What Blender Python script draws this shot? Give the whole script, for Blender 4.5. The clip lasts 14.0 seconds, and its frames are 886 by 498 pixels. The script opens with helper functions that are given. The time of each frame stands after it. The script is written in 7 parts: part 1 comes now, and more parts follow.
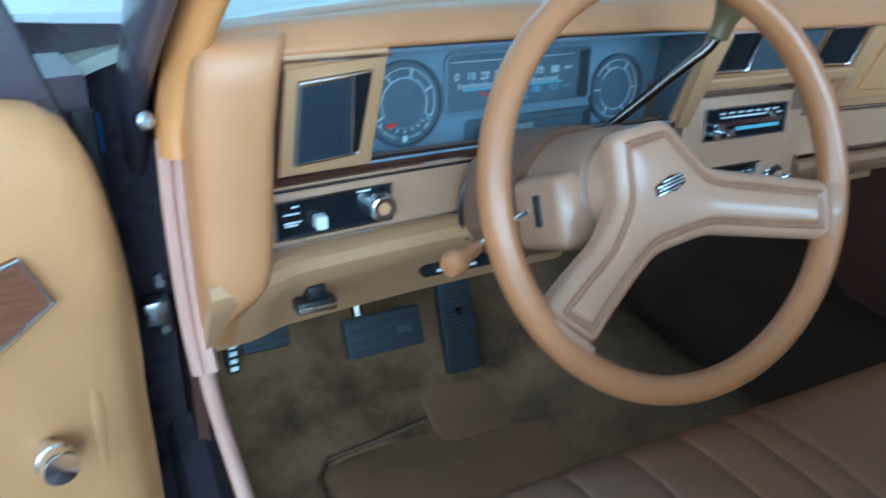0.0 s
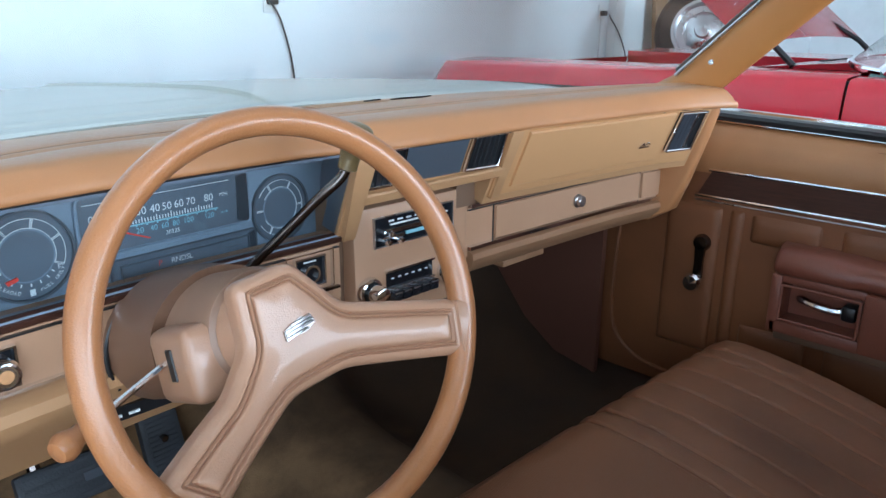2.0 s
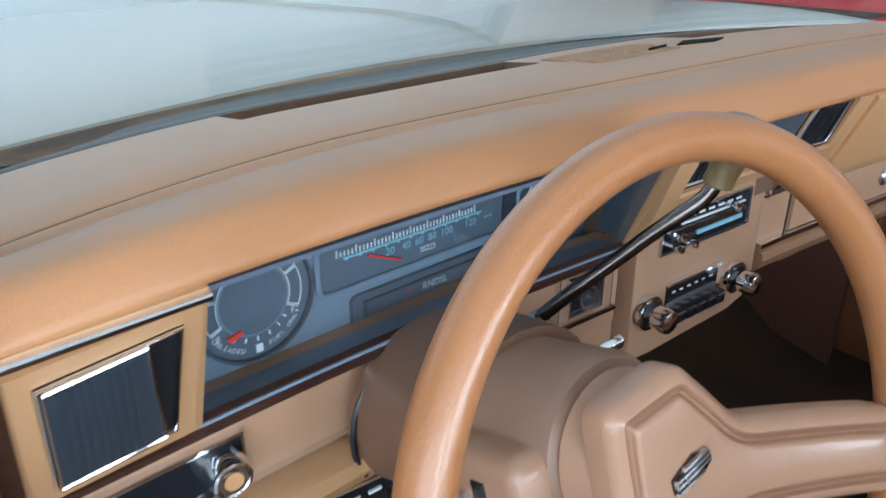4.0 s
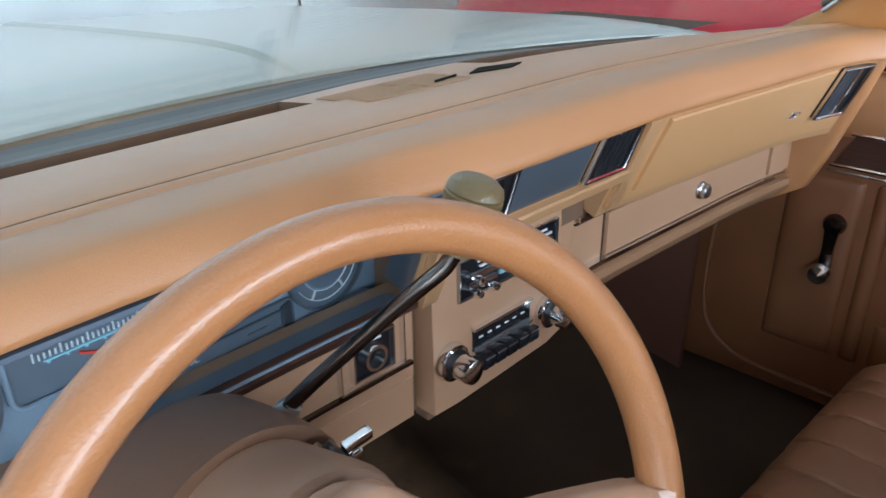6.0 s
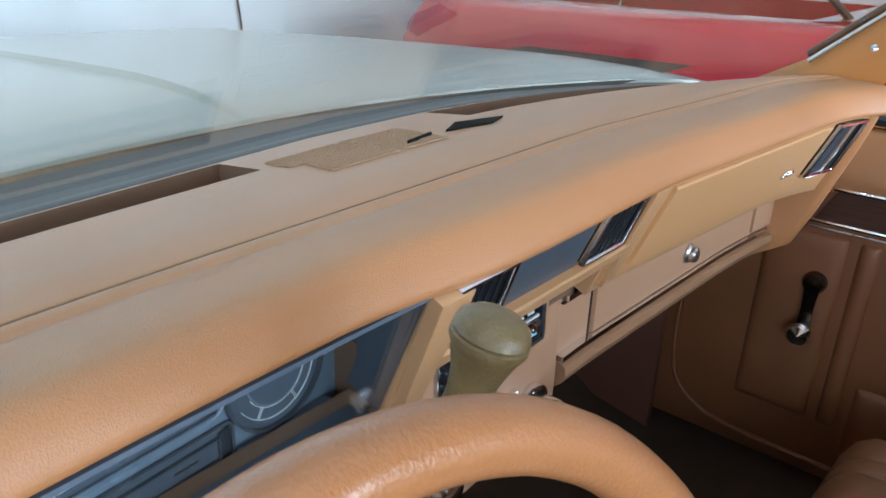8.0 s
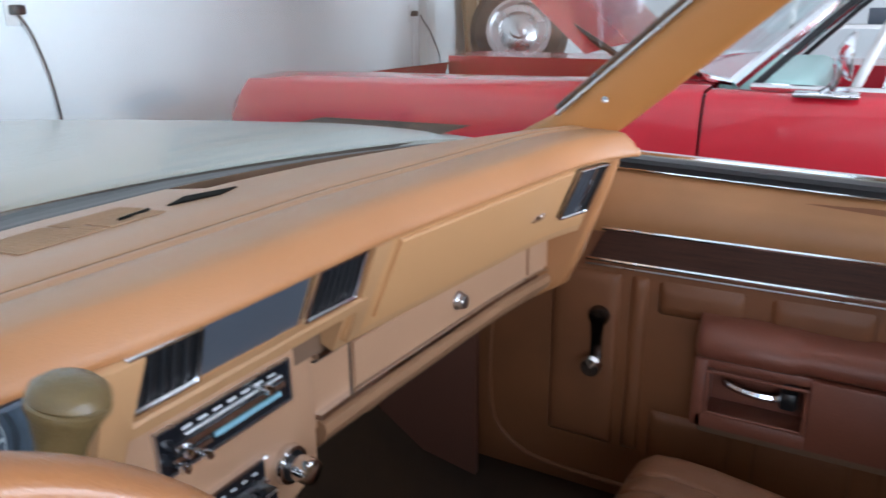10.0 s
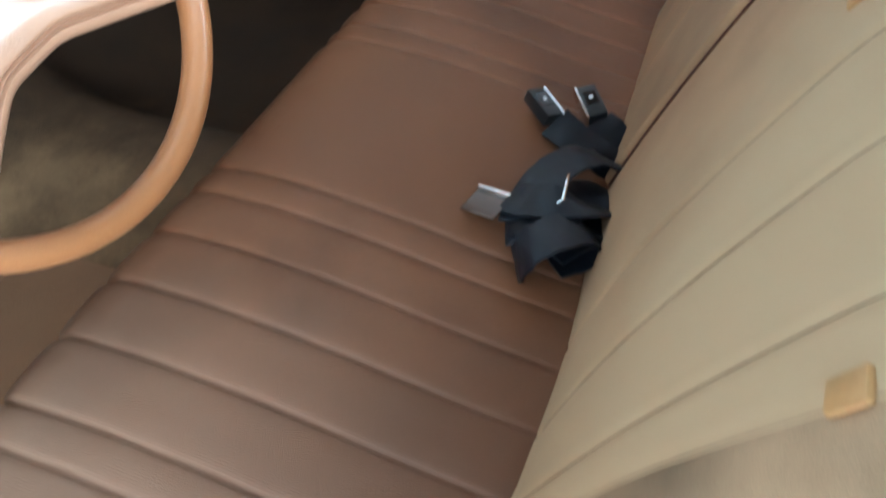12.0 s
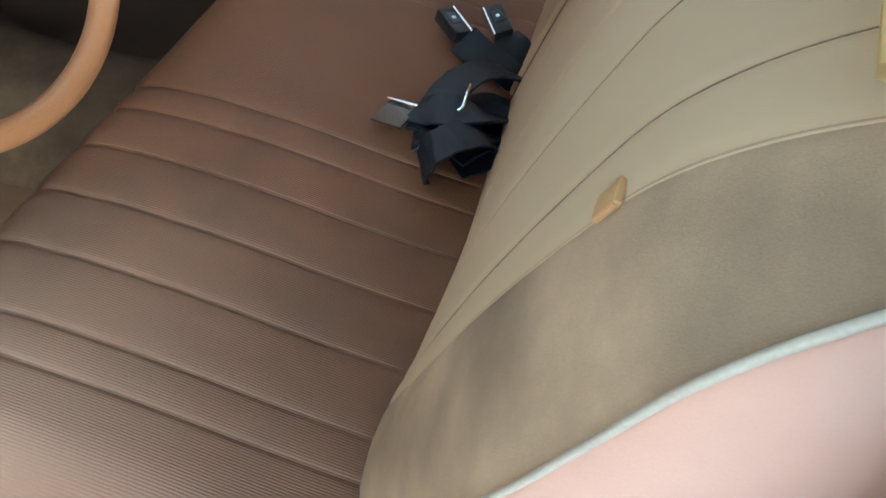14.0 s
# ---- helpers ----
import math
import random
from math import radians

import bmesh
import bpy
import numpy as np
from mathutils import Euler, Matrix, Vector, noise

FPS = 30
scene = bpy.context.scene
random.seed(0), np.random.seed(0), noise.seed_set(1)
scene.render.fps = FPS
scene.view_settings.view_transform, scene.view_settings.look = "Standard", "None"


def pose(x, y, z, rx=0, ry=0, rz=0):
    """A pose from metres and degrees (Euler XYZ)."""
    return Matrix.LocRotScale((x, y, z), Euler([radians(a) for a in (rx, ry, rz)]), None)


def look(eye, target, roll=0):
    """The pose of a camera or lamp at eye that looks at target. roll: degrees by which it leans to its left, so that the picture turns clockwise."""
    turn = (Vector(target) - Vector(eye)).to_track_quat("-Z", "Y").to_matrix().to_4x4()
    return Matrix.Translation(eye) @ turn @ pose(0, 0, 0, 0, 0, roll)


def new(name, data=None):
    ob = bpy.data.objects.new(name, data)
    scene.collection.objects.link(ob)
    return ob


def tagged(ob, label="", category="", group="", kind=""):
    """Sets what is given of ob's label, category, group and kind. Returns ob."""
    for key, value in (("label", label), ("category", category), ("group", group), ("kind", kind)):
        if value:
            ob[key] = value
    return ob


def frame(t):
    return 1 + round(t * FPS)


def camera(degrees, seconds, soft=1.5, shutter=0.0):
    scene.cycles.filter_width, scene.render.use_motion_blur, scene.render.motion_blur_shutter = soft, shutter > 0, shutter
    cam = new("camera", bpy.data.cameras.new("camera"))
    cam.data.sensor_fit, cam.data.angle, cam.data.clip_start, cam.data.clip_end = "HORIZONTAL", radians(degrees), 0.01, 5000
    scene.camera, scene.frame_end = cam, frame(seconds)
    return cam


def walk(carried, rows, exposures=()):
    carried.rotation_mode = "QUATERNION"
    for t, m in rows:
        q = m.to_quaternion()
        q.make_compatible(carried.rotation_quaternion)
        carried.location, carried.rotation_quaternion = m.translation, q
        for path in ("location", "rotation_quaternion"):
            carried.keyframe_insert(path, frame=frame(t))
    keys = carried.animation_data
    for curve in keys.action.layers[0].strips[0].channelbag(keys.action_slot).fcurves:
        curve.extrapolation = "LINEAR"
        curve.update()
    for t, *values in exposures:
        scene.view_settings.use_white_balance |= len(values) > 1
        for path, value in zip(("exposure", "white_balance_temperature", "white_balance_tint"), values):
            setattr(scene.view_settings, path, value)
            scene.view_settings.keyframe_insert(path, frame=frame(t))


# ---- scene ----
cam = camera(61.4, 14.0, shutter=0.4)
PATH = [
    (0, (-0.823, -0.7, 1.048), (0.05, 0.936, 0.299), 0.8),
    (0.5, (-0.793, -0.699, 1.084), (0.315, 0.824, 0.411), 0.8),
    (1, (-0.761, -0.719, 1.111), (0.5, 0.706, 0.494), 0.6),
    (1.5, (-0.718, -0.748, 1.112), (0.642, 0.596, 0.526), 0.4),
    (2, (-0.702, -0.752, 1.12), (0.673, 0.574, 0.527), 0.5),
    (2.5, (-0.744, -0.684, 1.107), (0.543, 0.713, 0.48), 0.2),
    (2.7, (-0.776, -0.634, 1.093), (0.457, 0.802, 0.447), 0.2),
    (4.8, (-0.576, -0.372, 1.159), (0.522, 1.046, 0.273), 0.7),
    (5, (-0.568, -0.383, 1.159), (0.58, 1.007, 0.294), 0.3),
    (5.5, (-0.546, -0.412, 1.157), (0.699, 0.908, 0.314), -0.1),
    (6, (-0.519, -0.426, 1.157), (0.786, 0.844, 0.331), -0.5),
    (6.5, (-0.502, -0.417, 1.159), (0.844, 0.819, 0.345), -0.2),
    (7, (-0.502, -0.389, 1.158), (0.871, 0.823, 0.354), 0.8),
    (7.2, (-0.484, -0.371, 1.158), (0.899, 0.832, 0.36), 1.2),
    (9.3, (-0.4, -0.278, 1.177), (1.161, 0.748, 0.461), 1.9),
    (9.5, (-0.381, -0.304, 1.163), (1.21, 0.689, 0.469), 1.8),
    (10, (-0.385, -0.443, 1.168), (1.272, 0.498, 0.562), -0.5),
    (10.5, (-0.48, -0.576, 1.107), (1.225, 0.195, 0.4), -2.0),
    (11, (-0.551, -0.645, 1.098), (1.104, -0.03, 0.159), -2.8),
    (11.5, (-0.64, -0.71, 1.117), (0.859, -0.151, -0.083), -3.5),
    (12, (-0.706, -0.725, 1.102), (0.595, -0.198, -0.322), -3.4),
    (12.5, (-0.78, -0.788, 1.103), (0.396, -0.278, -0.432), -4.1),
    (13, (-0.764, -0.858, 1.128), (0.436, -0.397, -0.405), -2.9),
    (13.5, (-0.773, -0.847, 1.121), (0.444, -0.407, -0.404), -2.1),
    (14, (-0.77, -0.813, 1.113), (0.469, -0.403, -0.403), -2.2),
]
EXPOSE = [(0, -0.28, 4700, -10), (0.5, -0.2, 4800, -12), (1, -0.18, 5250, -6), (1.5, -0.2, 5750, 6), (2, -0.2, 5950, 8), (2.7, -0.2, 5850, 6), (5, -0.15, 6300, 11), (7, -0.1, 6100, 7), (9.5, -0.1, 6400, 13), (10, -0.15, 6450, 16), (10.5, -0.15, 6350, 24), (11, 0.22, 5300, 4), (11.5, 0.62, 5700, 2), (12, 0.74, 5950, 3), (13, 0.73, 5700, 0), (14, 0.5, 5750, 0)]
walk(cam, [(t, look(eye, target, roll)) for t, eye, target, roll in PATH], EXPOSE)

# ---- world and lights ----
world = bpy.data.worlds.new("world")
scene.world = world
world.use_nodes = True
wn = world.node_tree.nodes
sky = wn.new("ShaderNodeTexSky")
sky.sky_type = "NISHITA"
sky.sun_disc = False
sky.sun_elevation, sky.sun_rotation = radians(42), radians(215)
world.node_tree.links.new(sky.outputs[0], wn["Background"].inputs[0])
wn["Background"].inputs[1].default_value = 0.1

sun_data = bpy.data.lights.new("sun", "SUN")
sun_data.energy, sun_data.angle, sun_data.color = 2.5, radians(0.5), (1.0, 0.95, 0.88)
sun = new("sun", sun_data)
sun.matrix_world = look((-8, -12, 13), (0, 0, 0))


def opening_light(name, eye, target, w, h, power, colour):
    d = bpy.data.lights.new(name, "AREA")
    d.shape, d.size, d.size_y, d.energy, d.color = "RECTANGLE", w, h, power, colour
    ob = new(name, d)
    ob.matrix_world = look(eye, target)
    return ob


# area lamps added for brightness, set in an unseen rear doorway and left window
opening_light("added_rear_light", (0.6, -5.7, 1.7), (1.2, 2.4, 1.2), 6.0, 2.3, 830, (0.72, 0.86, 1.0))
opening_light("added_side_light", (-2.37, -2.3, 1.40), (-0.4, -0.8, 0.95), 3.8, 1.5, 120, (0.74, 0.87, 1.0))

# ---- materials ----
def mat(name, col, rough=0.5, metal=0.0, var=0.12, scale=12.0, fine=220.0, bump=0.12, coat=0.0, spec=0.5, stretch=(1, 1, 1), stain=0.0, coat_rough=0.08):
    m = bpy.data.materials.new(name)
    m.use_nodes = True
    nt = m.node_tree
    n, l = nt.nodes, nt.links
    p = n["Principled BSDF"]
    p.inputs["Roughness"].default_value, p.inputs["Metallic"].default_value = rough, metal
    p.inputs["Coat Weight"].default_value, p.inputs["Specular IOR Level"].default_value = coat, spec
    p.inputs["Coat Roughness"].default_value = coat_rough
    tc, mp = n.new("ShaderNodeTexCoord"), n.new("ShaderNodeMapping")
    mp.inputs["Scale"].default_value = stretch
    l.new(tc.outputs["Object"], mp.inputs[0])
    big, small = n.new("ShaderNodeTexNoise"), n.new("ShaderNodeTexNoise")
    big.inputs["Scale"].default_value, small.inputs["Scale"].default_value = scale, fine
    big.inputs["Detail"].default_value, small.inputs["Detail"].default_value = 5, 3
    for t in (big, small):
        l.new(mp.outputs[0], t.inputs["Vector"])
    mix = n.new("ShaderNodeMix")
    mix.data_type = "FLOAT"
    mix.inputs[0].default_value = 0.4
    l.new(big.outputs[0], mix.inputs[2])
    l.new(small.outputs[0], mix.inputs[3])
    ramp = n.new("ShaderNodeValToRGB")
    e = ramp.color_ramp.elements
    e[0].position, e[1].position = 0.28, 0.72
    e[0].color = (*[c * (1 - var) for c in col], 1)
    e[1].color = (*[min(1, c * (1 + var)) for c in col], 1)
    l.new(mix.outputs[0], ramp.inputs[0])
    out = ramp.outputs[0]
    if stain:
        st, sr, sm = n.new("ShaderNodeTexNoise"), n.new("ShaderNodeValToRGB"), n.new("ShaderNodeMix")
        st.inputs["Scale"].default_value, st.inputs["Detail"].default_value = 4.5, 7
        l.new(mp.outputs[0], st.inputs["Vector"])
        sr.color_ramp.elements[0].position, sr.color_ramp.elements[1].position = 0.5, 0.72
        l.new(st.outputs[0], sr.inputs[0])
        sm.data_type = "RGBA"
        sm.inputs[7].default_value = (*[c * (1 - stain) for c in col], 1)
        l.new(sr.outputs[0], sm.inputs[0])
        l.new(out, sm.inputs[6])
        out = sm.outputs[2]
    l.new(out, p.inputs["Base Color"])
    rr = n.new("ShaderNodeMapRange")
    rr.inputs["To Min"].default_value, rr.inputs["To Max"].default_value = rough * 0.85, min(1, rough * 1.15)
    l.new(big.outputs[0], rr.inputs[0])
    l.new(rr.outputs[0], p.inputs["Roughness"])
    if bump:
        b = n.new("ShaderNodeBump")
        b.inputs["Strength"].default_value, b.inputs["Distance"].default_value = bump, 0.002
        l.new(small.outputs[0], b.inputs["Height"])
        l.new(b.outputs[0], p.inputs["Normal"])
    return m


def ribbed(m, scale, strength, axis="X"):
    """Adds fine woven ribs to a material."""
    nt = m.node_tree
    n, l = nt.nodes, nt.links
    w, b, tc = n.new("ShaderNodeTexWave"), n.new("ShaderNodeBump"), n.new("ShaderNodeTexCoord")
    w.bands_direction = axis
    w.inputs["Scale"].default_value, w.inputs["Distortion"].default_value = scale, 0.6
    b.inputs["Strength"].default_value, b.inputs["Distance"].default_value = strength, 0.0015
    l.new(tc.outputs["Object"], w.inputs[0])
    l.new(w.outputs["Fac"], b.inputs["Height"])
    old = next((x for x in n if x.bl_idname == "ShaderNodeBump" and x != b), None)
    if old:
        l.new(old.outputs[0], b.inputs["Normal"])
    l.new(b.outputs[0], n["Principled BSDF"].inputs["Normal"])
    return m


PAD = mat("tan dash vinyl", (0.445, 0.194, 0.077), 0.40, var=0.10, scale=9, fine=900, bump=0.25, stain=0.16, spec=0.6)
# upward faces tinted paler by normal: dust with overhead light painted in
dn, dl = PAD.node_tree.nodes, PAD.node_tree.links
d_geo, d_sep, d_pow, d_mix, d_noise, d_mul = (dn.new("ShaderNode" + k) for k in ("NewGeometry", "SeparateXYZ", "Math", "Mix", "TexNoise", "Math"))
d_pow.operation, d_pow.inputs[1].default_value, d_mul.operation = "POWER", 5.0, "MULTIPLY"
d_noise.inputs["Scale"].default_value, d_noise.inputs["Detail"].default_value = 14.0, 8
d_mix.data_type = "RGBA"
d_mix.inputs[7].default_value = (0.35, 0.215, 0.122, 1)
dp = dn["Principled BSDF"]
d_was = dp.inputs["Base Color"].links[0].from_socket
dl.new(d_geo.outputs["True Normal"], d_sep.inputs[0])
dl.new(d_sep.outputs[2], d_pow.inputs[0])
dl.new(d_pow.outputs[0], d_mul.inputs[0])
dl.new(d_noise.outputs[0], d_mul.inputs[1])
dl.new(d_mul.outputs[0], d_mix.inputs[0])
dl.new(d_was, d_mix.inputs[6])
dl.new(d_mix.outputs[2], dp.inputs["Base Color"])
TAN = mat("tan plastic", (0.46, 0.252, 0.12), 0.40, var=0.06, scale=8, fine=900, bump=0.12, stain=0.06)
TANL = mat("rose tan painted metal", (0.455, 0.262, 0.158), 0.34, var=0.05, scale=8, fine=700, bump=0.04, stain=0.06)
POST = mat("orange tan post trim", (0.52, 0.212, 0.062), 0.42, var=0.07, scale=8, fine=800, bump=0.15)
TANY = mat("orange tan glove panel", (0.52, 0.275, 0.122), 0.46, var=0.05, scale=7, fine=1100, bump=0.12)
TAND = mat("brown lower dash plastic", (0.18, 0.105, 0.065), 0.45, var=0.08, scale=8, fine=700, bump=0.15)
LIP = mat("tan rolled lip vinyl", (0.31, 0.165, 0.088), 0.4, var=0.08, scale=8, fine=900, bump=0.1)
STITCH = mat("brown stitching", (0.20, 0.135, 0.08), 0.8, var=0.2, bump=0.0)
WHEEL = mat("tan steering wheel vinyl", (0.37, 0.150, 0.057), 0.33, var=0.10, scale=14, fine=560, bump=0.25, coat=0.3)
HUB = mat("rose tan wheel pad vinyl", (0.405, 0.222, 0.136), 0.30, var=0.06, scale=14, fine=700, bump=0.2, coat=0.3)
SEAT = ribbed(mat("brown ribbed seat cloth", (0.190, 0.078, 0.036), 0.44, var=0.18, scale=5, fine=600, bump=0.2, stain=0.4, spec=0.4), 120, 0.3)


def wear_and_light(m, colour, x0, x1, most, y0=-5.0, y1=-4.0):
    """Cloth tint, wear mixed with painted light and shade: from x0 to x1 across the seat, and where y lies beyond y1,
    with a ragged border.
    """
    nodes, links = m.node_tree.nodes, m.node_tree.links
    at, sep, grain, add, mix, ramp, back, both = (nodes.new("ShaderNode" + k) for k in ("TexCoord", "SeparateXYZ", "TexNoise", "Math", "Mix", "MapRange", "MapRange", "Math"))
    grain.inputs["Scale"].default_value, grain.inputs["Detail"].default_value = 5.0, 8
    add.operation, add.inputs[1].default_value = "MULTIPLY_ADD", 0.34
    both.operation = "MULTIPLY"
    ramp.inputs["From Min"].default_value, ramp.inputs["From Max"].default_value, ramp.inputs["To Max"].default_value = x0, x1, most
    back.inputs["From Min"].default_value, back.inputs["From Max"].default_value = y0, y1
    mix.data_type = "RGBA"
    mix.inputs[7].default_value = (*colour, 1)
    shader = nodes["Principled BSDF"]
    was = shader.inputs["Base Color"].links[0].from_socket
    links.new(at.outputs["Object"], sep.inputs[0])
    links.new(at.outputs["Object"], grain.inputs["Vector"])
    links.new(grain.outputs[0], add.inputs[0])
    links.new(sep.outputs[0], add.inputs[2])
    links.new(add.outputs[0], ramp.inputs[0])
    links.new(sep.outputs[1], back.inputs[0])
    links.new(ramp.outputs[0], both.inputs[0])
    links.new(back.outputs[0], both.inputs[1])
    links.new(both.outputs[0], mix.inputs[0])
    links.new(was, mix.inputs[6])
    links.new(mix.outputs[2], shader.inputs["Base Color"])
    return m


# worn paler driver's side; its fade towards the backrest puts shade into colour
wear_and_light(SEAT, (0.30, 0.205, 0.145), -0.02, -0.48, 0.80, -0.62, -0.24)
# dark soil in the driver's place, with shade towards the backrest painted in
wear_and_light(SEAT, (0.060, 0.036, 0.024), 0.02, -0.30, 0.50, -0.36, -0.56)
# browner towards the passenger: falloff of door light put into the colour
BACK = wear_and_light(mat("beige seat cloth with painted light falloff", (0.37, 0.215, 0.115), 0.85, var=0.16, scale=8, fine=1400, bump=0.14, stain=0.3), (0.49, 0.352, 0.21), 0.16, -0.16, 1.0)
BOLSTER = mat("soiled brown bolster cloth", (0.39, 0.264, 0.158), 0.8, var=0.42, scale=13, fine=1400, bump=0.14, stain=0.6)
SEATSIDE = mat("pink tan seat vinyl", (0.60, 0.35, 0.262), 0.42, var=0.09, scale=6, fine=900, bump=0.05, stain=0.14)
PIPING = mat("pale worn piping", (0.44, 0.385, 0.30), 0.4, var=0.22, scale=7, fine=400, bump=0.03)
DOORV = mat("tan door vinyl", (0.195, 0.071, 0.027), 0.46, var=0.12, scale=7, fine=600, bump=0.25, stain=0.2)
# lit copy of the door vinyl: light on the upper roll put into colour
DOORV_LIT = mat("tan door vinyl, lit copy", (0.36, 0.165, 0.068), 0.44, var=0.12, scale=6, fine=600, bump=0.22, stain=0.2)
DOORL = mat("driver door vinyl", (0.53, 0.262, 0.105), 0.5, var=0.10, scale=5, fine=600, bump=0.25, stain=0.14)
ARM = mat("red brown armrest vinyl", (0.205, 0.066, 0.040), 0.40, var=0.24, scale=9, fine=420, bump=0.3, stain=0.3)
WOOD = mat("dark wood grain", (0.050, 0.019, 0.012), 0.42, var=0.55, scale=10, fine=60, bump=0.05, stretch=(3, 1.2, 22), spec=0.35)
WOODL = mat("reddish wood grain", (0.16, 0.06, 0.03), 0.35, var=0.55, scale=10, fine=60, bump=0.05, stretch=(3, 1.2, 30))
GASKET = mat("dusty grey rubber", (0.075, 0.075, 0.07), 0.6, var=0.3, scale=25, fine=200, bump=0.2)
CHROME = mat("chrome", (0.82, 0.83, 0.85), 0.12, 1.0, var=0.04, bump=0.0)
DULLCH = mat("brushed chrome", (0.55, 0.55, 0.56), 0.28, 1.0, var=0.1, bump=0.05)
DARKST = mat("dark worn steel", (0.14, 0.12, 0.11), 0.18, 1.0, var=0.3, scale=30, fine=300, bump=0.05)
BLACK = mat("black plastic", (0.012, 0.013, 0.015), 0.35, var=0.3, bump=0.1)
BLACKG = mat("gloss black", (0.010, 0.012, 0.016), 0.12, var=0.2, bump=0.0)
SOOT = mat("matt black", (0.010, 0.009, 0.008), 0.95, var=0.3, bump=0.1, spec=0.1)
LOUVRE = mat("black louvre plastic", (0.022, 0.024, 0.028), 0.4, var=0.2, bump=0.05)
FLAPD = mat("dark blue flap plastic", (0.030, 0.038, 0.050), 0.32, var=0.12, bump=0.05)
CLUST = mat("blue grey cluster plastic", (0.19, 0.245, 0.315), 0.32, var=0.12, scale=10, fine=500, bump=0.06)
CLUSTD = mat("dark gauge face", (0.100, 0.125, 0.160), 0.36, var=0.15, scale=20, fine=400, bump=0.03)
GREYP = mat("slate grey plastic panel", (0.07, 0.085, 0.105), 0.3, var=0.08, bump=0.05)
WHITE = mat("white gauge print", (0.75, 0.78, 0.8), 0.5, var=0.03, bump=0.0)
TEAL = mat("teal gauge print", (0.25, 0.52, 0.62), 0.5, var=0.03, bump=0.0)
RED = mat("red needle", (0.75, 0.05, 0.03), 0.4, var=0.03, bump=0.0)
AMBER = mat("amber knob face", (0.50, 0.26, 0.12), 0.35, var=0.1, bump=0.05)
COLB = mat("dark brown column plastic", (0.165, 0.085, 0.050), 0.42, var=0.1, scale=10, fine=600, bump=0.12)
COLM = mat("brown column bowl plastic", (0.27, 0.155, 0.10), 0.38, var=0.08, scale=12, fine=700, bump=0.12)
GRILLE = mat("dusty tan grille plastic", (0.42, 0.255, 0.145), 0.6, var=0.15, scale=20, fine=600, bump=0.1)
OLIVE = mat("olive gold knob", (0.15, 0.102, 0.042), 0.34, var=0.15, scale=40, fine=500, bump=0.25)
RUBBER = mat("black pedal rubber", (0.035, 0.040, 0.047), 0.6, var=0.2, scale=40, fine=300, bump=0.3)
CARPET = mat("brown carpet", (0.050, 0.026, 0.012), 0.95, var=0.5, scale=9, fine=480, bump=0.9, stain=0.5)
KICK = mat("dark brown kick panel", (0.110, 0.040, 0.024), 0.6, var=0.12, scale=9, fine=500, bump=0.2)
# paler dust on the driver's side, with door light painted in; ragged border
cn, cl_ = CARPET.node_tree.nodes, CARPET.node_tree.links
dust_light_at, dust_light_x, dust_light_n, dust_light_k, dust_light_m = (cn.new("ShaderNode" + k) for k in ("TexCoord", "SeparateXYZ", "TexNoise", "Math", "Mix"))
dust_light_r = cn.new("ShaderNodeMapRange")
dust_light_n.inputs["Scale"].default_value, dust_light_n.inputs["Detail"].default_value = 6.0, 6
dust_light_k.operation = "MULTIPLY_ADD"
dust_light_k.inputs[1].default_value = 0.5
dust_light_r.inputs["From Min"].default_value, dust_light_r.inputs["From Max"].default_value = 0.42, 0.05
dust_light_m.data_type = "RGBA"
dust_light_m.inputs[7].default_value = (0.20, 0.115, 0.052, 1)
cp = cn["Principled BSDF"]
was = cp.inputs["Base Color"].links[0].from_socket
cl_.new(dust_light_at.outputs["Object"], dust_light_x.inputs[0])
cl_.new(dust_light_at.outputs["Object"], dust_light_n.inputs["Vector"])
cl_.new(dust_light_n.outputs[0], dust_light_k.inputs[0])
cl_.new(dust_light_x.outputs[0], dust_light_k.inputs[2])
cl_.new(dust_light_k.outputs[0], dust_light_r.inputs[0])
cl_.new(dust_light_r.outputs[0], dust_light_m.inputs[0])
cl_.new(was, dust_light_m.inputs[6])
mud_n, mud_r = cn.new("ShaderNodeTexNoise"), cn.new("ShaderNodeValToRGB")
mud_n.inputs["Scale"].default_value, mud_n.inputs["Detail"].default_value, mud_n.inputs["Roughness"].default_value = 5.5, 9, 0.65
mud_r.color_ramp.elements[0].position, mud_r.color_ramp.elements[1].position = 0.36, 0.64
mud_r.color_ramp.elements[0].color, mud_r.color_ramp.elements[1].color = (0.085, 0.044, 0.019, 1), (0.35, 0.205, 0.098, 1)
cl_.new(dust_light_at.outputs["Object"], mud_n.inputs["Vector"])
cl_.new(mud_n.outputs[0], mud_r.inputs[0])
cl_.new(mud_r.outputs[0], dust_light_m.inputs[7])
cl_.new(dust_light_m.outputs[2], cp.inputs["Base Color"])
MATV = mat("tan floor mat", (0.30, 0.158, 0.082), 0.8, var=0.15, scale=12, fine=420, bump=0.5, stain=0.25)
BELT = mat("black seat belt webbing", (0.005, 0.0085, 0.015), 0.40, var=0.2, scale=40, fine=900, bump=0.2, spec=0.35)
DARKTRIM = mat("dark jamb paint", (0.052, 0.040, 0.050), 0.28, var=0.25, scale=10, fine=200, bump=0.05, coat=0.4)
PINKTRIM = mat("rose jamb trim", (0.52, 0.29, 0.22), 0.4, var=0.08, scale=10, fine=400, bump=0.1)
PAINT = mat("champagne car paint", (0.40, 0.40, 0.34), 0.30, 0.15, var=0.05, scale=3, fine=900, bump=0.0, coat=0.5, coat_rough=0.14)
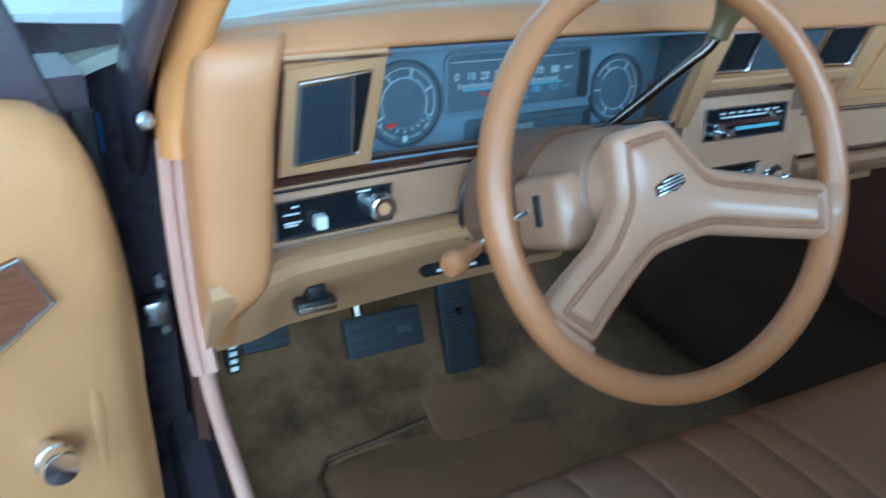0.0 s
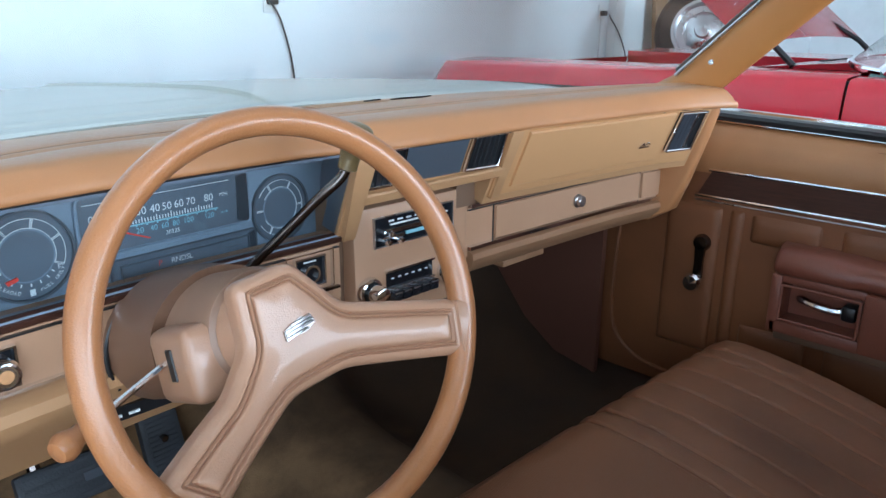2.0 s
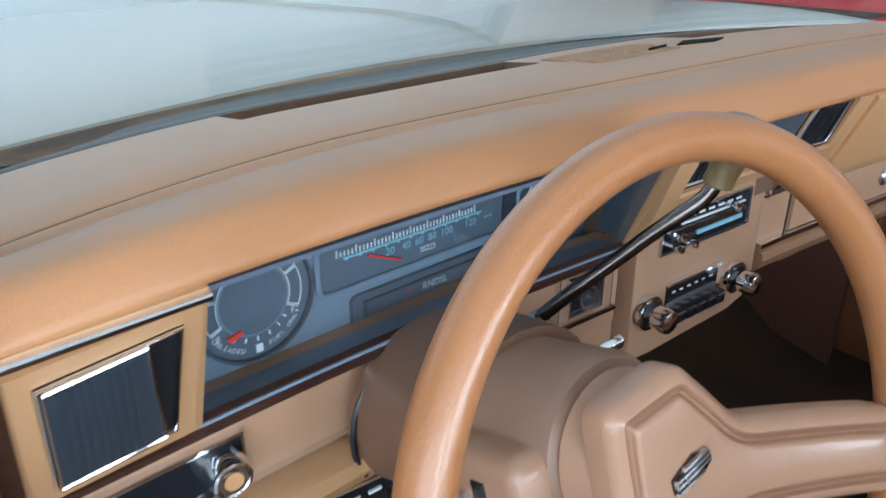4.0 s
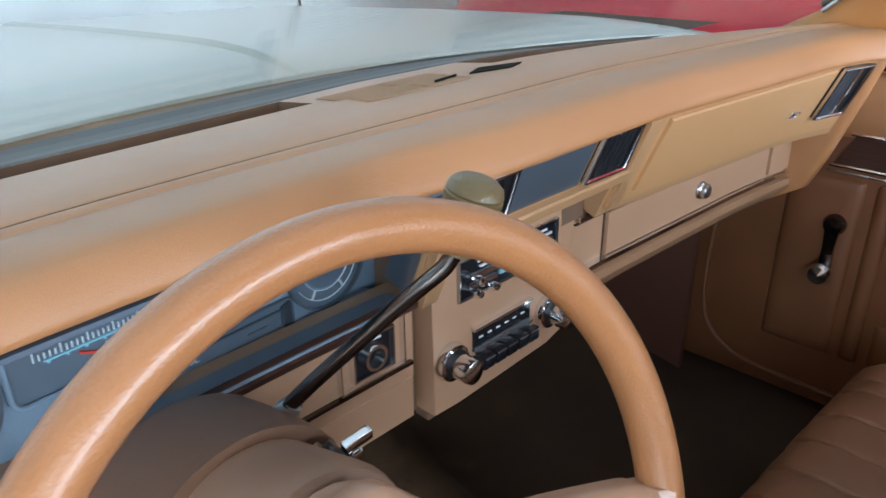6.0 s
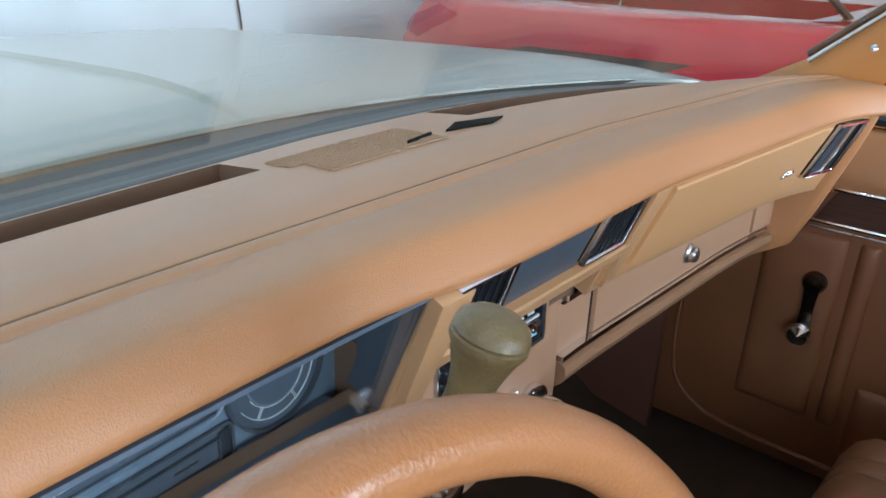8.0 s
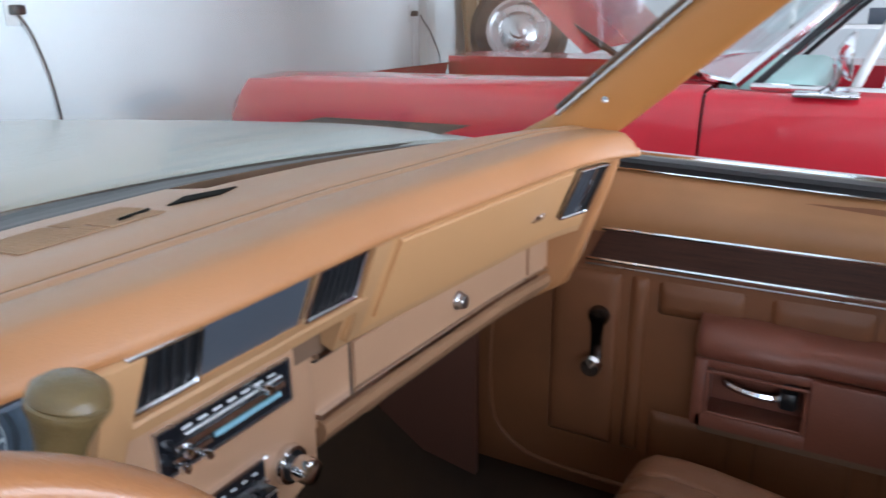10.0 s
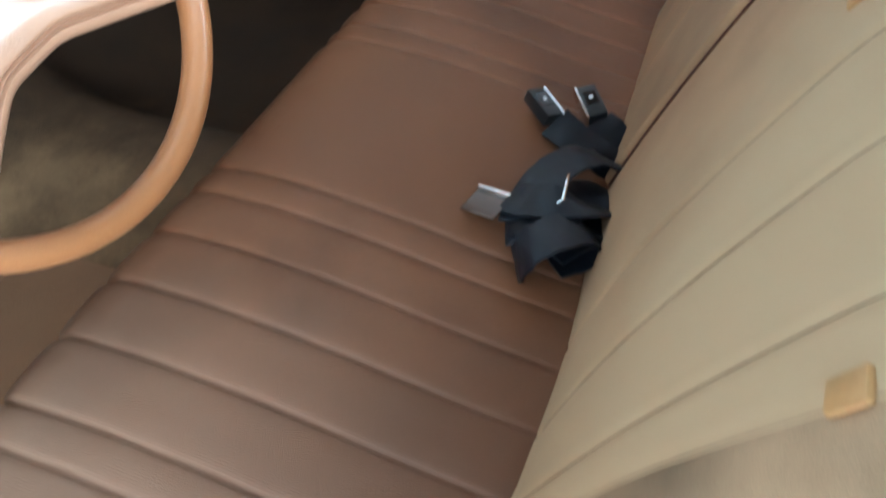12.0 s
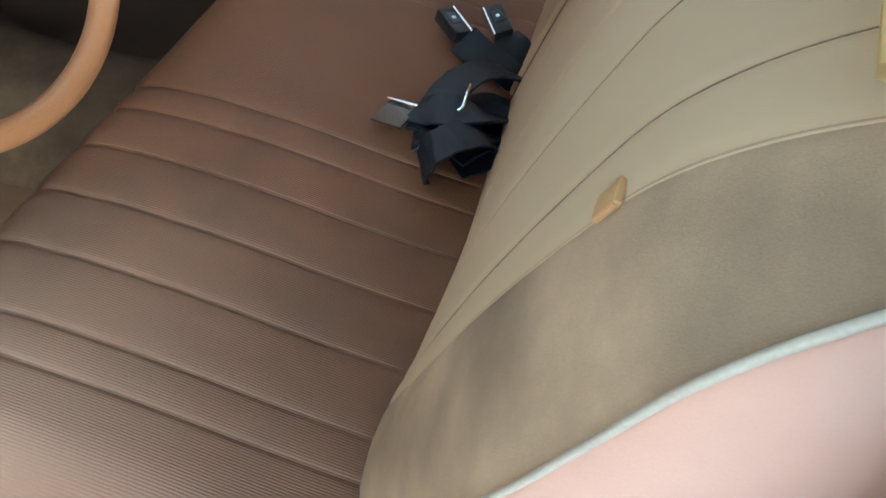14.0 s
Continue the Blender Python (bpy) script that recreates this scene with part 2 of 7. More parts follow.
REDP = mat("red car paint", (0.60, 0.018, 0.035), 0.25, var=0.06, scale=3, fine=600, bump=0.01, coat=0.7)
WALL = mat("pale painted wall", (0.86, 0.90, 0.91), 0.7, var=0.04, scale=2, fine=90, bump=0.04, stain=0.06)
CEIL = mat("garage ceiling", (0.75, 0.74, 0.72), 0.9, var=0.05, scale=2, fine=80, bump=0.1)
CONCRETE = mat("garage concrete", (0.20, 0.19, 0.18), 0.7, var=0.2, scale=3, fine=60, bump=0.3, stain=0.3)
BOARD = mat("brown board", (0.19, 0.115, 0.06), 0.7, var=0.25, scale=8, fine=90, bump=0.2)
TYRE = mat("tyre rubber", (0.02, 0.02, 0.021), 0.75, var=0.25, scale=20, fine=150, bump=0.4)
WHITEV = mat("white vinyl", (0.78, 0.78, 0.76), 0.5, var=0.05, bump=0.1)
AQUA = mat("pale aqua plastic", (0.45, 0.72, 0.68), 0.4, var=0.05, bump=0.05)
FOAM = mat("orange seat foam", (0.78, 0.42, 0.13), 0.95, var=0.25, scale=30, fine=300, bump=0.8)
FLAP = mat("yellowed torn vinyl", (0.74, 0.55, 0.27), 0.4, var=0.1, scale=14, fine=300, bump=0.15)
HEAD = mat("headliner cloth", (0.26, 0.17, 0.10), 0.9, var=0.08, scale=5, fine=400, bump=0.2)
GOLD = mat("gold tan plastic tab", (0.48, 0.28, 0.12), 0.4, var=0.12, bump=0.05)
BLUEJ = mat("blue jamb label", (0.03, 0.10, 0.32), 0.4, var=0.15, bump=0.05)
JAMB = mat("blue black jamb", (0.045, 0.072, 0.100), 0.3, var=0.3, bump=0.05, coat=0.4)

GLASS = bpy.data.materials.new("clear glass")
GLASS.use_nodes = True
gn, gl = GLASS.node_tree.nodes, GLASS.node_tree.links
gn.remove(gn["Principled BSDF"])
clear, gloss, face, power, scale_, blend = (gn.new("ShaderNode" + k) for k in ("BsdfTransparent", "BsdfGlossy", "LayerWeight", "Math", "MapRange", "MixShader"))
clear.inputs[0].default_value = (0.95, 0.98, 0.98, 1)
gloss.inputs["Roughness"].default_value = 0.02
face.inputs[0].default_value = 0.5
power.operation, power.inputs[1].default_value = "POWER", 4.5
scale_.inputs["To Min"].default_value, scale_.inputs["To Max"].default_value = 0.035, 0.75
gl.new(face.outputs["Facing"], power.inputs[0])
gl.new(power.outputs[0], scale_.inputs[0])
gl.new(scale_.outputs[0], blend.inputs[0])
gl.new(clear.outputs[0], blend.inputs[1])
gl.new(gloss.outputs[0], blend.inputs[2])
gl.new(blend.outputs[0], gn["Material Output"].inputs[0])


# ---- building helpers ----
def part(name, bm, material, parent=None, label="", sharp=35, origin=None):
    """One mesh object under a thing or a part."""
    bmesh.ops.recalc_face_normals(bm, faces=bm.faces)
    me = bpy.data.meshes.new(name)
    bm.to_mesh(me)
    bm.free()
    for f in me.polygons:
        f.use_smooth = True
    me.set_sharp_from_angle(angle=radians(sharp))
    me.materials.append(material)
    ob = new(name, me)
    if parent is not None:
        ob.parent = parent
        top = parent if parent.parent is None else parent.parent
        ob.matrix_parent_inverse = Matrix.Translation(-top.location) if parent.parent is None else Matrix()
    return tagged(ob, label)


def thing(name, label, category, at=(0, 0, 0), group="", kind=""):
    e = new(name)
    e.location = at
    e.empty_display_size = 0.05
    return tagged(e, label, category, group, kind)


def plain(p):
    return Vector(p)


def box(bm, x0, x1, y0, y1, z0, z1, bevel=0.0, seg=2, m=None):
    vs = [bm.verts.new((x, y, z)) for x in (x0, x1) for y in (y0, y1) for z in (z0, z1)]
    fs = [bm.faces.new([vs[i] for i in q]) for q in ((0, 1, 3, 2), (4, 6, 7, 5), (0, 4, 5, 1), (2, 3, 7, 6), (0, 2, 6, 4), (1, 5, 7, 3))]
    if bevel:
        es = list({e for f in fs for e in f.edges})
        r = bmesh.ops.bevel(bm, geom=es, offset=bevel, segments=seg, affect="EDGES", profile=0.5)
        vs = list({v for f in r["faces"] for v in f.verts} | {v for v in vs if v.is_valid})
    if m is not None:
        bmesh.ops.transform(bm, matrix=m, verts=[v for v in vs if v.is_valid])
    return vs


def sheet(bm, rows, closed=False):
    """A skin through rows of points; closed joins the ends of each row."""
    g = [[bm.verts.new(p) for p in r] for r in rows]
    for a, b in zip(g, g[1:]):
        k = len(a)
        for i in range(k if closed else k - 1):
            j = (i + 1) % k
            bm.faces.new((a[i], a[j], b[j], b[i]))
    return g


def lofted(bm, rings):
    """A closed tube through rings of points with capped ends."""
    g = sheet(bm, rings, True)
    bm.faces.new(list(reversed(g[0])))
    bm.faces.new(g[-1])
    return g


def tube(bm, pts, radius, k=10, caps=True):
    """A round bar along points; radius may be a list."""
    pts = [Vector(p) for p in pts]
    rs = radius if isinstance(radius, (list, tuple)) else [radius] * len(pts)
    rings, side = [], None
    for i, p in enumerate(pts):
        d = (pts[min(i + 1, len(pts) - 1)] - pts[max(i - 1, 0)]).normalized()
        if side is None:
            side = d.orthogonal().normalized()
        side = (side - d * side.dot(d)).normalized()
        up = d.cross(side)
        rings.append([p + rs[i] * (math.cos(a) * side + math.sin(a) * up) for a in (2 * math.pi * j / k for j in range(k))])
    return lofted(bm, rings) if caps else sheet(bm, rings, True)


def smooth_path(pts, n=6):
    """A Catmull-Rom curve through points."""
    pts = [Vector(p) for p in pts]
    out = []
    for i in range(len(pts) - 1):
        a, b, c, d = pts[max(i - 1, 0)], pts[i], pts[i + 1], pts[min(i + 2, len(pts) - 1)]
        for j in range(n):
            t = j / n
            out.append(0.5 * (2 * b + (c - a) * t + (2 * a - 5 * b + 4 * c - d) * t * t + (3 * b - a - 3 * c + d) * t ** 3))
    return out + [pts[-1]]


def turned(bm, profile, m, k=24):
    """A turned piece: profile of (radius, height), laid by the matrix m."""
    rings = [[m @ Vector((r * math.cos(a), r * math.sin(a), h)) for a in (2 * math.pi * j / k for j in range(k))] for r, h in profile]
    return lofted(bm, rings)


def slab(bm, poly, lo, hi, fn, inset=0.0):
    """A plate from a 2D outline, between two depths, laid into the world by fn(a, b, depth); inset rounds its face."""
    c = Vector((sum(p[0] for p in poly) / len(poly), sum(p[1] for p in poly) / len(poly)))
    rings = [[fn(p[0], p[1], lo) for p in poly]]
    if inset:
        def shrink(p, s):
            v = Vector(p) - c
            return c + v * max(0.0, 1 - s / max(v.length, 1e-6))
        rings += [[fn(p[0], p[1], hi - inset) for p in poly], [fn(*shrink(p, inset * 0.3), hi - inset * 0.3) for p in poly], [fn(*shrink(p, inset), hi) for p in poly]]
    else:
        rings.append([fn(p[0], p[1], hi) for p in poly])
    return lofted(bm, rings)


def strip(bm, xs, z0, z1, d0, d1, fn, skew=0.0, bevel=0.0):
    """A bar along x on a curved face: bottom and top edges, back and front depths; skew slides the top along x."""
    rows = []
    b = bevel
    for x in xs:
        ring = [(z0, d0), (z0, d1 - b), (z0 + b, d1), (z1 - b, d1), (z1, d1 - b), (z1, d0)] if b else [(z0, d0), (z0, d1), (z1, d1), (z1, d0)]
        rows.append([fn(x + skew * (z - z0) / max(z1 - z0, 1e-6), z, d) for z, d in ring])
    return lofted(bm, rows)


def span(a, b, n=8):
    return [a + (b - a) * i / n for i in range(n + 1)]


def rounded_rect(x0, x1, z0, z1, r, k=4):
    out = []
    for cx, cz, a0 in ((x1 - r, z0 + r, -90), (x1 - r, z1 - r, 0), (x0 + r, z1 - r, 90), (x0 + r, z0 + r, 180)):
        for i in range(k + 1):
            a = radians(a0 + 90 * i / k)
            out.append((cx + r * math.cos(a), cz + r * math.sin(a)))
    return out


def bezel(bm, quad, w, d0, d1, fn):
    """A frame of four bars round a four-cornered opening (bl, br, tr, tl), w wide."""
    c = Vector((sum(p[0] for p in quad) / 4, sum(p[1] for p in quad) / 4))
    inner = [Vector(p) for p in quad]
    outer = []
    for p in inner:
        outer.append(Vector((p.x + (w if p.x > c.x else -w), p.y + (w if p.y > c.y else -w))))
    for i in range(4):
        j = (i + 1) % 4
        q = [inner[i], inner[j], outer[j], outer[i]]
        rings = [[fn(p.x, p.y, d) for p in q] for d in (d0, d1)]
        lofted(bm, rings)


def lettering(bm, text, size, fn, cx, cz, depth, turn=0.0):
    """Built-in lettering centred at (cx, cz) of a face."""
    cu = bpy.data.curves.new("lettering", "FONT")
    cu.body, cu.size, cu.align_x, cu.align_y, cu.resolution_u = text, size, "CENTER", "CENTER", 3
    tmp = new("lettering", cu)
    me = bpy.data.meshes.new_from_object(tmp.evaluated_get(bpy.context.evaluated_depsgraph_get()))
    ca, sa = math.cos(turn), math.sin(turn)
    vs = [bm.verts.new(fn(cx + ca * v.co.x - sa * v.co.y, cz + sa * v.co.x + ca * v.co.y, depth)) for v in me.vertices]
    for f in me.polygons:
        try:
            bm.faces.new([vs[i] for i in f.vertices])
        except ValueError:
            pass
    bpy.data.objects.remove(tmp)
    bpy.data.meshes.remove(me)
    bpy.data.curves.remove(cu)


def ring(bm, cx, cz, r0, r1, d0, d1, fn, a0=0, a1=360, k=40):
    """A flat arc or ring on a face, with depth."""
    full = a1 - a0 >= 360
    n = k if full else max(2, int(k * (a1 - a0) / 360))
    rows = []
    for i in range(n + (0 if full else 1)):
        a = radians(a0 + (a1 - a0) * i / n)
        c, s = math.cos(a), math.sin(a)
        rows.append([fn(cx + r * c, cz + r * s, d) for r, d in ((r0, d0), (r0, d1), (r1, d1), (r1, d0))])
    if full:
        rows.append(rows[0])
        g = sheet(bm, rows, True)
        bmesh.ops.remove_doubles(bm, verts=[v for r in (g[0], g[-1]) for v in r], dist=1e-6)
    else:
        lofted(bm, rows)


# ---- dashboard ----
def wrap(x):
    """How far the dash runs back towards the cabin at its ends."""
    return -0.15 * max(0.0, -x - 0.2) ** 2 - 0.096 * max(0.0, x - 0.18) - 0.9 * max(0.0, x - 0.55) ** 2


def wrap_low(x):
    return -0.15 * max(0.0, -x - 0.2) ** 2 - 0.046 * max(0.0, x - 0.2) - 0.25 * max(0.0, x - 0.5) ** 2


def U(x, z, d):
    """A point on the leaning upper fascia, d proud of it."""
    return Vector((x, -0.012 + wrap(x) - 0.42 * (z - 0.86) - 0.922 * d, z - 0.387 * d))


def L(x, z, d):
    """A point on the upright lower fascia, d proud of it."""
    return Vector((x, 0.015 + wrap_low(x) - d, z))


def rect(x0, x1, z0, z1, skew=0.0):
    return [(x0, z0), (x1, z0), (x1 + skew, z1), (x0 + skew, z1)]


dash = thing("dashboard", "tan vinyl and plastic dashboard with chrome trim strips", "dashboard", (0, 0.05, 0.66))

# padded top with recessed defroster troughs
PROFILE = [(0.134, 0.965), (0.134, 0.9875), (0.130, 0.9890), (0.094, 0.9962), (0.075, 0.9990), (0.045, 1.0015), (0.0225, 1.0012), (0.0206, 1.0002), (0.0204, 0.9935), (0.0188, 0.9935), (0.0185, 1.0000), (0.0150, 1.0004), (0.0115, 0.9995), (0.0085, 0.9982), (0.0065, 0.9981),
           (0.0040, 0.9988), (-0.006, 0.9990), (-0.018, 0.9988), (-0.030, 0.9980), (-0.0375, 0.9962), (-0.0430, 0.9925), (-0.0485, 0.9860), (-0.0535, 0.9775), (-0.0558, 0.9710), (-0.0552, 0.9670), (-0.052, 0.9650), (-0.045, 0.9650), (-0.036, 0.968), (-0.030, 0.983)]


def sweep(x):
    """The pad's front edge: curved back at the ends, further ahead on the passenger's side."""
    return wrap(x) - 1.1 * max(0.0, x - 0.6) ** 2


def pad_rear(x):
    """The pad's rear edge, along the foot of the windscreen."""
    r = x - 0.12
    return 0.208 - 0.10 * max(0.0, -x) - (0.68 * r * r if 0 < r < 0.43 else (0.126 + 0.585 * (r - 0.43) if r > 0 else 0.0))


def crown(x):
    """The pad falls away towards the driver's door."""
    return -0.26 * max(0.0, -0.38 - x) ** 2


def pad_z(p):
    """The height of the pad's upper face."""
    rows = PROFILE[1:7]
    for (a, u), (b, v) in zip(rows, rows[1:]):
        if p >= b:
            return u + (v - u) * (a - p) / (a - b)
    return rows[-1][1]


def pad_point(x, p, z):
    t = max(0.0, (p - 0.0205) / 0.1135)
    y = (min(p, 0.0205) + sweep(x)) * (1 - t) + pad_rear(x) * t
    y -= 0.009 * min(1.0, max(0.0, (x + 0.16) / 0.12)) * min(1.0, max(0.0, (-0.02 - p) / 0.02))
    z += crown(x) * min(1.0, max(0.5, 0.5 + (p + 0.02) / 0.06)) * min(1.0, max(0.3, (z - 0.963) / 0.02))
    z -= 0.0050 * min(1.0, max(0.0, (x + 0.20) / 0.10)) * min(1.0, max(0.0, (-0.035 - p) / 0.015))
    e = max(0.0, -x - 0.70, x - 0.704) / 0.015
    drop = 0.010 * min(1, e) ** 2.2
    return Vector((x, y + 0.25 * drop * (1 if p < 0 else 0), z - drop * (1.0 if z > 0.975 else 0.1)))


bm = bmesh.new()
xs = sorted(set(span(-0.700, 0.721, 46) + [-0.445, -0.44, -0.435, -0.113, 0.15, 0.49, -0.69, 0.703, 0.709, 0.714, 0.718]))
grid = [[bm.verts.new(pad_point(x, p, z)) for p, z in PROFILE] for x in xs]
TROUGHS = ((-0.445, -0.113), (0.15, 0.49))
for i in range(len(xs) - 1):
    for j in range(len(PROFILE)):
        k = (j + 1) % len(PROFILE)
        if j == 2 and any(a - 1e-6 <= xs[i] and xs[i + 1] <= b + 1e-6 for a, b in TROUGHS):
            continue
        bm.faces.new((grid[i][j], grid[i][k], grid[i + 1][k], grid[i + 1][j]))
bm.faces.new(grid[0][::-1])
bm.faces.new(grid[-1])
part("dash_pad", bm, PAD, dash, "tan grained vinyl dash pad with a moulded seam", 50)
bm = bmesh.new()
tube(bm, [pad_point(x, 0.0196, 0.9994) for x in xs[2:-4]], 0.0010, 6)
part("pad_seam", bm, STITCH, dash, "dark sunken seam along the dash pad")
for a, b in TROUGHS:
    bm = bmesh.new()
    inside = [x for x in xs if a - 1e-6 <= x <= b + 1e-6]
    rows = []
    for x in inside:
        r, f = pad_point(x, 0.130, 0.9890), pad_point(x, 0.094, 0.9962)
        dn = Vector((0, 0, -0.022))
        rows.append([r, r + dn * 1.1, f + dn, f])
    g = sheet(bm, rows)
    for q in (g[0], g[-1]):
        bm.faces.new(q)
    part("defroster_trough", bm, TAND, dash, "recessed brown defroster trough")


def top(x, p, d):
    q = pad_point(x, p, pad_z(p))
    return q + Vector((0, 0, d))


# speaker grille of four meshed fields
for gx0, gx1, p0, p1 in ((-0.098, -0.022, 0.084, 0.103), (-0.016, 0.056, 0.084, 0.103), (-0.086, -0.010, 0.062, 0.0805), (-0.004, 0.052, 0.062, 0.0805)):
    bm = bmesh.new()
    for x in span(gx0, gx1, 13):
        a, b = top(x, p0, 0.0009), top(x, p1, 0.0009)
        tube(bm, (a, b), 0.0007, 4)
    for p in span(p0, p1, 7):
        tube(bm, (top(gx0, p, 0.0009), top(gx1, p, 0.0009)), 0.0007, 4)
    part("speaker_grille", bm, GRILLE, dash)
    bm = bmesh.new()
    sheet(bm, [[top(x, p, 0.0004) for p in span(p0, p1, 6)] for x in span(gx0, gx1, 8)])
    part("grille_backing", bm, TAND, dash)
bm = bmesh.new()
slab(bm, [(0.070, 0.0727), (0.125, 0.0655), (0.158, 0.0727), (0.106, 0.084)], -0.004, 0.0016, top)
part("open_slot", bm, SOOT, dash, "black open slot beside the speaker grille")
bm = bmesh.new()
slab(bm, [(0.012, 0.0675), (0.05, 0.0722), (0.05, 0.0737), (0.012, 0.069)], -0.004, 0.0034, top)
part("open_slot", bm, SOOT, dash)

# fascia shells
for x0, x1, z0, z1, back, m in ((-0.668, -0.5465, 0.840, 0.964, -0.03, TAN), (-0.128, -0.104, 0.840, 0.966, -0.006, TAN), (-0.104, 0.160, 0.889, 0.966, -0.03, TAN), (0.160, 0.705, 0.840, 0.966, -0.03, TAN),
                              (-0.5465, -0.128, 0.840, 0.8475, -0.008, WOOD)):
    bm = bmesh.new()
    strip(bm, span(x0, x1, 4 + int((x1 - x0) * 24)), z0, z1, back, 0.0, U)
    part("upper_fascia", bm, m, dash)
bm = bmesh.new()
strip(bm, span(-0.668, -0.108, 12), 0.752, 0.842, -0.03, 0.0, L)
part("lower_fascia", bm, TANL, dash)
bm = bmesh.new()
strip(bm, span(-0.245, -0.108, 4), 0.700, 0.753, -0.03, -0.001, L, 0, 0.004)
part("lower_fascia", bm, TANL, dash)
bm = bmesh.new()
strip(bm, span(0.146, 0.712, 14), 0.752, 0.842, -0.03, 0.0, L)
part("lower_fascia", bm, TANL, dash)
# brown recess round the centre console, its shade put into the darker colour
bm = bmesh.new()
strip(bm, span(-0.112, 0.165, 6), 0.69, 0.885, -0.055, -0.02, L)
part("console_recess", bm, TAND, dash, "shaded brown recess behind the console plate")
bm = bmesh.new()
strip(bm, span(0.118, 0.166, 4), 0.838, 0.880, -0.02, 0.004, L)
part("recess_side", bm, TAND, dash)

# end bands
bm = bmesh.new()
rings = []
for z, fy, x0, x1 in ((0.664, 0.002, -0.7225, -0.705), (0.690, -0.022, -0.7230, -0.697), (0.712, -0.042, -0.7235, -0.689), (0.728, -0.057, -0.7240, -0.681), (0.742, -0.068, -0.7243, -0.673), (0.754, -0.073, -0.7246, -0.666), (0.772, -0.0735, -0.725, -0.662), (0.80, -0.0745, -0.725, -0.660), (0.90, -0.090, -0.723, -0.656), (0.940, -0.0985, -0.720, -0.652), (0.957, -0.1005, -0.718, -0.649), (0.968, -0.0985, -0.715, -0.646),
                      (0.976, -0.093, -0.711, -0.642), (0.981, -0.084, -0.706, -0.640), (0.984, -0.070, -0.700, -0.640), (0.9845, -0.050, -0.694, -0.642)):
    r, xm = 0.012, x0 + 0.026
    back = max(fy + 0.07, -0.004)
    rings.append([(x1, back, z), (x1, fy + r, z), (x1 - r * 0.4, fy + r * 0.2, z), (x1 - r, fy, z), (xm + 0.004, fy + 0.002, z), (xm - 0.004, fy + 0.004, z), (x0 + 0.010, fy + 0.008, z), (x0 + 0.003, fy + 0.014, z), (x0, fy + 0.026, z), (x0, back, z)])
lofted(bm, rings)
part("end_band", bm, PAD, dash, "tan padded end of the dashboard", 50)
bm = bmesh.new()
rings = []
for z, fy, x0, x1 in ((0.715, -0.004, 0.690, 0.748), (0.745, -0.052, 0.697, 0.746), (0.80, -0.076, 0.697, 0.742), (0.90, -0.112, 0.694, 0.734), (0.95, -0.128, 0.691, 0.730), (0.974, -0.130, 0.689, 0.728)):
    r = 0.011
    rings.append([(x0, fy + 0.06, z), (x0, fy + r, z), (x0 + r * 0.4, fy + r * 0.2, z), (x0 + r, fy, z), (x1 - 2 * r, fy, z), (x1 - r * 0.7, fy + r * 0.6, z), (x1, fy + 2 * r, z), (x1, 0.06, z), (x0, 0.06, z)])
rings = [[Vector(p) for p in r] for r in rings]
lofted(bm, rings)
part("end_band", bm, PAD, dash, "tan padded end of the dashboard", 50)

# lower lips and knee panels
bm = bmesh.new()
rings = []
for x in span(-0.722, -0.235, 30):
    w = wrap(x) - 0.014 * min(1.0, max(0.0, (-x - 0.635) / 0.03))
    rings.append([(x, y + w, z) for y, z in ((0.03, 0.766), (-0.004, 0.766), (-0.013, 0.761), (-0.016, 0.750), (-0.011, 0.738), (0.004, 0.722), (0.012, 0.714), (0.052, 0.668), (0.062, 0.655), (0.072, 0.652), (0.10, 0.70))])
lofted(bm, rings)
part("knee_panel", bm, TAN, dash, "tan knee panel under the instruments", 30)
bm = bmesh.new()
rings = []
for x in span(0.150, 0.700, 14):
    w = wrap_low(x)
    rings.append([Vector((x, y + w, z)) for y, z in ((0.04, 0.761), (0.011, 0.761), (0.004, 0.757), (0.002, 0.748), (0.006, 0.738), (0.018, 0.727), (0.024, 0.720), (0.055, 0.716), (0.062, 0.706), (0.10, 0.70))])
lofted(bm, rings)
part("knee_panel", bm, LIP, dash, "tan rolled lip under the glove box", 30)
bm = bmesh.new()
box(bm, 0.28, 0.40, 0.045, 0.075, 0.694, 0.706, 0.003)
part("lower_clip", bm, LIP, dash)
# crease of the ashtray-like cover on the knee panel
bm = bmesh.new()
tube(bm, smooth_path([(-0.492, 0.049, 0.664), (-0.484, 0.018, 0.704), (-0.468, 0.000, 0.719), (-0.44, -0.012, 0.729), (-0.40, -0.018, 0.733)]), 0.0016, 6)
part("panel_joint", bm, TAND, dash)
bm = bmesh.new()
slab(bm, rounded_rect(-0.475, -0.325, 0.692, 0.708, 0.006), -0.004, 0.012, lambda a, b, d: Vector((a, 0.016 - d, b + 0.002)))
part("lever_bracket", bm, BLACK, dash, "black slotted bracket under the knee panel")
for x in (-0.455, -0.435, -0.415, -0.35):
    bm = bmesh.new()
    box(bm, x, x + 0.012, 0.002, 0.005, 0.699, 0.702)
    part("bracket_mark", bm, WHITE, dash)
# parking brake release
bm = bmesh.new()
box(bm, -0.620, -0.600, -0.030, 0.010, 0.708, 0.725, 0.003)
part("release_bracket", bm, BLACK, dash)
bm = bmesh.new()
box(bm, -0.634, -0.590, -0.036, -0.014, 0.698, 0.712, 0.004, 2)
handle = part("release_handle", bm, BLACK, dash, "black parking brake release handle")
bm = bmesh.new()
box(bm, -0.632, -0.592, -0.0390, -0.0355, 0.7015, 0.7075, 0.001)
part("release_strip", bm, CHROME, handle)

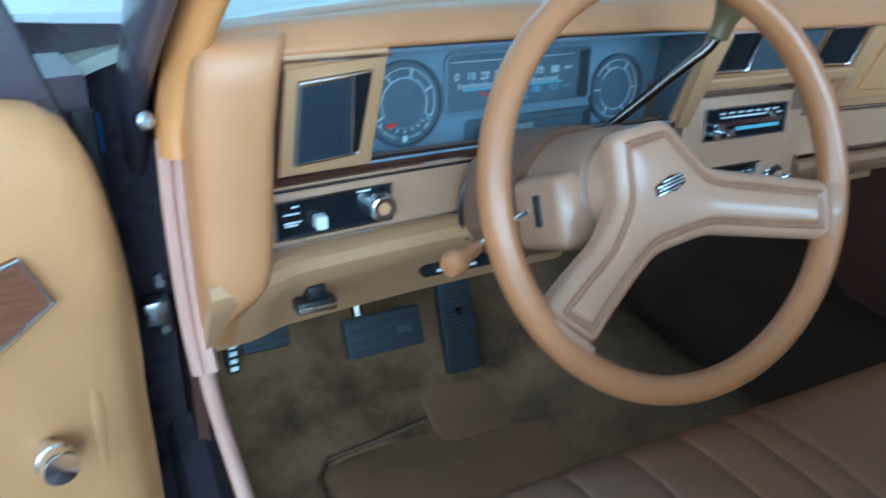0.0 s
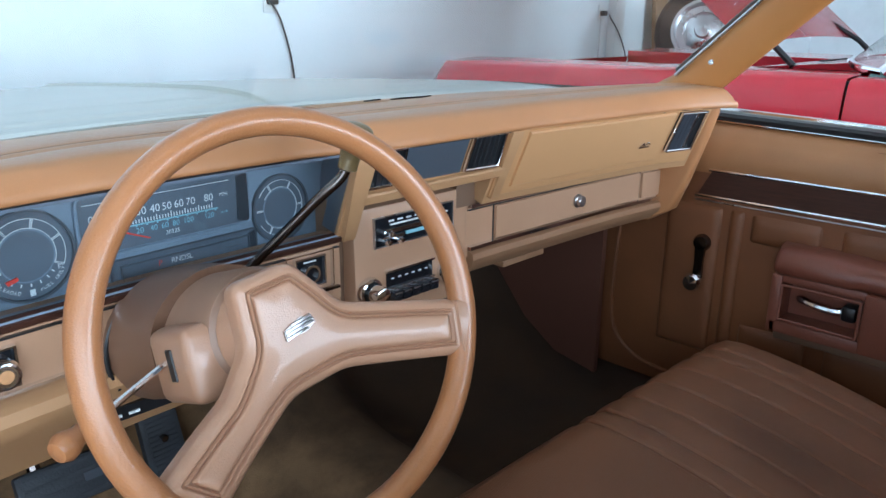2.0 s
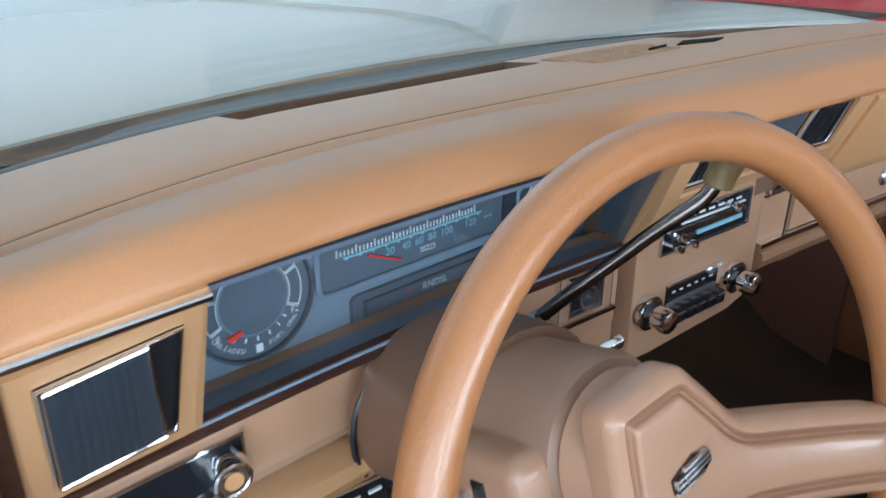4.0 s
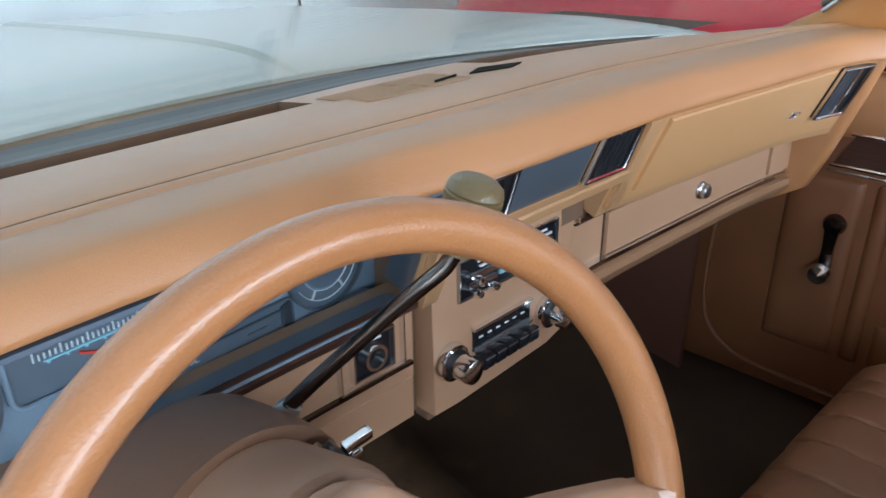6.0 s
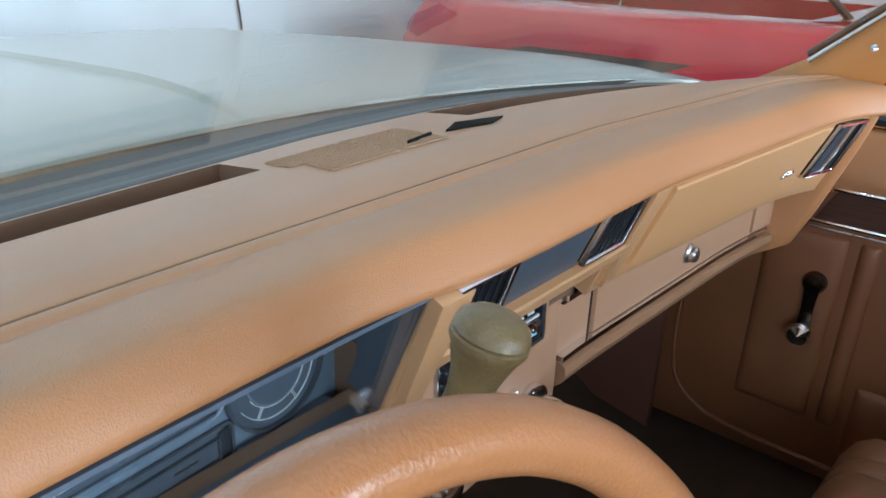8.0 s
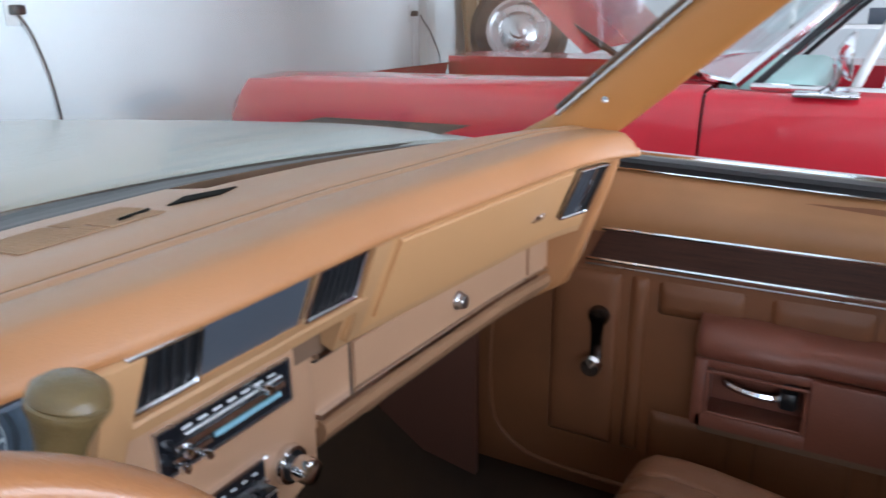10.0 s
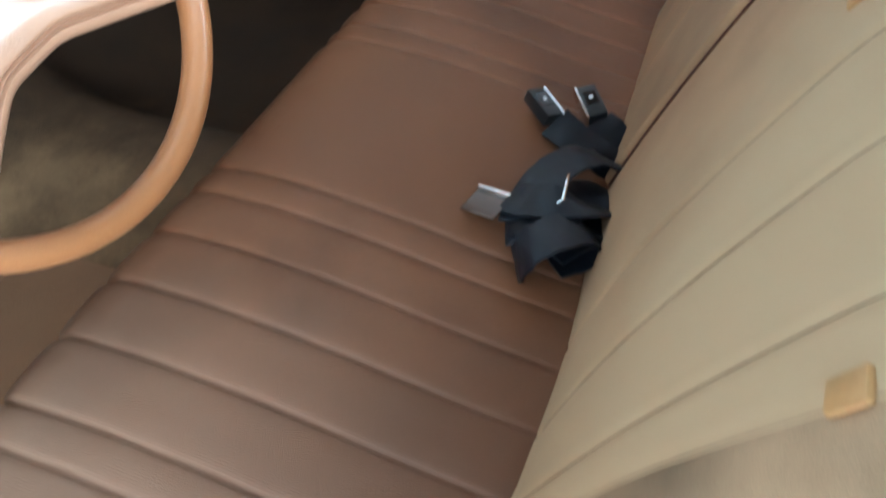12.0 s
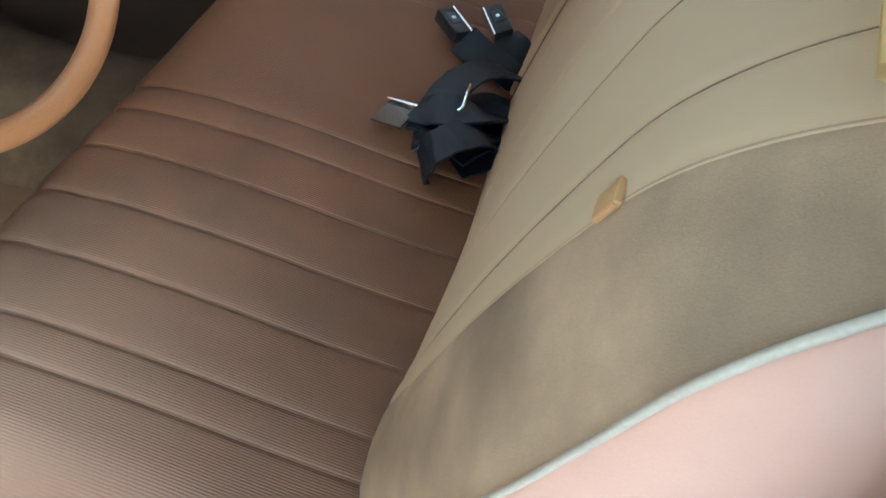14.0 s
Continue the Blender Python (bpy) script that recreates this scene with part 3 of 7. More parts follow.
# chrome strips
def chrome_line(x0, x1, z, fn, h=0.0035, d=0.007, name="chrome_strip", material=None):
    b = bmesh.new()
    strip(b, span(x0, x1, 14), z - h / 2, z + h / 2, -0.002, d, fn)
    part(name, b, material or CHROME, dash)


chrome_line(-0.662, -0.112, 0.834, L, 0.004)
chrome_line(-0.662, -0.112, 0.826, L, 0.0018, 0.005, "dark_strip", BLACK)
chrome_line(-0.662, -0.425, 0.770, L, 0.0035)
chrome_line(-0.43, -0.112, 0.770, L, 0.0035, 0.005, "dark_strip", DARKST)
chrome_line(0.148, 0.708, 0.8365, L, 0.006, 0.009)
chrome_line(0.148, 0.708, 0.829, L, 0.0015, 0.004, "dark_strip", BLACK)
chrome_line(0.148, 0.708, 0.7665, L, 0.006, 0.009)
chrome_line(-0.647, -0.546, 0.9610, U, 0.003, 0.005)
chrome_line(-0.10, 0.70, 0.9628, U, 0.0020, 0.0045)
chrome_line(-0.10, 0.70, 0.9605, U, 0.0018, 0.0036, "dark_strip", BLACK)
for x in (-0.662, 0.704):
    bm = bmesh.new()
    strip(bm, span(x - 0.0018, x + 0.0018, 1), 0.766, 0.836, -0.002, 0.007, L)
    part("chrome_strip", bm, CHROME, dash)

# wood-grain band behind the instruments
bm = bmesh.new()
strip(bm, span(-0.656, -0.112, 14), 0.8405, 0.8465, -0.002, 0.004, U)
part("wood_trim", bm, WOOD, dash, "dark wood-grain trim strip")
bm = bmesh.new()
strip(bm, span(-0.5455, -0.13, 12), 0.9575, 0.966, -0.018, -0.009, U)
part("wood_trim", bm, WOOD, dash)
bm = bmesh.new()
strip(bm, span(-0.657, -0.6455, 2), 0.842, 0.9625, -0.002, 0.002, U)
part("wood_trim", bm, WOOD, dash)

# left air vent


def air_vent(quad, frame_w, louvres, tan_w=0.0, split=None, lift=0.0):
    """A vent: chrome rim, black well, upright louvres; quad as bl, br, tr, tl."""
    bm = bmesh.new()
    slab(bm, quad, -0.004, lift + 0.0015, U)
    well = part("vent_well", bm, BLACK, dash, "black air vent")
    bm = bmesh.new()
    tube(bm, [U(p[0], p[1], lift + 0.0045) for p in list(quad) + [quad[0]]], frame_w * 0.95, 8)
    part("vent_rim", bm, CHROME, well, "chrome vent rim")
    (xa, za), (xb, zb), (xc, zc), (xd, zd) = quad
    for i in range(1, louvres):
        k = i / louvres
        x0, x1 = xa + (xb - xa) * k, xd + (xc - xd) * k
        bm = bmesh.new()
        slab(bm, [(x0 - 0.001, za + 0.002), (x0 + 0.001, za + 0.002), (x1 + 0.001, zd - 0.002), (x1 - 0.001, zd - 0.002)], 0.0, lift + 0.0032, U)
        part("louvre", bm, LOUVRE, well)
    if split is not None:
        x0, x1 = xa + (xb - xa) * split, xd + (xc - xd) * split
        bm = bmesh.new()
        slab(bm, [(x0 - 0.0012, za), (x0 + 0.0012, za), (x1 + 0.0012, zd), (x1 - 0.0012, zd)], 0.0, max(0.010, lift + 0.006), U)
        part("louvre_edge", bm, CHROME, well)
    if tan_w:
        bm = bmesh.new()
        bezel(bm, [(q[0] + (frame_w if i in (1, 2) else -frame_w), q[1] + (frame_w if i > 1 else -frame_w)) for i, q in enumerate(quad)], tan_w, -0.002, 0.0035, U)
        part("vent_surround", bm, TAN, well, "tan vent surround")
    return well


lv = air_vent([(-0.631, 0.861), (-0.565, 0.864), (-0.5625, 0.947), (-0.632, 0.941)], 0.0016, 2, 0.0105)
bm = bmesh.new()
slab(bm, [(-0.6285, 0.8630), (-0.5735, 0.8655), (-0.5815, 0.9440), (-0.6295, 0.9395)], 0.0, 0.0070, U)
flap = part("vent_flap", bm, FLAPD, lv, "dark blue-black closed vent flap")
for (xa, za), (xb, zb), w in (((-0.6290, 0.8622), (-0.5722, 0.8655), 0.0017), ((-0.6300, 0.9400), (-0.5812, 0.9448), 0.0017), ((-0.5722, 0.8655), (-0.5812, 0.9448), 0.0010), ((-0.6290, 0.8622), (-0.6300, 0.9400), 0.0008)):
    bm = bmesh.new()
    tube(bm, [U(xa, za, 0.0070), U(xb, zb, 0.0070)], w, 8)
    part("flap_edge", bm, CHROME, flap, "chrome edge of the vent flap")
for i in range(9):
    x = -0.6245 + i * 0.0050
    bm = bmesh.new()
    slab(bm, [(x, 0.866), (x + 0.0022, 0.866), (x + 0.0012 - i * 0.0006, 0.938), (x - 0.001 - i * 0.0006, 0.938)], 0.0066, 0.0080, U)
    part("slat", bm, FLAPD, flap)
air_vent([(-0.107, 0.912), (-0.043, 0.912), (-0.051, 0.962), (-0.113, 0.962)], 0.0032, 6)
air_vent([(0.081, 0.911), (0.156, 0.909), (0.150, 0.962), (0.080, 0.962)], 0.0032, 7)
rv = air_vent([(0.606, 0.884), (0.672, 0.884), (0.668, 0.958), (0.603, 0.958)], 0.0034, 6, 0.0, 0.66, 0.0055)
bm = bmesh.new()
slab(bm, [(0.609, 0.886), (0.648, 0.886), (0.644, 0.956), (0.606, 0.956)], 0.0, 0.0082, U)
part("vent_flap", bm, FLAPD, rv, "dark blue-grey closed vent flap")
bm = bmesh.new()
slab(bm, [(-0.036, 0.909), (0.076, 0.908), (0.074, 0.963), (-0.045, 0.963)], -0.002, 0.0015, U)
part("centre_panel", bm, GREYP, dash, "plain slate-grey panel between the vents")
bm = bmesh.new()
strip(bm, span(-0.105, 0.176, 6), 0.890, 0.905, -0.004, 0.009, U, 0, 0.002)
part("vent_ledge", bm, TAN, dash)
bm = bmesh.new()
slab(bm, [(-0.122, 0.842), (-0.103, 0.842), (-0.101, 0.962), (-0.134, 0.962)], -0.002, 0.009, U, 0.002)
part("fascia_divider", bm, TAN, dash)
bm = bmesh.new()
slab(bm, [(0.168, 0.852), (0.186, 0.852), (0.188, 0.962), (0.162, 0.962)], -0.002, 0.008, U, 0.002)
part("fascia_divider", bm, TAN, dash)

# panel above the glove box
bm = bmesh.new()
strip(bm, span(0.165, 0.684, 16), 0.853, 0.964, -0.002, 0.004, U, 0, 0.002)
pp = part("passenger_panel", bm, TANY, dash, "yellow-tan grained panel above the glove box")
bm = bmesh.new()
strip(bm, span(0.205, 0.590, 14), 0.868, 0.9575, 0.003, 0.0085, U, 0, 0.002)
part("raised_panel", bm, TANY, pp)
bm = bmesh.new()
tube(bm, smooth_path([U(0.515, 0.902, 0.011), U(0.522, 0.909, 0.011), U(0.528, 0.903, 0.011), U(0.536, 0.909, 0.011), U(0.544, 0.904, 0.011)]), 0.0014, 6)
strip(bm, span(0.514, 0.546, 2), 0.899, 0.901, 0.008, 0.0105, U)
part("script_badge", bm, CHROME, pp, "small chrome script badge")

# glove box
bm = bmesh.new()
strip(bm, span(0.214, 0.630, 14), 0.7705, 0.8265, -0.002, 0.005, L, 0, 0.0015)
gb = part("glove_box_door", bm, TANL, dash, "pale tan glove box door")
bm = bmesh.new()
turned(bm, [(0.0125, 0), (0.013, 0.003), (0.0115, 0.005), (0.0100, 0.006), (0.0104, 0.011), (0.0085, 0.0135), (0.0, 0.014)], Matrix.Translation(L(0.433, 0.800, 0.004)) @ pose(0, 0, 0, 90, 0, 0), 20)
part("lock_knob", bm, DULLCH, gb, "round chrome lock knob")
bm = bmesh.new()
strip(bm, span(0.640, 0.698, 4), 0.7725, 0.8245, -0.002, 0.005, L, 0, 0.0015)
part("end_plate", bm, TANL, dash)
for x in (0.2105, 0.635):
    bm = bmesh.new()
    strip(bm, span(x - 0.0014, x + 0.0014, 1), 0.752, 0.829, -0.002, 0.0012, L)
    part("door_gap", bm, BLACK, dash)

# headlamp and wiper switch plate
bm = bmesh.new()
slab(bm, rect(-0.645, -0.518, 0.7785, 0.816), -0.002, 0.004, L)
hp = part("switch_plate", bm, BLACKG, dash, "gloss black headlamp and wiper switch plate")
bm = bmesh.new()
bezel(bm, rect(-0.645, -0.518, 0.7785, 0.816), 0.0022, -0.002, 0.008, L)
part("plate_rim", bm, CHROME, hp)
bm = bmesh.new()
turned(bm, [(0.015, 0), (0.0155, 0.01), (0.0145, 0.016), (0.0135, 0.019), (0.0115, 0.0198), (0.0105, 0.0185), (0.0088, 0.0185), (0.0080, 0.0200), (0.0070, 0.0200), (0.0066, 0.018), (0.0, 0.018)], Matrix.Translation(L(-0.532, 0.796, 0.004)) @ pose(0, 0, 0, 90, 0, 0), 24)
kn = part("headlamp_knob", bm, CHROME, hp, "chrome headlamp knob with an amber face")
bm = bmesh.new()
turned(bm, [(0.0066, 0.0), (0.0066, 0.0192), (0.0, 0.0196)], Matrix.Translation(L(-0.532, 0.796, 0.004)) @ pose(0, 0, 0, 90, 0, 0), 20)
part("knob_face", bm, AMBER, kn)
bm = bmesh.new()
box(bm, -0.606, -0.594, L(-0.6, 0, 0.018).y, L(-0.6, 0, 0.0).y, 0.784, 0.798, 0.002)
part("wiper_switch", bm, WHITEV, hp, "white wiper switch")
for x0, x1, z in ((-0.637, -0.620, 0.801), (-0.637, -0.618, 0.792), (-0.636, -0.622, 0.789), (-0.557, -0.540, 0.812), (-0.628, -0.620, 0.808)):
    bm = bmesh.new()
    strip(bm, (x0, x1), z, z + 0.0018, 0.003, 0.0045, L)
    part("plate_mark", bm, WHITE, hp)

# cigar lighter
bm = bmesh.new()
slab(bm, rect(-0.182, -0.138, 0.783, 0.820), -0.002, 0.004, L)
cl = part("lighter_plate", bm, BLACKG, dash, "black cigar lighter plate")
bm = bmesh.new()
bezel(bm, rect(-0.182, -0.138, 0.783, 0.820), 0.002, -0.002, 0.007, L)
bezel(bm, rect(-0.196, -0.124, 0.7755, 0.8255), 0.0018, -0.002, 0.006, L)
part("lighter_rim", bm, CHROME, cl)
bm = bmesh.new()
ring(bm, -0.160, 0.799, 0.0095, 0.0125, 0.0, 0.010, L)
part("lighter_socket", bm, CHROME, cl)
bm = bmesh.new()
strip(bm, (-0.17, -0.15), 0.8145, 0.8165, 0.003, 0.0045, L)
part("lighter_mark", bm, WHITE, cl)

# instrument cluster
def CF(x, z, d):
    """A point on the upright instrument face, set deep behind its opening."""
    return Vector((x, 0.041 + 0.08 * (x + 0.36) - d, z))


bm = bmesh.new()
sheet(bm, [[CF(x, z, 0.0005) for z in (0.825, 0.86, 0.90, 0.94, 0.962)] for x in span(-0.556, -0.085, 12)])
ip = part("cluster_housing", bm, CLUST, dash, "blue-grey instrument cluster with white and teal markings")


def cpart(name, bm, material, label=""):
    return part(name, bm, material, ip, label)


for cx, cz, r, rim in ((-0.4835, 0.8915, 0.0380, 0.0470), (-0.172, 0.8825, 0.0365, 0.0445)):
    disc = lambda q: [(cx + q * math.cos(a), cz + q * math.sin(a)) for a in (2 * math.pi * i / 48 for i in range(48))]
    bm = bmesh.new()
    ring(bm, cx, cz, rim * 0.95, rim, 0.0, 0.0060, CF, 0, 360, 64)
    cpart("gauge_rim", bm, GREYP)
    bm = bmesh.new()
    slab(bm, disc(rim * 0.95), 0.0, 0.0016, CF)
    cpart("gauge_face", bm, CLUSTD, "dark round gauge face")
    bm = bmesh.new()
    slab(bm, disc(r * 0.72), 0.0, 0.0022, CF)
    hub = cpart("gauge_hub", bm, CLUST)
    bm = bmesh.new()
    slab(bm, disc(r * 0.68), 0.0, 0.0026, CF)
    part("gauge_disc", bm, CLUSTD, hub)
    bm = bmesh.new()
    small = cx > -0.4
    a0, a1 = (-150, 150) if small else (-25, 205)
    ring(bm, cx, cz, r * 0.985, r * 1.0, 0.001, 0.0028, CF, a0, a1, 90)
    ring(bm, cx, cz, r * 0.735, r * 0.75, 0.001, 0.0028, CF, a0, a1, 90)
    for a in ((-60, -120, 0, 60, 120, 180) if small else (-25, 25, 75, 125, 165, 205)):
        for o in (-1.3, 1.3):
            ring(bm, cx, cz, r * 0.74, r * 0.99, 0.001, 0.0028, CF, a + o - 0.5, a + o + 0.5, 720)
    cpart("gauge_lines", bm, WHITE)

# fuel gauge print
bm = bmesh.new()
gx, gz, gr = -0.4835, 0.8915, 0.0475
for i, ch in enumerate("UNLEADED"):
    a = radians(212 + i * 5.6)
    lettering(bm, ch, 0.0052, CF, gx + gr * 0.80 * math.cos(a), gz + gr * 0.80 * math.sin(a), 0.0030, a + math.pi / 2)
for i, ch in enumerate("FUEL ONLY"):
    if ch != " ":
        a = radians(284 + i * 5.6)
        lettering(bm, ch, 0.0052, CF, gx + gr * 0.80 * math.cos(a), gz + gr * 0.80 * math.sin(a), 0.0030, a + math.pi / 2)
lettering(bm, "E", 0.007, CF, gx - 0.0290, gz - 0.0200, 0.0030)
lettering(bm, "F", 0.007, CF, gx + 0.0290, gz - 0.0180, 0.0030)
for a in (235, 252, 270, 288, 304, 318):
    ring(bm, gx, gz, gr * 0.60, gr * 0.67, 0.002, 0.0030, CF, a - 1, a + 1, 720)
cpart("fuel_lettering", bm, WHITE, "white fuel gauge lettering")
bm = bmesh.new()
strip(bm, (gx - 0.002, gx + 0.0030), gz - 0.0415, gz - 0.0350, 0.001, 0.0030, CF)
cpart("pump_mark", bm, WHITE)
bm = bmesh.new()
slab(bm, [(gx - 0.0235, gz - 0.0215), (gx - 0.0215, gz - 0.0255), (gx - 0.011, gz - 0.0220), (gx - 0.012, gz - 0.0185)], 0.002, 0.0045, CF)
cpart("fuel_needle", bm, RED, "red fuel needle at empty")

# speedometer
bm = bmesh.new()
strip(bm, span(-0.430, -0.222, 8), 0.876, 0.938, 0.0, 0.0016, CF)
sp = cpart("speedometer", bm, CLUSTD, "dark ribbon speedometer")
bm = bmesh.new()
loop = rounded_rect(-0.432, -0.219, 0.8735, 0.9405, 0.009, 5)
tube(bm, [CF(x, z, 0.003) for x, z in loop + loop[:1]], 0.0022, 8)
cpart("speedometer_rim", bm, CLUST, "moulded rim round the speedometer")
bm = bmesh.new()
slab(bm, [(-0.2375, 0.8795), (-0.2205, 0.8750), (-0.2215, 0.9360), (-0.2360, 0.9335)], 0.001, 0.0038, CF)
cpart("window_bevel", bm, FLAPD, "dark sloping side of the speedometer window")
bm = bmesh.new()
for i, s in enumerate(("0", "10", "20", "30", "40", "50", "60", "70", "80")):
    x = (-0.417, -0.398, -0.379, -0.361, -0.3445, -0.330, -0.315, -0.300, -0.276)[i]
    lettering(bm, s, 0.0125, CF, x, 0.9140, 0.0030)
strip(bm, (-0.424, -0.247), 0.9305, 0.9311, 0.001, 0.0030, CF)
lettering(bm, "MPH", 0.0058, CF, -0.2555, 0.9150, 0.0030)
for i in range(41):
    x = -0.414 + i * 0.00355
    strip(bm, (x - 0.0004, x + 0.0004), 0.9012, 0.9012 + (0.0062 if i % 5 == 0 else 0.0042), 0.001, 0.0030, CF)
lettering(bm, "30225", 0.0072, CF, -0.3255, 0.8838, 0.0030)
cpart("speed_numbers", bm, WHITE, "white speedometer numbers")
bm = bmesh.new()
strip(bm, (-0.408, -0.264), 0.8988, 0.9002, 0.001, 0.0030, CF)
for i in range(12):
    strip(bm, (-0.406 + i * 0.0125, -0.4045 + i * 0.0125), 0.8972, 0.8990, 0.001, 0.0030, CF)
for i, s in enumerate(("20", "40", "60", "80", "100", "120")):
    lettering(bm, s, 0.0092, CF, (-0.3645, -0.3480, -0.3345, -0.3205, -0.3045, -0.277)[i], 0.8925, 0.0030)
lettering(bm, "km/h", 0.0050, CF, -0.2560, 0.8935, 0.0030)
cpart("metric_scale", bm, TEAL, "teal lower speed scale")
bm = bmesh.new()
slab(bm, [(-0.386, 0.8948), (-0.354, 0.8815), (-0.354, 0.8830), (-0.386, 0.8966)], 0.002, 0.0045, CF)
cpart("speed_needle", bm, RED, "red speedometer needle at zero")
# gear indicator
bm = bmesh.new()
strip(bm, span(-0.402, -0.214, 8), 0.833, 0.863, 0.0, 0.0014, CF)
cpart("gear_window", bm, CLUSTD)
bm = bmesh.new()
loop = rounded_rect(-0.403, -0.212, 0.832, 0.864, 0.005, 4)
tube(bm, [CF(x, z, 0.002) for x, z in loop + loop[:1]], 0.0016, 8)
bezel(bm, rect(-0.390, -0.224, 0.8405, 0.8560), 0.0012, 0.0, 0.0045, CF)
strip(bm, span(-0.258, -0.240, 2), 0.8472, 0.8484, 0.001, 0.0030, CF)
cpart("gear_window_rim", bm, GREYP)
bm = bmesh.new()
slab(bm, [(-0.2235, 0.8370), (-0.2145, 0.8345), (-0.2150, 0.8615), (-0.2235, 0.8590)], 0.001, 0.0034, CF)
cpart("window_bevel", bm, FLAPD)
bm = bmesh.new()
lettering(bm, "RNDSL", 0.0090, CF, -0.3175, 0.8495, 0.0030)
cpart("gear_letters", bm, WHITE)
bm = bmesh.new()
lettering(bm, "P", 0.0090, CF, -0.345, 0.8500, 0.0030)
cpart("gear_pointer", bm, RED)

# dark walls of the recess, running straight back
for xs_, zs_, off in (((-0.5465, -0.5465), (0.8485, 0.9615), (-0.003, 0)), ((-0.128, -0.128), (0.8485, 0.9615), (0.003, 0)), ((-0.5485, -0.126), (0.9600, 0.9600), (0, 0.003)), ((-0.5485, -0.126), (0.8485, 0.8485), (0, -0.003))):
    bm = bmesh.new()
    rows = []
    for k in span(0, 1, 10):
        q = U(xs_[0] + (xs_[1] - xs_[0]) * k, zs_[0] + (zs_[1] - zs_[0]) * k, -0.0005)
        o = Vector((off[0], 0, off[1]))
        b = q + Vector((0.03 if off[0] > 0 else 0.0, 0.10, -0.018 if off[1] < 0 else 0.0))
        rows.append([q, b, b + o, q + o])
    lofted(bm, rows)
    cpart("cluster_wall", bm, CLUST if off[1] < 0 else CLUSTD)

# clear lens over the instruments
bm = bmesh.new()
strip(bm, span(-0.5460, -0.1285, 16), 0.8490, 0.9590, -0.006, -0.004, U)
lens = cpart("cluster_lens", bm, GLASS, "clear plastic instrument lens")
lens.visible_shadow = False

# centre console plate with heater controls and radio
def K(x, z, d):
    return Vector((x, 0.010 - d - 0.02 * (0.78 - z), z))


console = thing("console_plate", "pale tan console plate with heater controls and radio", "console", (0.03, 0.02, 0.69))
bm = bmesh.new()
poly = [(-0.086, 0.694), (-0.05, 0.692), (0.10, 0.698), (0.128, 0.706), (0.140, 0.72), (0.142, 0.74), (0.143, 0.862), (0.136, 0.868), (-0.082, 0.868), (-0.086, 0.864)]
slab(bm, poly, -0.03, 0.0, K, 0.002)
part("plate", bm, TANL, console, "", 25)
bm = bmesh.new()
slab(bm, rect(-0.050, 0.106, 0.8105, 0.8515), -0.003, 0.0022, K)
hv = part("heater_panel", bm, BLACKG, console, "black heater control panel with chrome levers")
bm = bmesh.new()
bezel(bm, rect(-0.050, 0.106, 0.8105, 0.8515), 0.0016, -0.002, 0.004, K)
part("panel_rim", bm, DULLCH, hv)
for x0, x1, z, h, m in ((-0.034, 0.098, 0.8305, 0.0058, CHROME), (-0.022, 0.095, 0.8395, 0.0022, WHITE), (0.008, 0.092, 0.8225, 0.0048, TEAL), (-0.038, 0.004, 0.8210, 0.0045, CHROME)):
    bm = bmesh.new()
    strip(bm, (x0, x1), z - h / 2, z + h / 2, 0.001, 0.0045, K)
    part("control_bar", bm, m, hv)
for x, z in ((-0.036, 0.8185), (-0.012, 0.8180), (-0.030, 0.829), (0.066, 0.8405)):
    bm = bmesh.new()
    c = K(x, z, 0.0)
    tube(bm, (c, c + Vector((0, -0.012, 0))), 0.0028, 8)
    turned(bm, [(0.0045, 0), (0.005, 0.004), (0.0035, 0.008), (0, 0.0085)], Matrix.Translation(c + Vector((0, -0.011, 0))) @ pose(0, 0, 0, 90, 0, 0), 12)
    part("lever_knob", bm, CHROME, hv)
for i in range(7):
    bm = bmesh.new()
    strip(bm, (-0.024 + i * 0.017, -0.014 + i * 0.017), 0.8435, 0.8460, 0.001, 0.003, K)
    part("heater_mark", bm, WHITE, hv)
bm = bmesh.new()
slab(bm, rect(-0.030, 0.062, 0.7445, 0.7715), -0.003, 0.0025, K)
rd = part("radio_face", bm, BLACKG, console, "black push-button radio")
bm = bmesh.new()
strip(bm, (-0.032, 0.064), 0.7695, 0.7725, 0.0, 0.006, K)
strip(bm, (-0.032, 0.064), 0.7430, 0.7460, 0.0, 0.006, K)
part("radio_rim", bm, CHROME, rd)
bm = bmesh.new()
for i in range(6):
    strip(bm, (-0.022 + i * 0.0135, -0.0165 + i * 0.0135), 0.7580, 0.7598, 0.002, 0.0032, K)
part("dial_marks", bm, WHITE, rd)
for i in range(5):
    bm = bmesh.new()
    x = -0.029 + i * 0.0184
    c = K(x, 0.734, 0)
    box(bm, x, x + 0.0168, c.y - 0.017, c.y + 0.002, 0.7275, 0.7425, 0.0015)
    bt = part("radio_button", bm, BLACKG, rd)
    bm = bmesh.new()
    box(bm, x + 0.0015, x + 0.0153, c.y - 0.0178, c.y - 0.0165, 0.7395, 0.7412)
    part("button_edge", bm, DULLCH, bt)
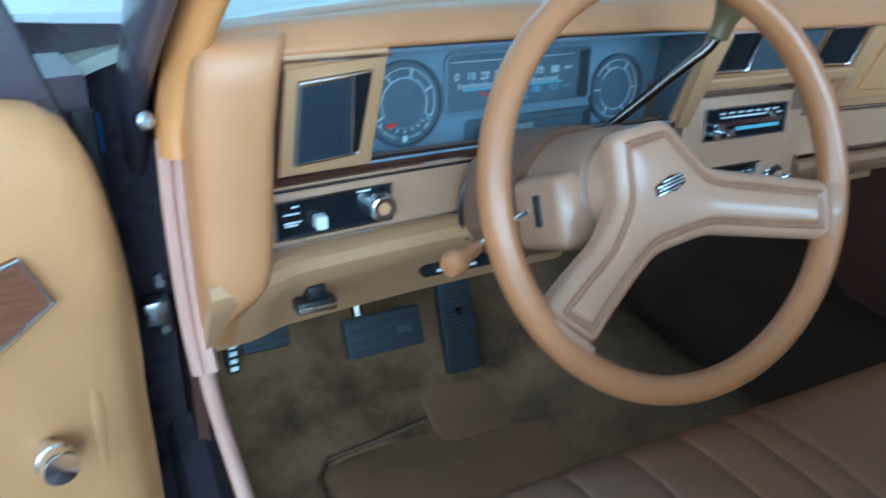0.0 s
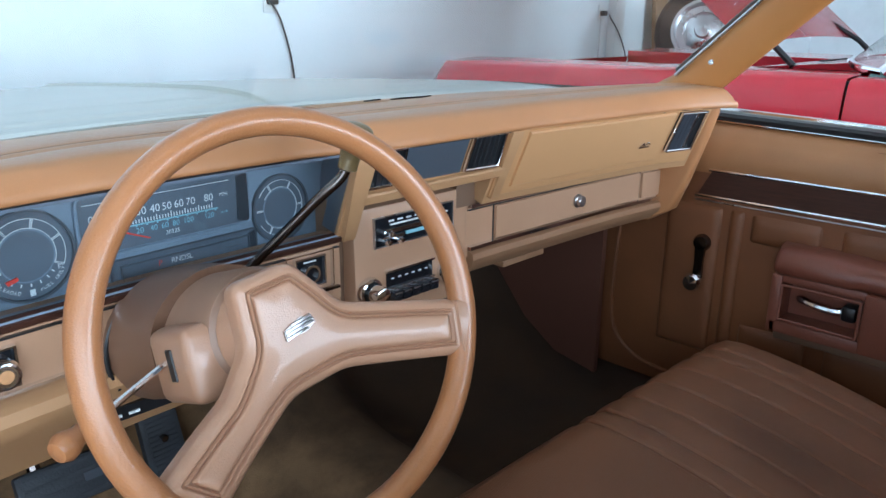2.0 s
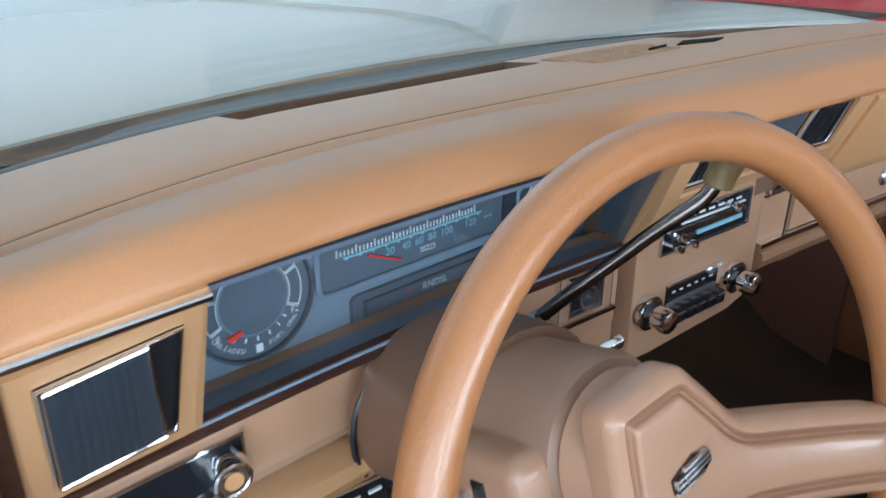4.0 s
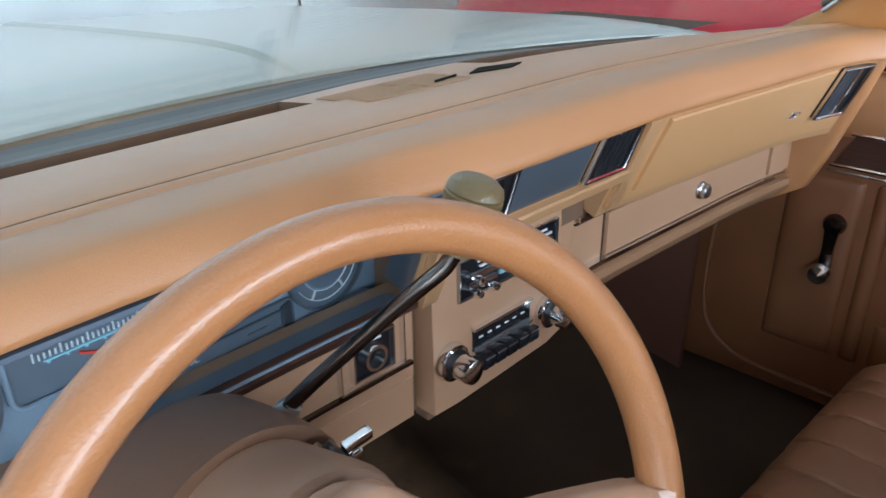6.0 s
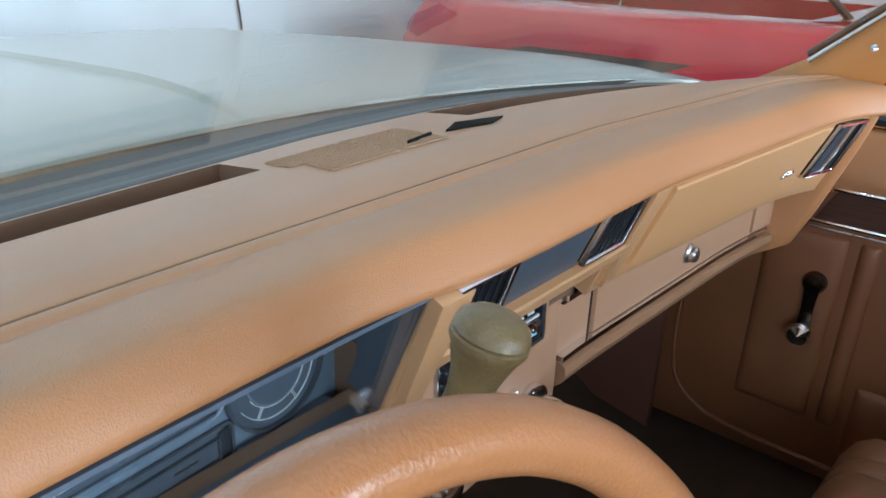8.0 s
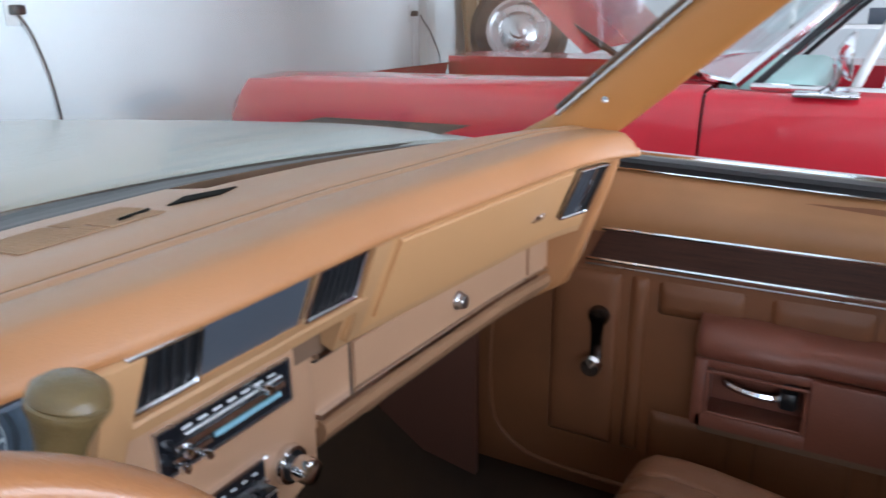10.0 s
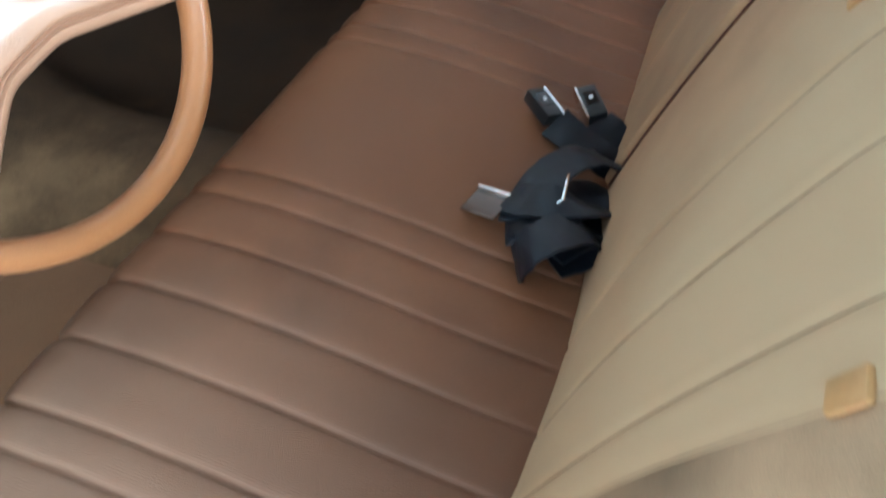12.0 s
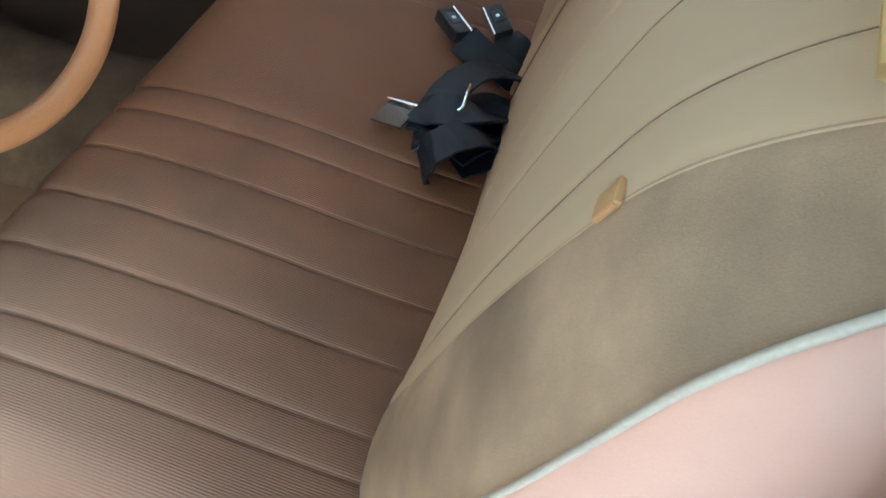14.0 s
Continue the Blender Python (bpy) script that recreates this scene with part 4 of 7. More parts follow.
for x, z in ((-0.064, 0.750), (0.094, 0.744)):
    bm = bmesh.new()
    m = Matrix.Translation(K(x, z, 0)) @ pose(0, 0, 0, 90, 0, 0)
    turned(bm, [(0.0205, 0), (0.0212, 0.003), (0.0195, 0.009), (0.0155, 0.0100), (0.0150, 0.008), (0, 0.008)], m, 24)
    rk = part("knob_ring", bm, CHROME, console, "chrome radio knob")
    bm = bmesh.new()
    turned(bm, [(0.009, 0.006), (0.009, 0.016), (0.0132, 0.017), (0.0138, 0.028), (0.0125, 0.034), (0.010, 0.0355), (0.0, 0.0355)], m, 24)
    part("knob", bm, CHROME, rk)
    bm = bmesh.new()
    turned(bm, [(0.0152, 0.0078), (0.0152, 0.0088), (0, 0.0088)], m, 20)
    part("knob_well", bm, BLACK, rk)
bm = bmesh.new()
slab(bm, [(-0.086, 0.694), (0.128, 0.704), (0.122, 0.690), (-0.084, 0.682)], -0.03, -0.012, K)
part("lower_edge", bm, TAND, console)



# a scrap of thread left on the pad
th = thing("thread_scrap", "short pale thread lying on the dash pad", "thread", (-0.281, -0.014, 1.0))
bm = bmesh.new()
tube(bm, smooth_path([pad_point(-0.2755, -0.0045, 0.9970), pad_point(-0.273, -0.0055, 0.9974), pad_point(-0.2705, -0.0075, 0.9970)]), 0.0004, 5)
part("thread", bm, WHITEV, th)

# ---- steering wheel and column ----
from mathutils import geometry as geo2d

WC, TIL = Vector((-0.356, -0.255, 0.866)), radians(19.4)
WU, WN = Vector((0.9976, -0.0695, 0)), Vector((-0.0657, -0.9409, 0.3322))
WV = WN.cross(WU)
AX = Vector((0, math.cos(TIL), -math.sin(TIL)))


def WP(u, v, d):
    return WC + WU * u + WV * v + WN * d


def dense(poly, step):
    out = []
    for i in range(len(poly)):
        a, b = Vector(poly[i - 1]), Vector(poly[i])
        m = max(1, int((b - a).length / step))
        out += [a + (b - a) * (j / m) for j in range(m)]
    return out


def outline_path(pts, n=5):
    """A closed, slightly rounded outline."""
    out, k = [], len(pts)
    for i in range(k):
        a, b, c = Vector(pts[i - 1]), Vector(pts[i]), Vector(pts[(i + 1) % k])
        r = min(0.012, 0.4 * (a - b).length, 0.4 * (c - b).length)
        p, q = b + (a - b).normalized() * r, b + (c - b).normalized() * r
        out += [((1 - t) ** 2 * p + 2 * t * (1 - t) * b + t * t * q) for t in (j / n for j in range(n + 1))]
    return out


def edge_distance(p, poly):
    best = 1e9
    for i in range(len(poly)):
        a, b = poly[i - 1], poly[i]
        t = max(0.0, min(1.0, (p - a).dot(b - a) / max((b - a).length_squared, 1e-12)))
        best = min(best, (p - a - t * (b - a)).length)
    return best


def puffed(bm, poly, fn, height, step, base, loops=None):
    """A cushion over a 2D outline: height(distance from the edge), with a skirt down to base."""
    k = len(poly)
    pts = list(poly)
    area = sum(poly[i - 1].x * poly[i].y - poly[i].x * poly[i - 1].y for i in range(k))
    xs, zs = [p.x for p in poly], [p.y for p in poly]
    nx, nz = int((max(xs) - min(xs)) / step), int((max(zs) - min(zs)) / step)
    loops = loops or ()
    for d in loops:
        for i in range(k):
            t = (poly[(i + 1) % k] - poly[i - 1]).normalized()
            q = poly[i] + Vector((-t.y, t.x)) * d * (1 if area > 0 else -1)
            if abs(edge_distance(q, poly) - d) < 0.0004:
                pts.append(q)
    clear_of = (max(loops) + 0.5 * step) if loops else 0.5 * step
    for i in range(nx + 1):
        for j in range(nz + 1):
            p = Vector((min(xs) + (i + 0.5 * (j % 2)) * step, min(zs) + j * step))
            if edge_distance(p, poly) > clear_of:
                pts.append(p)
    vs, _, fs, _, _, _ = geo2d.delaunay_2d_cdt(pts, [(i, (i + 1) % k) for i in range(k)], [list(range(k))], 1, 1e-6)
    used = sorted({i for f in fs for i in f})
    made = {i: bm.verts.new(fn(vs[i].x, vs[i].y, height(edge_distance(Vector(vs[i]), poly)))) for i in used}
    for f in fs:
        bm.faces.new([made[i] for i in f])
    lo = [bm.verts.new(fn(p.x, p.y, base)) for p in poly]
    hi = [bm.verts.new(fn(p.x, p.y, height(0.0))) for p in poly]
    for i in range(k):
        bm.faces.new((lo[i - 1], lo[i], hi[i], hi[i - 1]))
    bmesh.ops.remove_doubles(bm, verts=bm.verts, dist=1e-5)


def dish(u, v):
    return -0.034 + 0.036 * min(1.0, math.hypot(u, v) / 0.175) ** 2


sw = thing("steering_wheel", "tan vinyl two-spoke steering wheel, turned off centre", "steering wheel", WC)
bm = bmesh.new()
rings = []
for i in range(96):
    a = 2 * math.pi * i / 96
    c = WP(0.1785 * math.cos(a), 0.1785 * math.sin(a), 0)
    out = (WP(math.cos(a), math.sin(a), 0) - WC)
    row = []
    for j in range(16):
        b = 2 * math.pi * j / 16
        grip = 1.0 - 0.05 * (0.5 + 0.5 * math.cos(2 * b))
        row.append(c + 0.0135 * grip * (math.cos(b) * out + 1.08 * math.sin(b) * WN))
    rings.append(row)
rings.append(rings[0])
g = sheet(bm, rings, True)
bmesh.ops.remove_doubles(bm, verts=g[0] + g[-1], dist=1e-6)
part("rim", bm, WHEEL, sw, "tan grained vinyl rim", 60)

HUBPTS = [(0.012, 0.057), (-0.048, 0.047), (-0.046, -0.010), (-0.072, -0.043), (-0.152, -0.088), (-0.106, -0.125), (-0.012, -0.062), (0.046, -0.052), (0.164, -0.073), (0.171, -0.018), (0.056, 0.008), (0.036, 0.032)]
poly = dense(outline_path(HUBPTS), 0.0035)
fnh = lambda u, v, d: WP(u, v, dish(u, v) + d)


def pad_height(d):
    groove = 0.0042 * math.exp(-((d - 0.0112) / 0.0011) ** 2) + 0.0038 * math.exp(-((d - 0.0150) / 0.0010) ** 2)
    return 0.011 * (1 - math.exp(-d / 0.0045)) + 0.003 * (1 - math.exp(-max(0, d - 0.015) / 0.012)) - groove


bm = bmesh.new()
puffed(bm, poly, fnh, pad_height, 0.005, -0.014, (0.001, 0.0025, 0.0045, 0.0070, 0.0092, 0.0102, 0.0107, 0.0112, 0.0117, 0.0122, 0.0131, 0.0140, 0.0145, 0.0150, 0.0155, 0.0160, 0.0172, 0.0195))
part("hub_pad", bm, HUB, sw, "rose-tan padded hub and spokes with moulded edge lines", 60)
# end collars of the spokes
for pts in ([(0.156, -0.072), (0.170, -0.071), (0.174, -0.020), (0.163, -0.018)], [(-0.150, -0.087), (-0.108, -0.123), (-0.113, -0.129), (-0.155, -0.092)]):
    bm = bmesh.new()
    slab(bm, [Vector(p) for p in pts], -0.014, 0.012, fnh, 0.004)
    part("spoke_collar", bm, HUB, sw)
bm = bmesh.new()
em = lambda a, b, d: WP(0.003 + 0.85 * (a * 0.94 - b * 0.25), -0.002 + 0.85 * (a * 0.25 + b * 0.94), dish(0, 0) + 0.0140 + d)
slab(bm, [(-0.020, -0.006), (-0.006, -0.007), (0.006, -0.009), (0.020, -0.005), (0.019, 0.004), (0.006, 0.009), (-0.006, 0.007), (-0.018, 0.004)], -0.004, 0.0015, em)
eb = part("emblem", bm, DARKST, sw, "small chrome emblem")
for a0, a1, b in ((-0.020, 0.010, -0.0055), (-0.018, 0.018, -0.0015), (-0.018, 0.019, 0.0020), (-0.008, 0.018, 0.0058)):
    bm = bmesh.new()
    slab(bm, [(a0, b - 0.0011), (a1, b - 0.0011), (a1 - 0.001, b + 0.0011), (a0 + 0.001, b + 0.0011)], 0.0005, 0.0035, em, 0.0004)
    part("emblem_bar", bm, DULLCH, eb)
bm = bmesh.new()
turned(bm, [(0.038, -0.040), (0.044, -0.050), (0.050, -0.066), (0.0, -0.066)], Matrix.Translation(WC) @ pose(0, 0, 0, 90 - 19.4, 0, 0), 28)
part("hub_shroud", bm, HUB, sw)

# column, with its axis running into the dash
col = thing("steering_column", "brown plastic steering column with shift lever", "steering column", (-0.356, 0.0, 0.70))
CM = Matrix.Translation(WC) @ pose(0, 0, 0, 90 - 19.4, 0, 0)
bm = bmesh.new()
turned(bm, [(0.046, -0.066), (0.055, -0.070), (0.059, -0.080), (0.060, -0.150), (0.062, -0.158), (0.0, -0.158)], CM, 36)
part("turn_signal_bowl", bm, COLM, col, "brown column bowl")
bm = bmesh.new()
turned(bm, [(0.055, -0.156), (0.0575, -0.160), (0.0575, -0.225), (0.052, -0.232), (0.047, -0.24), (0.046, -0.42), (0.0, -0.42)], CM, 36)
part("column_jacket", bm, COLB, col, "brown shift collar and jacket")
# squared housing on the bowl's outer side, with a slot
bm = bmesh.new()
box(bm, -0.078, -0.030, -0.050, 0.022, -0.152, -0.070, 0.012, 3, CM)
hs = part("switch_housing", bm, HUB, col)
bm = bmesh.new()
box(bm, -0.0795, -0.070, -0.026, 0.004, -0.112, -0.100, 0.001, 1, CM)
part("stalk_slot", bm, BLACK, hs)
# plastic cowl where the column meets the fascia
bm = bmesh.new()
rings = []
for s, r in ((0.16, 0.072), (0.20, 0.078), (0.26, 0.082)):
    c = WC + AX * s
    rings.append([c + Vector((r * math.cos(a), 0.0, r * 0.9 * math.sin(a) + (0.006 if math.sin(a) > 0 else 0))) for a in (2 * math.pi * i / 28 for i in range(28))])
lofted(bm, rings)
part("column_cowl", bm, COLB, col)
bm = bmesh.new()
c = WC + AX * 0.262
tube(bm, [c + Vector((0.0835 * math.cos(a), -0.012, 0.078 * math.sin(a))) for a in (math.pi * (0.05 + 1.1 * i / 20) for i in range(21))], 0.0028, 6)
part("cowl_gasket", bm, BLACK, col)
# boss that carries the lever
bm = bmesh.new()
tube(bm, smooth_path([(-0.345, -0.050, 0.790), (-0.330, -0.049, 0.812), (-0.318, -0.049, 0.826)], 4), [0.030] * 3 + [0.026] * 3 + [0.021, 0.019, 0.016], 16)
part("lever_boss", bm, COLM, col, "brown shift lever boss", 50)
# shift lever
bm = bmesh.new()
tube(bm, smooth_path([(-0.315, -0.048, 0.828), (-0.297, -0.054, 0.842), (-0.290, -0.060, 0.853)], 4), [0.0095] * 5 + [0.0088] * 2 + [0.0072] * 2, 20)
part("lever_socket", bm, DULLCH, col, "chrome lever socket", 60)
bm = bmesh.new()
tube(bm, smooth_path([(-0.298, -0.053, 0.843), (-0.280, -0.073, 0.872), (-0.256, -0.100, 0.908), (-0.243, -0.115, 0.928), (-0.232, -0.128, 0.944), (-0.222, -0.138, 0.957), (-0.216, -0.143, 0.970)], 8), 0.0056, 20)
lev = part("shift_lever", bm, DARKST, col, "worn dark chrome shift lever", 60)
bm = bmesh.new()
d = Vector((0.010, -0.010, 0.05)).normalized()
rings_m = Matrix.Translation((-0.217, -0.143, 0.966)) @ d.to_track_quat("Z", "Y").to_matrix().to_4x4()
turned(bm, [(0.007, 0), (0.0108, 0.002), (0.0104, 0.010), (0.0118, 0.020), (0.0160, 0.033), (0.0182, 0.037), (0.0182, 0.0395), (0.0172, 0.0405), (0.0180, 0.042), (0.0165, 0.0465), (0.012, 0.050), (0.006, 0.0515), (0.0, 0.052)], rings_m, 28)
part("shift_knob", bm, OLIVE, lev, "olive-gold flared shift knob")
# ignition key
bm = bmesh.new()
tube(bm, [(-0.322, -0.118, 0.838), (-0.305, -0.122, 0.850)], 0.015, 16)
kb = part("lock_boss", bm, COLM, col)
bm = bmesh.new()
tube(bm, [(-0.307, -0.122, 0.849), (-0.300, -0.1235, 0.854)], 0.0105, 16)
kl = part("ignition_lock", bm, BLACK, kb, "black ignition lock ring")
bm = bmesh.new()
km = Matrix.Translation((-0.299, -0.124, 0.855)) @ pose(0, 0, 0, 18, -12, -8)
box(bm, 0.0, 0.021, -0.0035, 0.0035, -0.0045, 0.0045, 0.0016, 2, km)
box(bm, 0.001, 0.006, -0.003, 0.003, -0.015, -0.003, 0.0012, 1, km)
box(bm, 0.001, 0.014, -0.0025, 0.0025, -0.020, -0.013, 0.0020, 2, km)
part("ignition_key", bm, CHROME, kl, "chrome ignition key")
bm = bmesh.new()
turned(bm, [(0.0045, 0), (0.0045, 0.004), (0, 0.004)], Matrix.Translation((-0.327, -0.066, 0.842)) @ pose(0, 0, 0, 30, 0, 0), 12)
part("hazard_knob", bm, BLACK, col)
# turn signal stalk
bm = bmesh.new()
tube(bm, [(-0.410, -0.135, 0.822), (-0.47, -0.160, 0.812), (-0.520, -0.182, 0.803)], 0.0032, 8)
st = part("turn_stalk", bm, CHROME, col, "chrome turn signal stalk with a tan knob")
bm = bmesh.new()
d = Vector((-0.125, -0.055, -0.024)).normalized()
turned(bm, [(0.006, 0), (0.0075, 0.006), (0.0085, 0.022), (0.012, 0.030), (0.0125, 0.036), (0.009, 0.042), (0, 0.044)], Matrix.Translation((-0.510, -0.178, 0.806)) @ d.to_track_quat("Z", "Y").to_matrix().to_4x4(), 20)
part("stalk_knob", bm, WHEEL, st, "tan stalk knob")


# ---- bench seat ----
LINES = (0.153, 0.198, 0.267, 0.342, 0.418, 0.494, 0.536)
CUSH = [(-0.30, 0.335), (-0.232, 0.345), (-0.212, 0.38), (-0.206, 0.43), (-0.208, 0.48), (-0.215, 0.515), (-0.228, 0.540), (-0.250, 0.555), (-0.280, 0.5585), (-0.32, 0.556), (-0.37, 0.549),
        (-0.42, 0.541), (-0.48, 0.528), (-0.54, 0.512), (-0.60, 0.498), (-0.66, 0.487), (-0.72, 0.478)]
seat = thing("bench_seat", "brown ribbed-cloth bench seat with a beige backrest", "car seat", (0, -0.5, 0.30))


def pleat(x):
    """Depth of the stitched pleats across the seat."""
    d = 0.0
    for a in LINES:
        q = abs(abs(x) - a)
        if q < 0.03:
            d -= 0.0034 * math.exp(-(q / 0.0028) ** 2) + 0.0018 * math.exp(-(q / 0.011) ** 2)
    return d


def cushion_front(x):
    """How far the cushion's front edge stands forward along the bench."""
    pts = ((-1, 0.035), (-0.35, 0.035), (-0.1, 0.023), (0.2, 0.019), (0.4, 0.014), (0.58, 0.006), (1, 0.006))
    for (a, u), (b, v) in zip(pts, pts[1:]):
        if x <= b:
            return u + (v - u) * (x - a) / (b - a)


def cushion_ring(x):
    e = max(0.0, abs(x) - 0.575) / 0.065
    drop = 0.055 * min(1, e) ** 2.2
    row = []
    for i, (y, z) in enumerate(CUSH):
        up = 1.0 if i > 5 else (0.6 if i > 3 else 0.0)
        fwd = 0.0 if i > 6 else (1.0 if i > 1 else 0)
        up *= 1.0 - 0.55 * min(1.0, max(0.0, (-0.45 - y) / 0.15))
        z2 = z + (pleat(x) * up if i > 2 else 0) - drop * max(0.0, (z - 0.36) / 0.2)
        crown = 0.006 * math.cos(x * 2.2) if i > 5 else 0
        y2 = y - 0.03 * min(1, e) ** 2 * fwd + 0.9 * pleat(x) * (1 if 2 < i < 8 else 0)
        row.append((x, y2 + cushion_front(x) * (1 if i < 9 else 0), z2 + crown - 0.006))
    return row


bm = bmesh.new()
xs = sorted(set([round(v, 4) for v in span(-0.645, 0.630, 150)] + [round(s * (a + o), 4) for s in (-1, 1) for a in LINES for o in (-0.008, -0.005, -0.003, -0.0015, 0, 0.0015, 0.003, 0.005, 0.008)]))
sheet(bm, [cushion_ring(x) for x in xs])
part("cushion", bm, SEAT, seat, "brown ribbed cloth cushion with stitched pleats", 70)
for s, xe in ((-1, -0.645), (1, 0.630)):
    edge = [Vector(p) for p in cushion_ring(xe)]
    bm = bmesh.new()
    sheet(bm, [edge, [p + Vector((s * 0.008, 0, -0.004)) for p in edge], [Vector((xe + s * 0.012, p.y, max(0.32, p.z - 0.05))) for p in edge], [Vector((xe + s * 0.004, p.y, 0.31)) for p in edge]])
    part("side_skirt", bm, TANY, seat, "pale tan vinyl seat skirt", 60)
    bm = bmesh.new()
    tube(bm, [p + Vector((s * 0.002, 0, 0.001)) for p in edge[3:]], 0.0035, 6)
    part("cushion_piping", bm, TAND, seat)

# backrest
S0, SD = Vector((0, -0.640, 0.455)), Vector((0, -0.16, 0.345)).normalized()
SN = Vector((0, SD.z, -SD.y))
BH = 0.575


def half_width(s):
    k = min(1.0, s / 0.36)
    return 0.555 + 0.052 * k * (2 - k) - 0.02 * max(0.0, (s - 0.40) / 0.17) ** 2


SPLIT = 0.016


def back_seams(x, s):
    """Stitched seams of the backrest, flaring outwards to the top, and the split between its two halves."""
    ax, mid = abs(x), abs(x - SPLIT)
    d = -0.009 * math.exp(-(mid / 0.011) ** 2) - 0.020 * math.exp(-(mid / 0.0028) ** 2) + 0.005 * math.exp(-((x - SPLIT - 0.014) / 0.010) ** 2)
    flare = 0.11 * max(0.0, s - 0.24) ** 1.35
    for a, k, w in ((0.240 + 0.2 * flare, 0.003, 0.004), (0.345 + 0.3 * flare, 0.002, 0.004), (0.425 + 0.5 * flare + 0.05 * s, 0.002, 0.004), (0.455 + 0.9 * flare + 0.08 * s, 0.0012, 0.006)):
        q = abs(ax - a)
        d -= k * math.exp(-(q / w) ** 2)
    return d


SEAMS = ((0.240, 0.2, 0.0), (0.345, 0.3, 0.0), (0.425, 0.5, 0.05))


def back_point(f, s):
    """f runs from -1 to 1 across the face."""
    w = half_width(s)
    x = f * w
    belly = 0.014 * math.sin(math.pi * min(1, max(0, s / BH))) * (1 - abs(f) ** 6)
    edge = -0.020 * max(0.0, (abs(f) - 0.80) / 0.20) ** 2
    roll = -0.055 * max(0.0, (s - 0.42) / 0.155) ** 2.2
    p = S0 + SD * s + SN * (belly + edge + roll + max(0.0, 1 - s / 0.26) ** 2 * (0.018 * min(1.0, max(0.0, (-0.40 - x) / 0.14)) - 0.017 * math.exp(-((x + 0.24) / 0.17) ** 2)) + (back_seams(x, s) if s > 0.03 else 0))
    return Vector((x, p.y, p.z))


def seam_f(s):
    """Where the bolster seam runs across the face."""
    return (0.455 + 0.099 * max(0.0, s - 0.24) ** 1.35 + 0.08 * s) / half_width(s)


fs = sorted(set([round(v, 4) for v in span(-1, 1, 300)] + [round(a * 0.001, 4) for a in range(14, 54)]))
ss = span(0, BH, 44)
bm = bmesh.new()
sheet(bm, [[back_point(f * seam_f(s), s) for f in fs] for s in ss])
part("backrest", bm, BACK, seat, "beige cloth backrest, light falloff painted across it, with stitched seams", 70)
for sgn in (-1, 1):
    bm = bmesh.new()
    sheet(bm, [[back_point(sgn * (seam_f(s) + (1 - seam_f(s)) * k), s) for k in span(0, 1, 40)] for s in ss])
    part("bolster", bm, BOLSTER, seat, "soiled brown cloth bolster", 70)
for sgn in (-1, 1):
    for a0, a1, a2 in SEAMS:
        line = []
        for s in span(0.05, BH - 0.02, 60):
            x = a0 + a1 * 0.11 * max(0.0, s - 0.24) ** 1.35 + a2 * s
            line.append(back_point(sgn * x / half_width(s), s) + SN * 0.0002)
        bm = bmesh.new()
        tube(bm, line, 0.0006, 5)
        part("stitched_seam", bm, STITCH, seat)
# dark tube laid along the split in place of its shade
bm = bmesh.new()
tube(bm, [back_point((SPLIT - 0.0015) / half_width(s), s) + SN * 0.0210 for s in span(0.04, BH - 0.004, 60)], 0.0015, 8)
part("split_shade", bm, KICK, seat, "dark tube standing in for the shaded split of the backrest")
for sgn in (-1, 1):
    bm = bmesh.new()
    tube(bm, [back_point(sgn * (seam_f(s) + 0.004), s) - SN * 0.0006 for s in span(0.10, BH - 0.004, 60)], 0.0012, 8)
    part("bolster_fold", bm, BACK, seat)
for sgn in (-1, 1):
    bm = bmesh.new()
    rows = []
    for s in ss:
        e = back_point(sgn, s)
        back = 0.20 - 0.06 * (s / BH)
        rows.append([e, e + Vector((sgn * 0.010, -0.010, -0.002)), e + Vector((sgn * 0.018, -0.04, -0.008)), e + Vector((sgn * 0.018, -back, -0.03)), e + Vector((-sgn * 0.02, -back - 0.02, -0.03))])
    sheet(bm, rows)
    part("backrest_side", bm, SEATSIDE, seat, "pink-tan vinyl backrest side", 60)
    bm = bmesh.new()
    tube(bm, [back_point(sgn, s) + Vector((sgn * 0.003, -0.001, 0.001)) for s in span(0, BH, 110)], 0.0024, 12)
    part("backrest_piping", bm, PIPING, seat, "pale worn piping")
bm = bmesh.new()
rows = []
for f in fs[::6] + [fs[-1]]:
    e = back_point(f, BH)
    rows.append([e, e + Vector((0, -0.05, 0.0)), e + Vector((0, -0.12, -0.03)), e + Vector((0, -0.14, -0.20)), e + Vector((0, -0.10, -0.55))])
sheet(bm, rows)
part("backrest_rear", bm, BACK, seat, "", 60)
# belt guide tabs sewn on the seams
for f, s in ((-0.818, 0.424), (-0.305, 0.445)):
    c = back_point(f, s)
    fr = Matrix((Vector((1, 0, 0)), SD, SN)).transposed().to_4x4() @ pose(0, 0, 0, 0, 0, 6)
    bm = bmesh.new()
    box(bm, -0.0085, 0.0085, -0.0115, 0.0115, -0.004, 0.0012, 0.0012, 2, Matrix.Translation(c + SN * 0.003) @ fr)
    tab = part("belt_guide", bm, GOLD, seat, "gold-tan belt guide tab")
    bm = bmesh.new()
    box(bm, -0.0100, -0.0086, 0.000, 0.0100, -0.002, 0.0010, 0.0006, 1, Matrix.Translation(c + SN * 0.003) @ fr)
    part("guide_edge", bm, TANY, tab)
# torn corner with foam
def flap_rows(n, m, fn):
    b = bmesh.new()
    sheet(b, [[fn(i / n, j / m) for j in range(m + 1)] for i in range(n + 1)])
    bmesh.ops.solidify(b, geom=b.faces[:], thickness=0.0022)
    return b


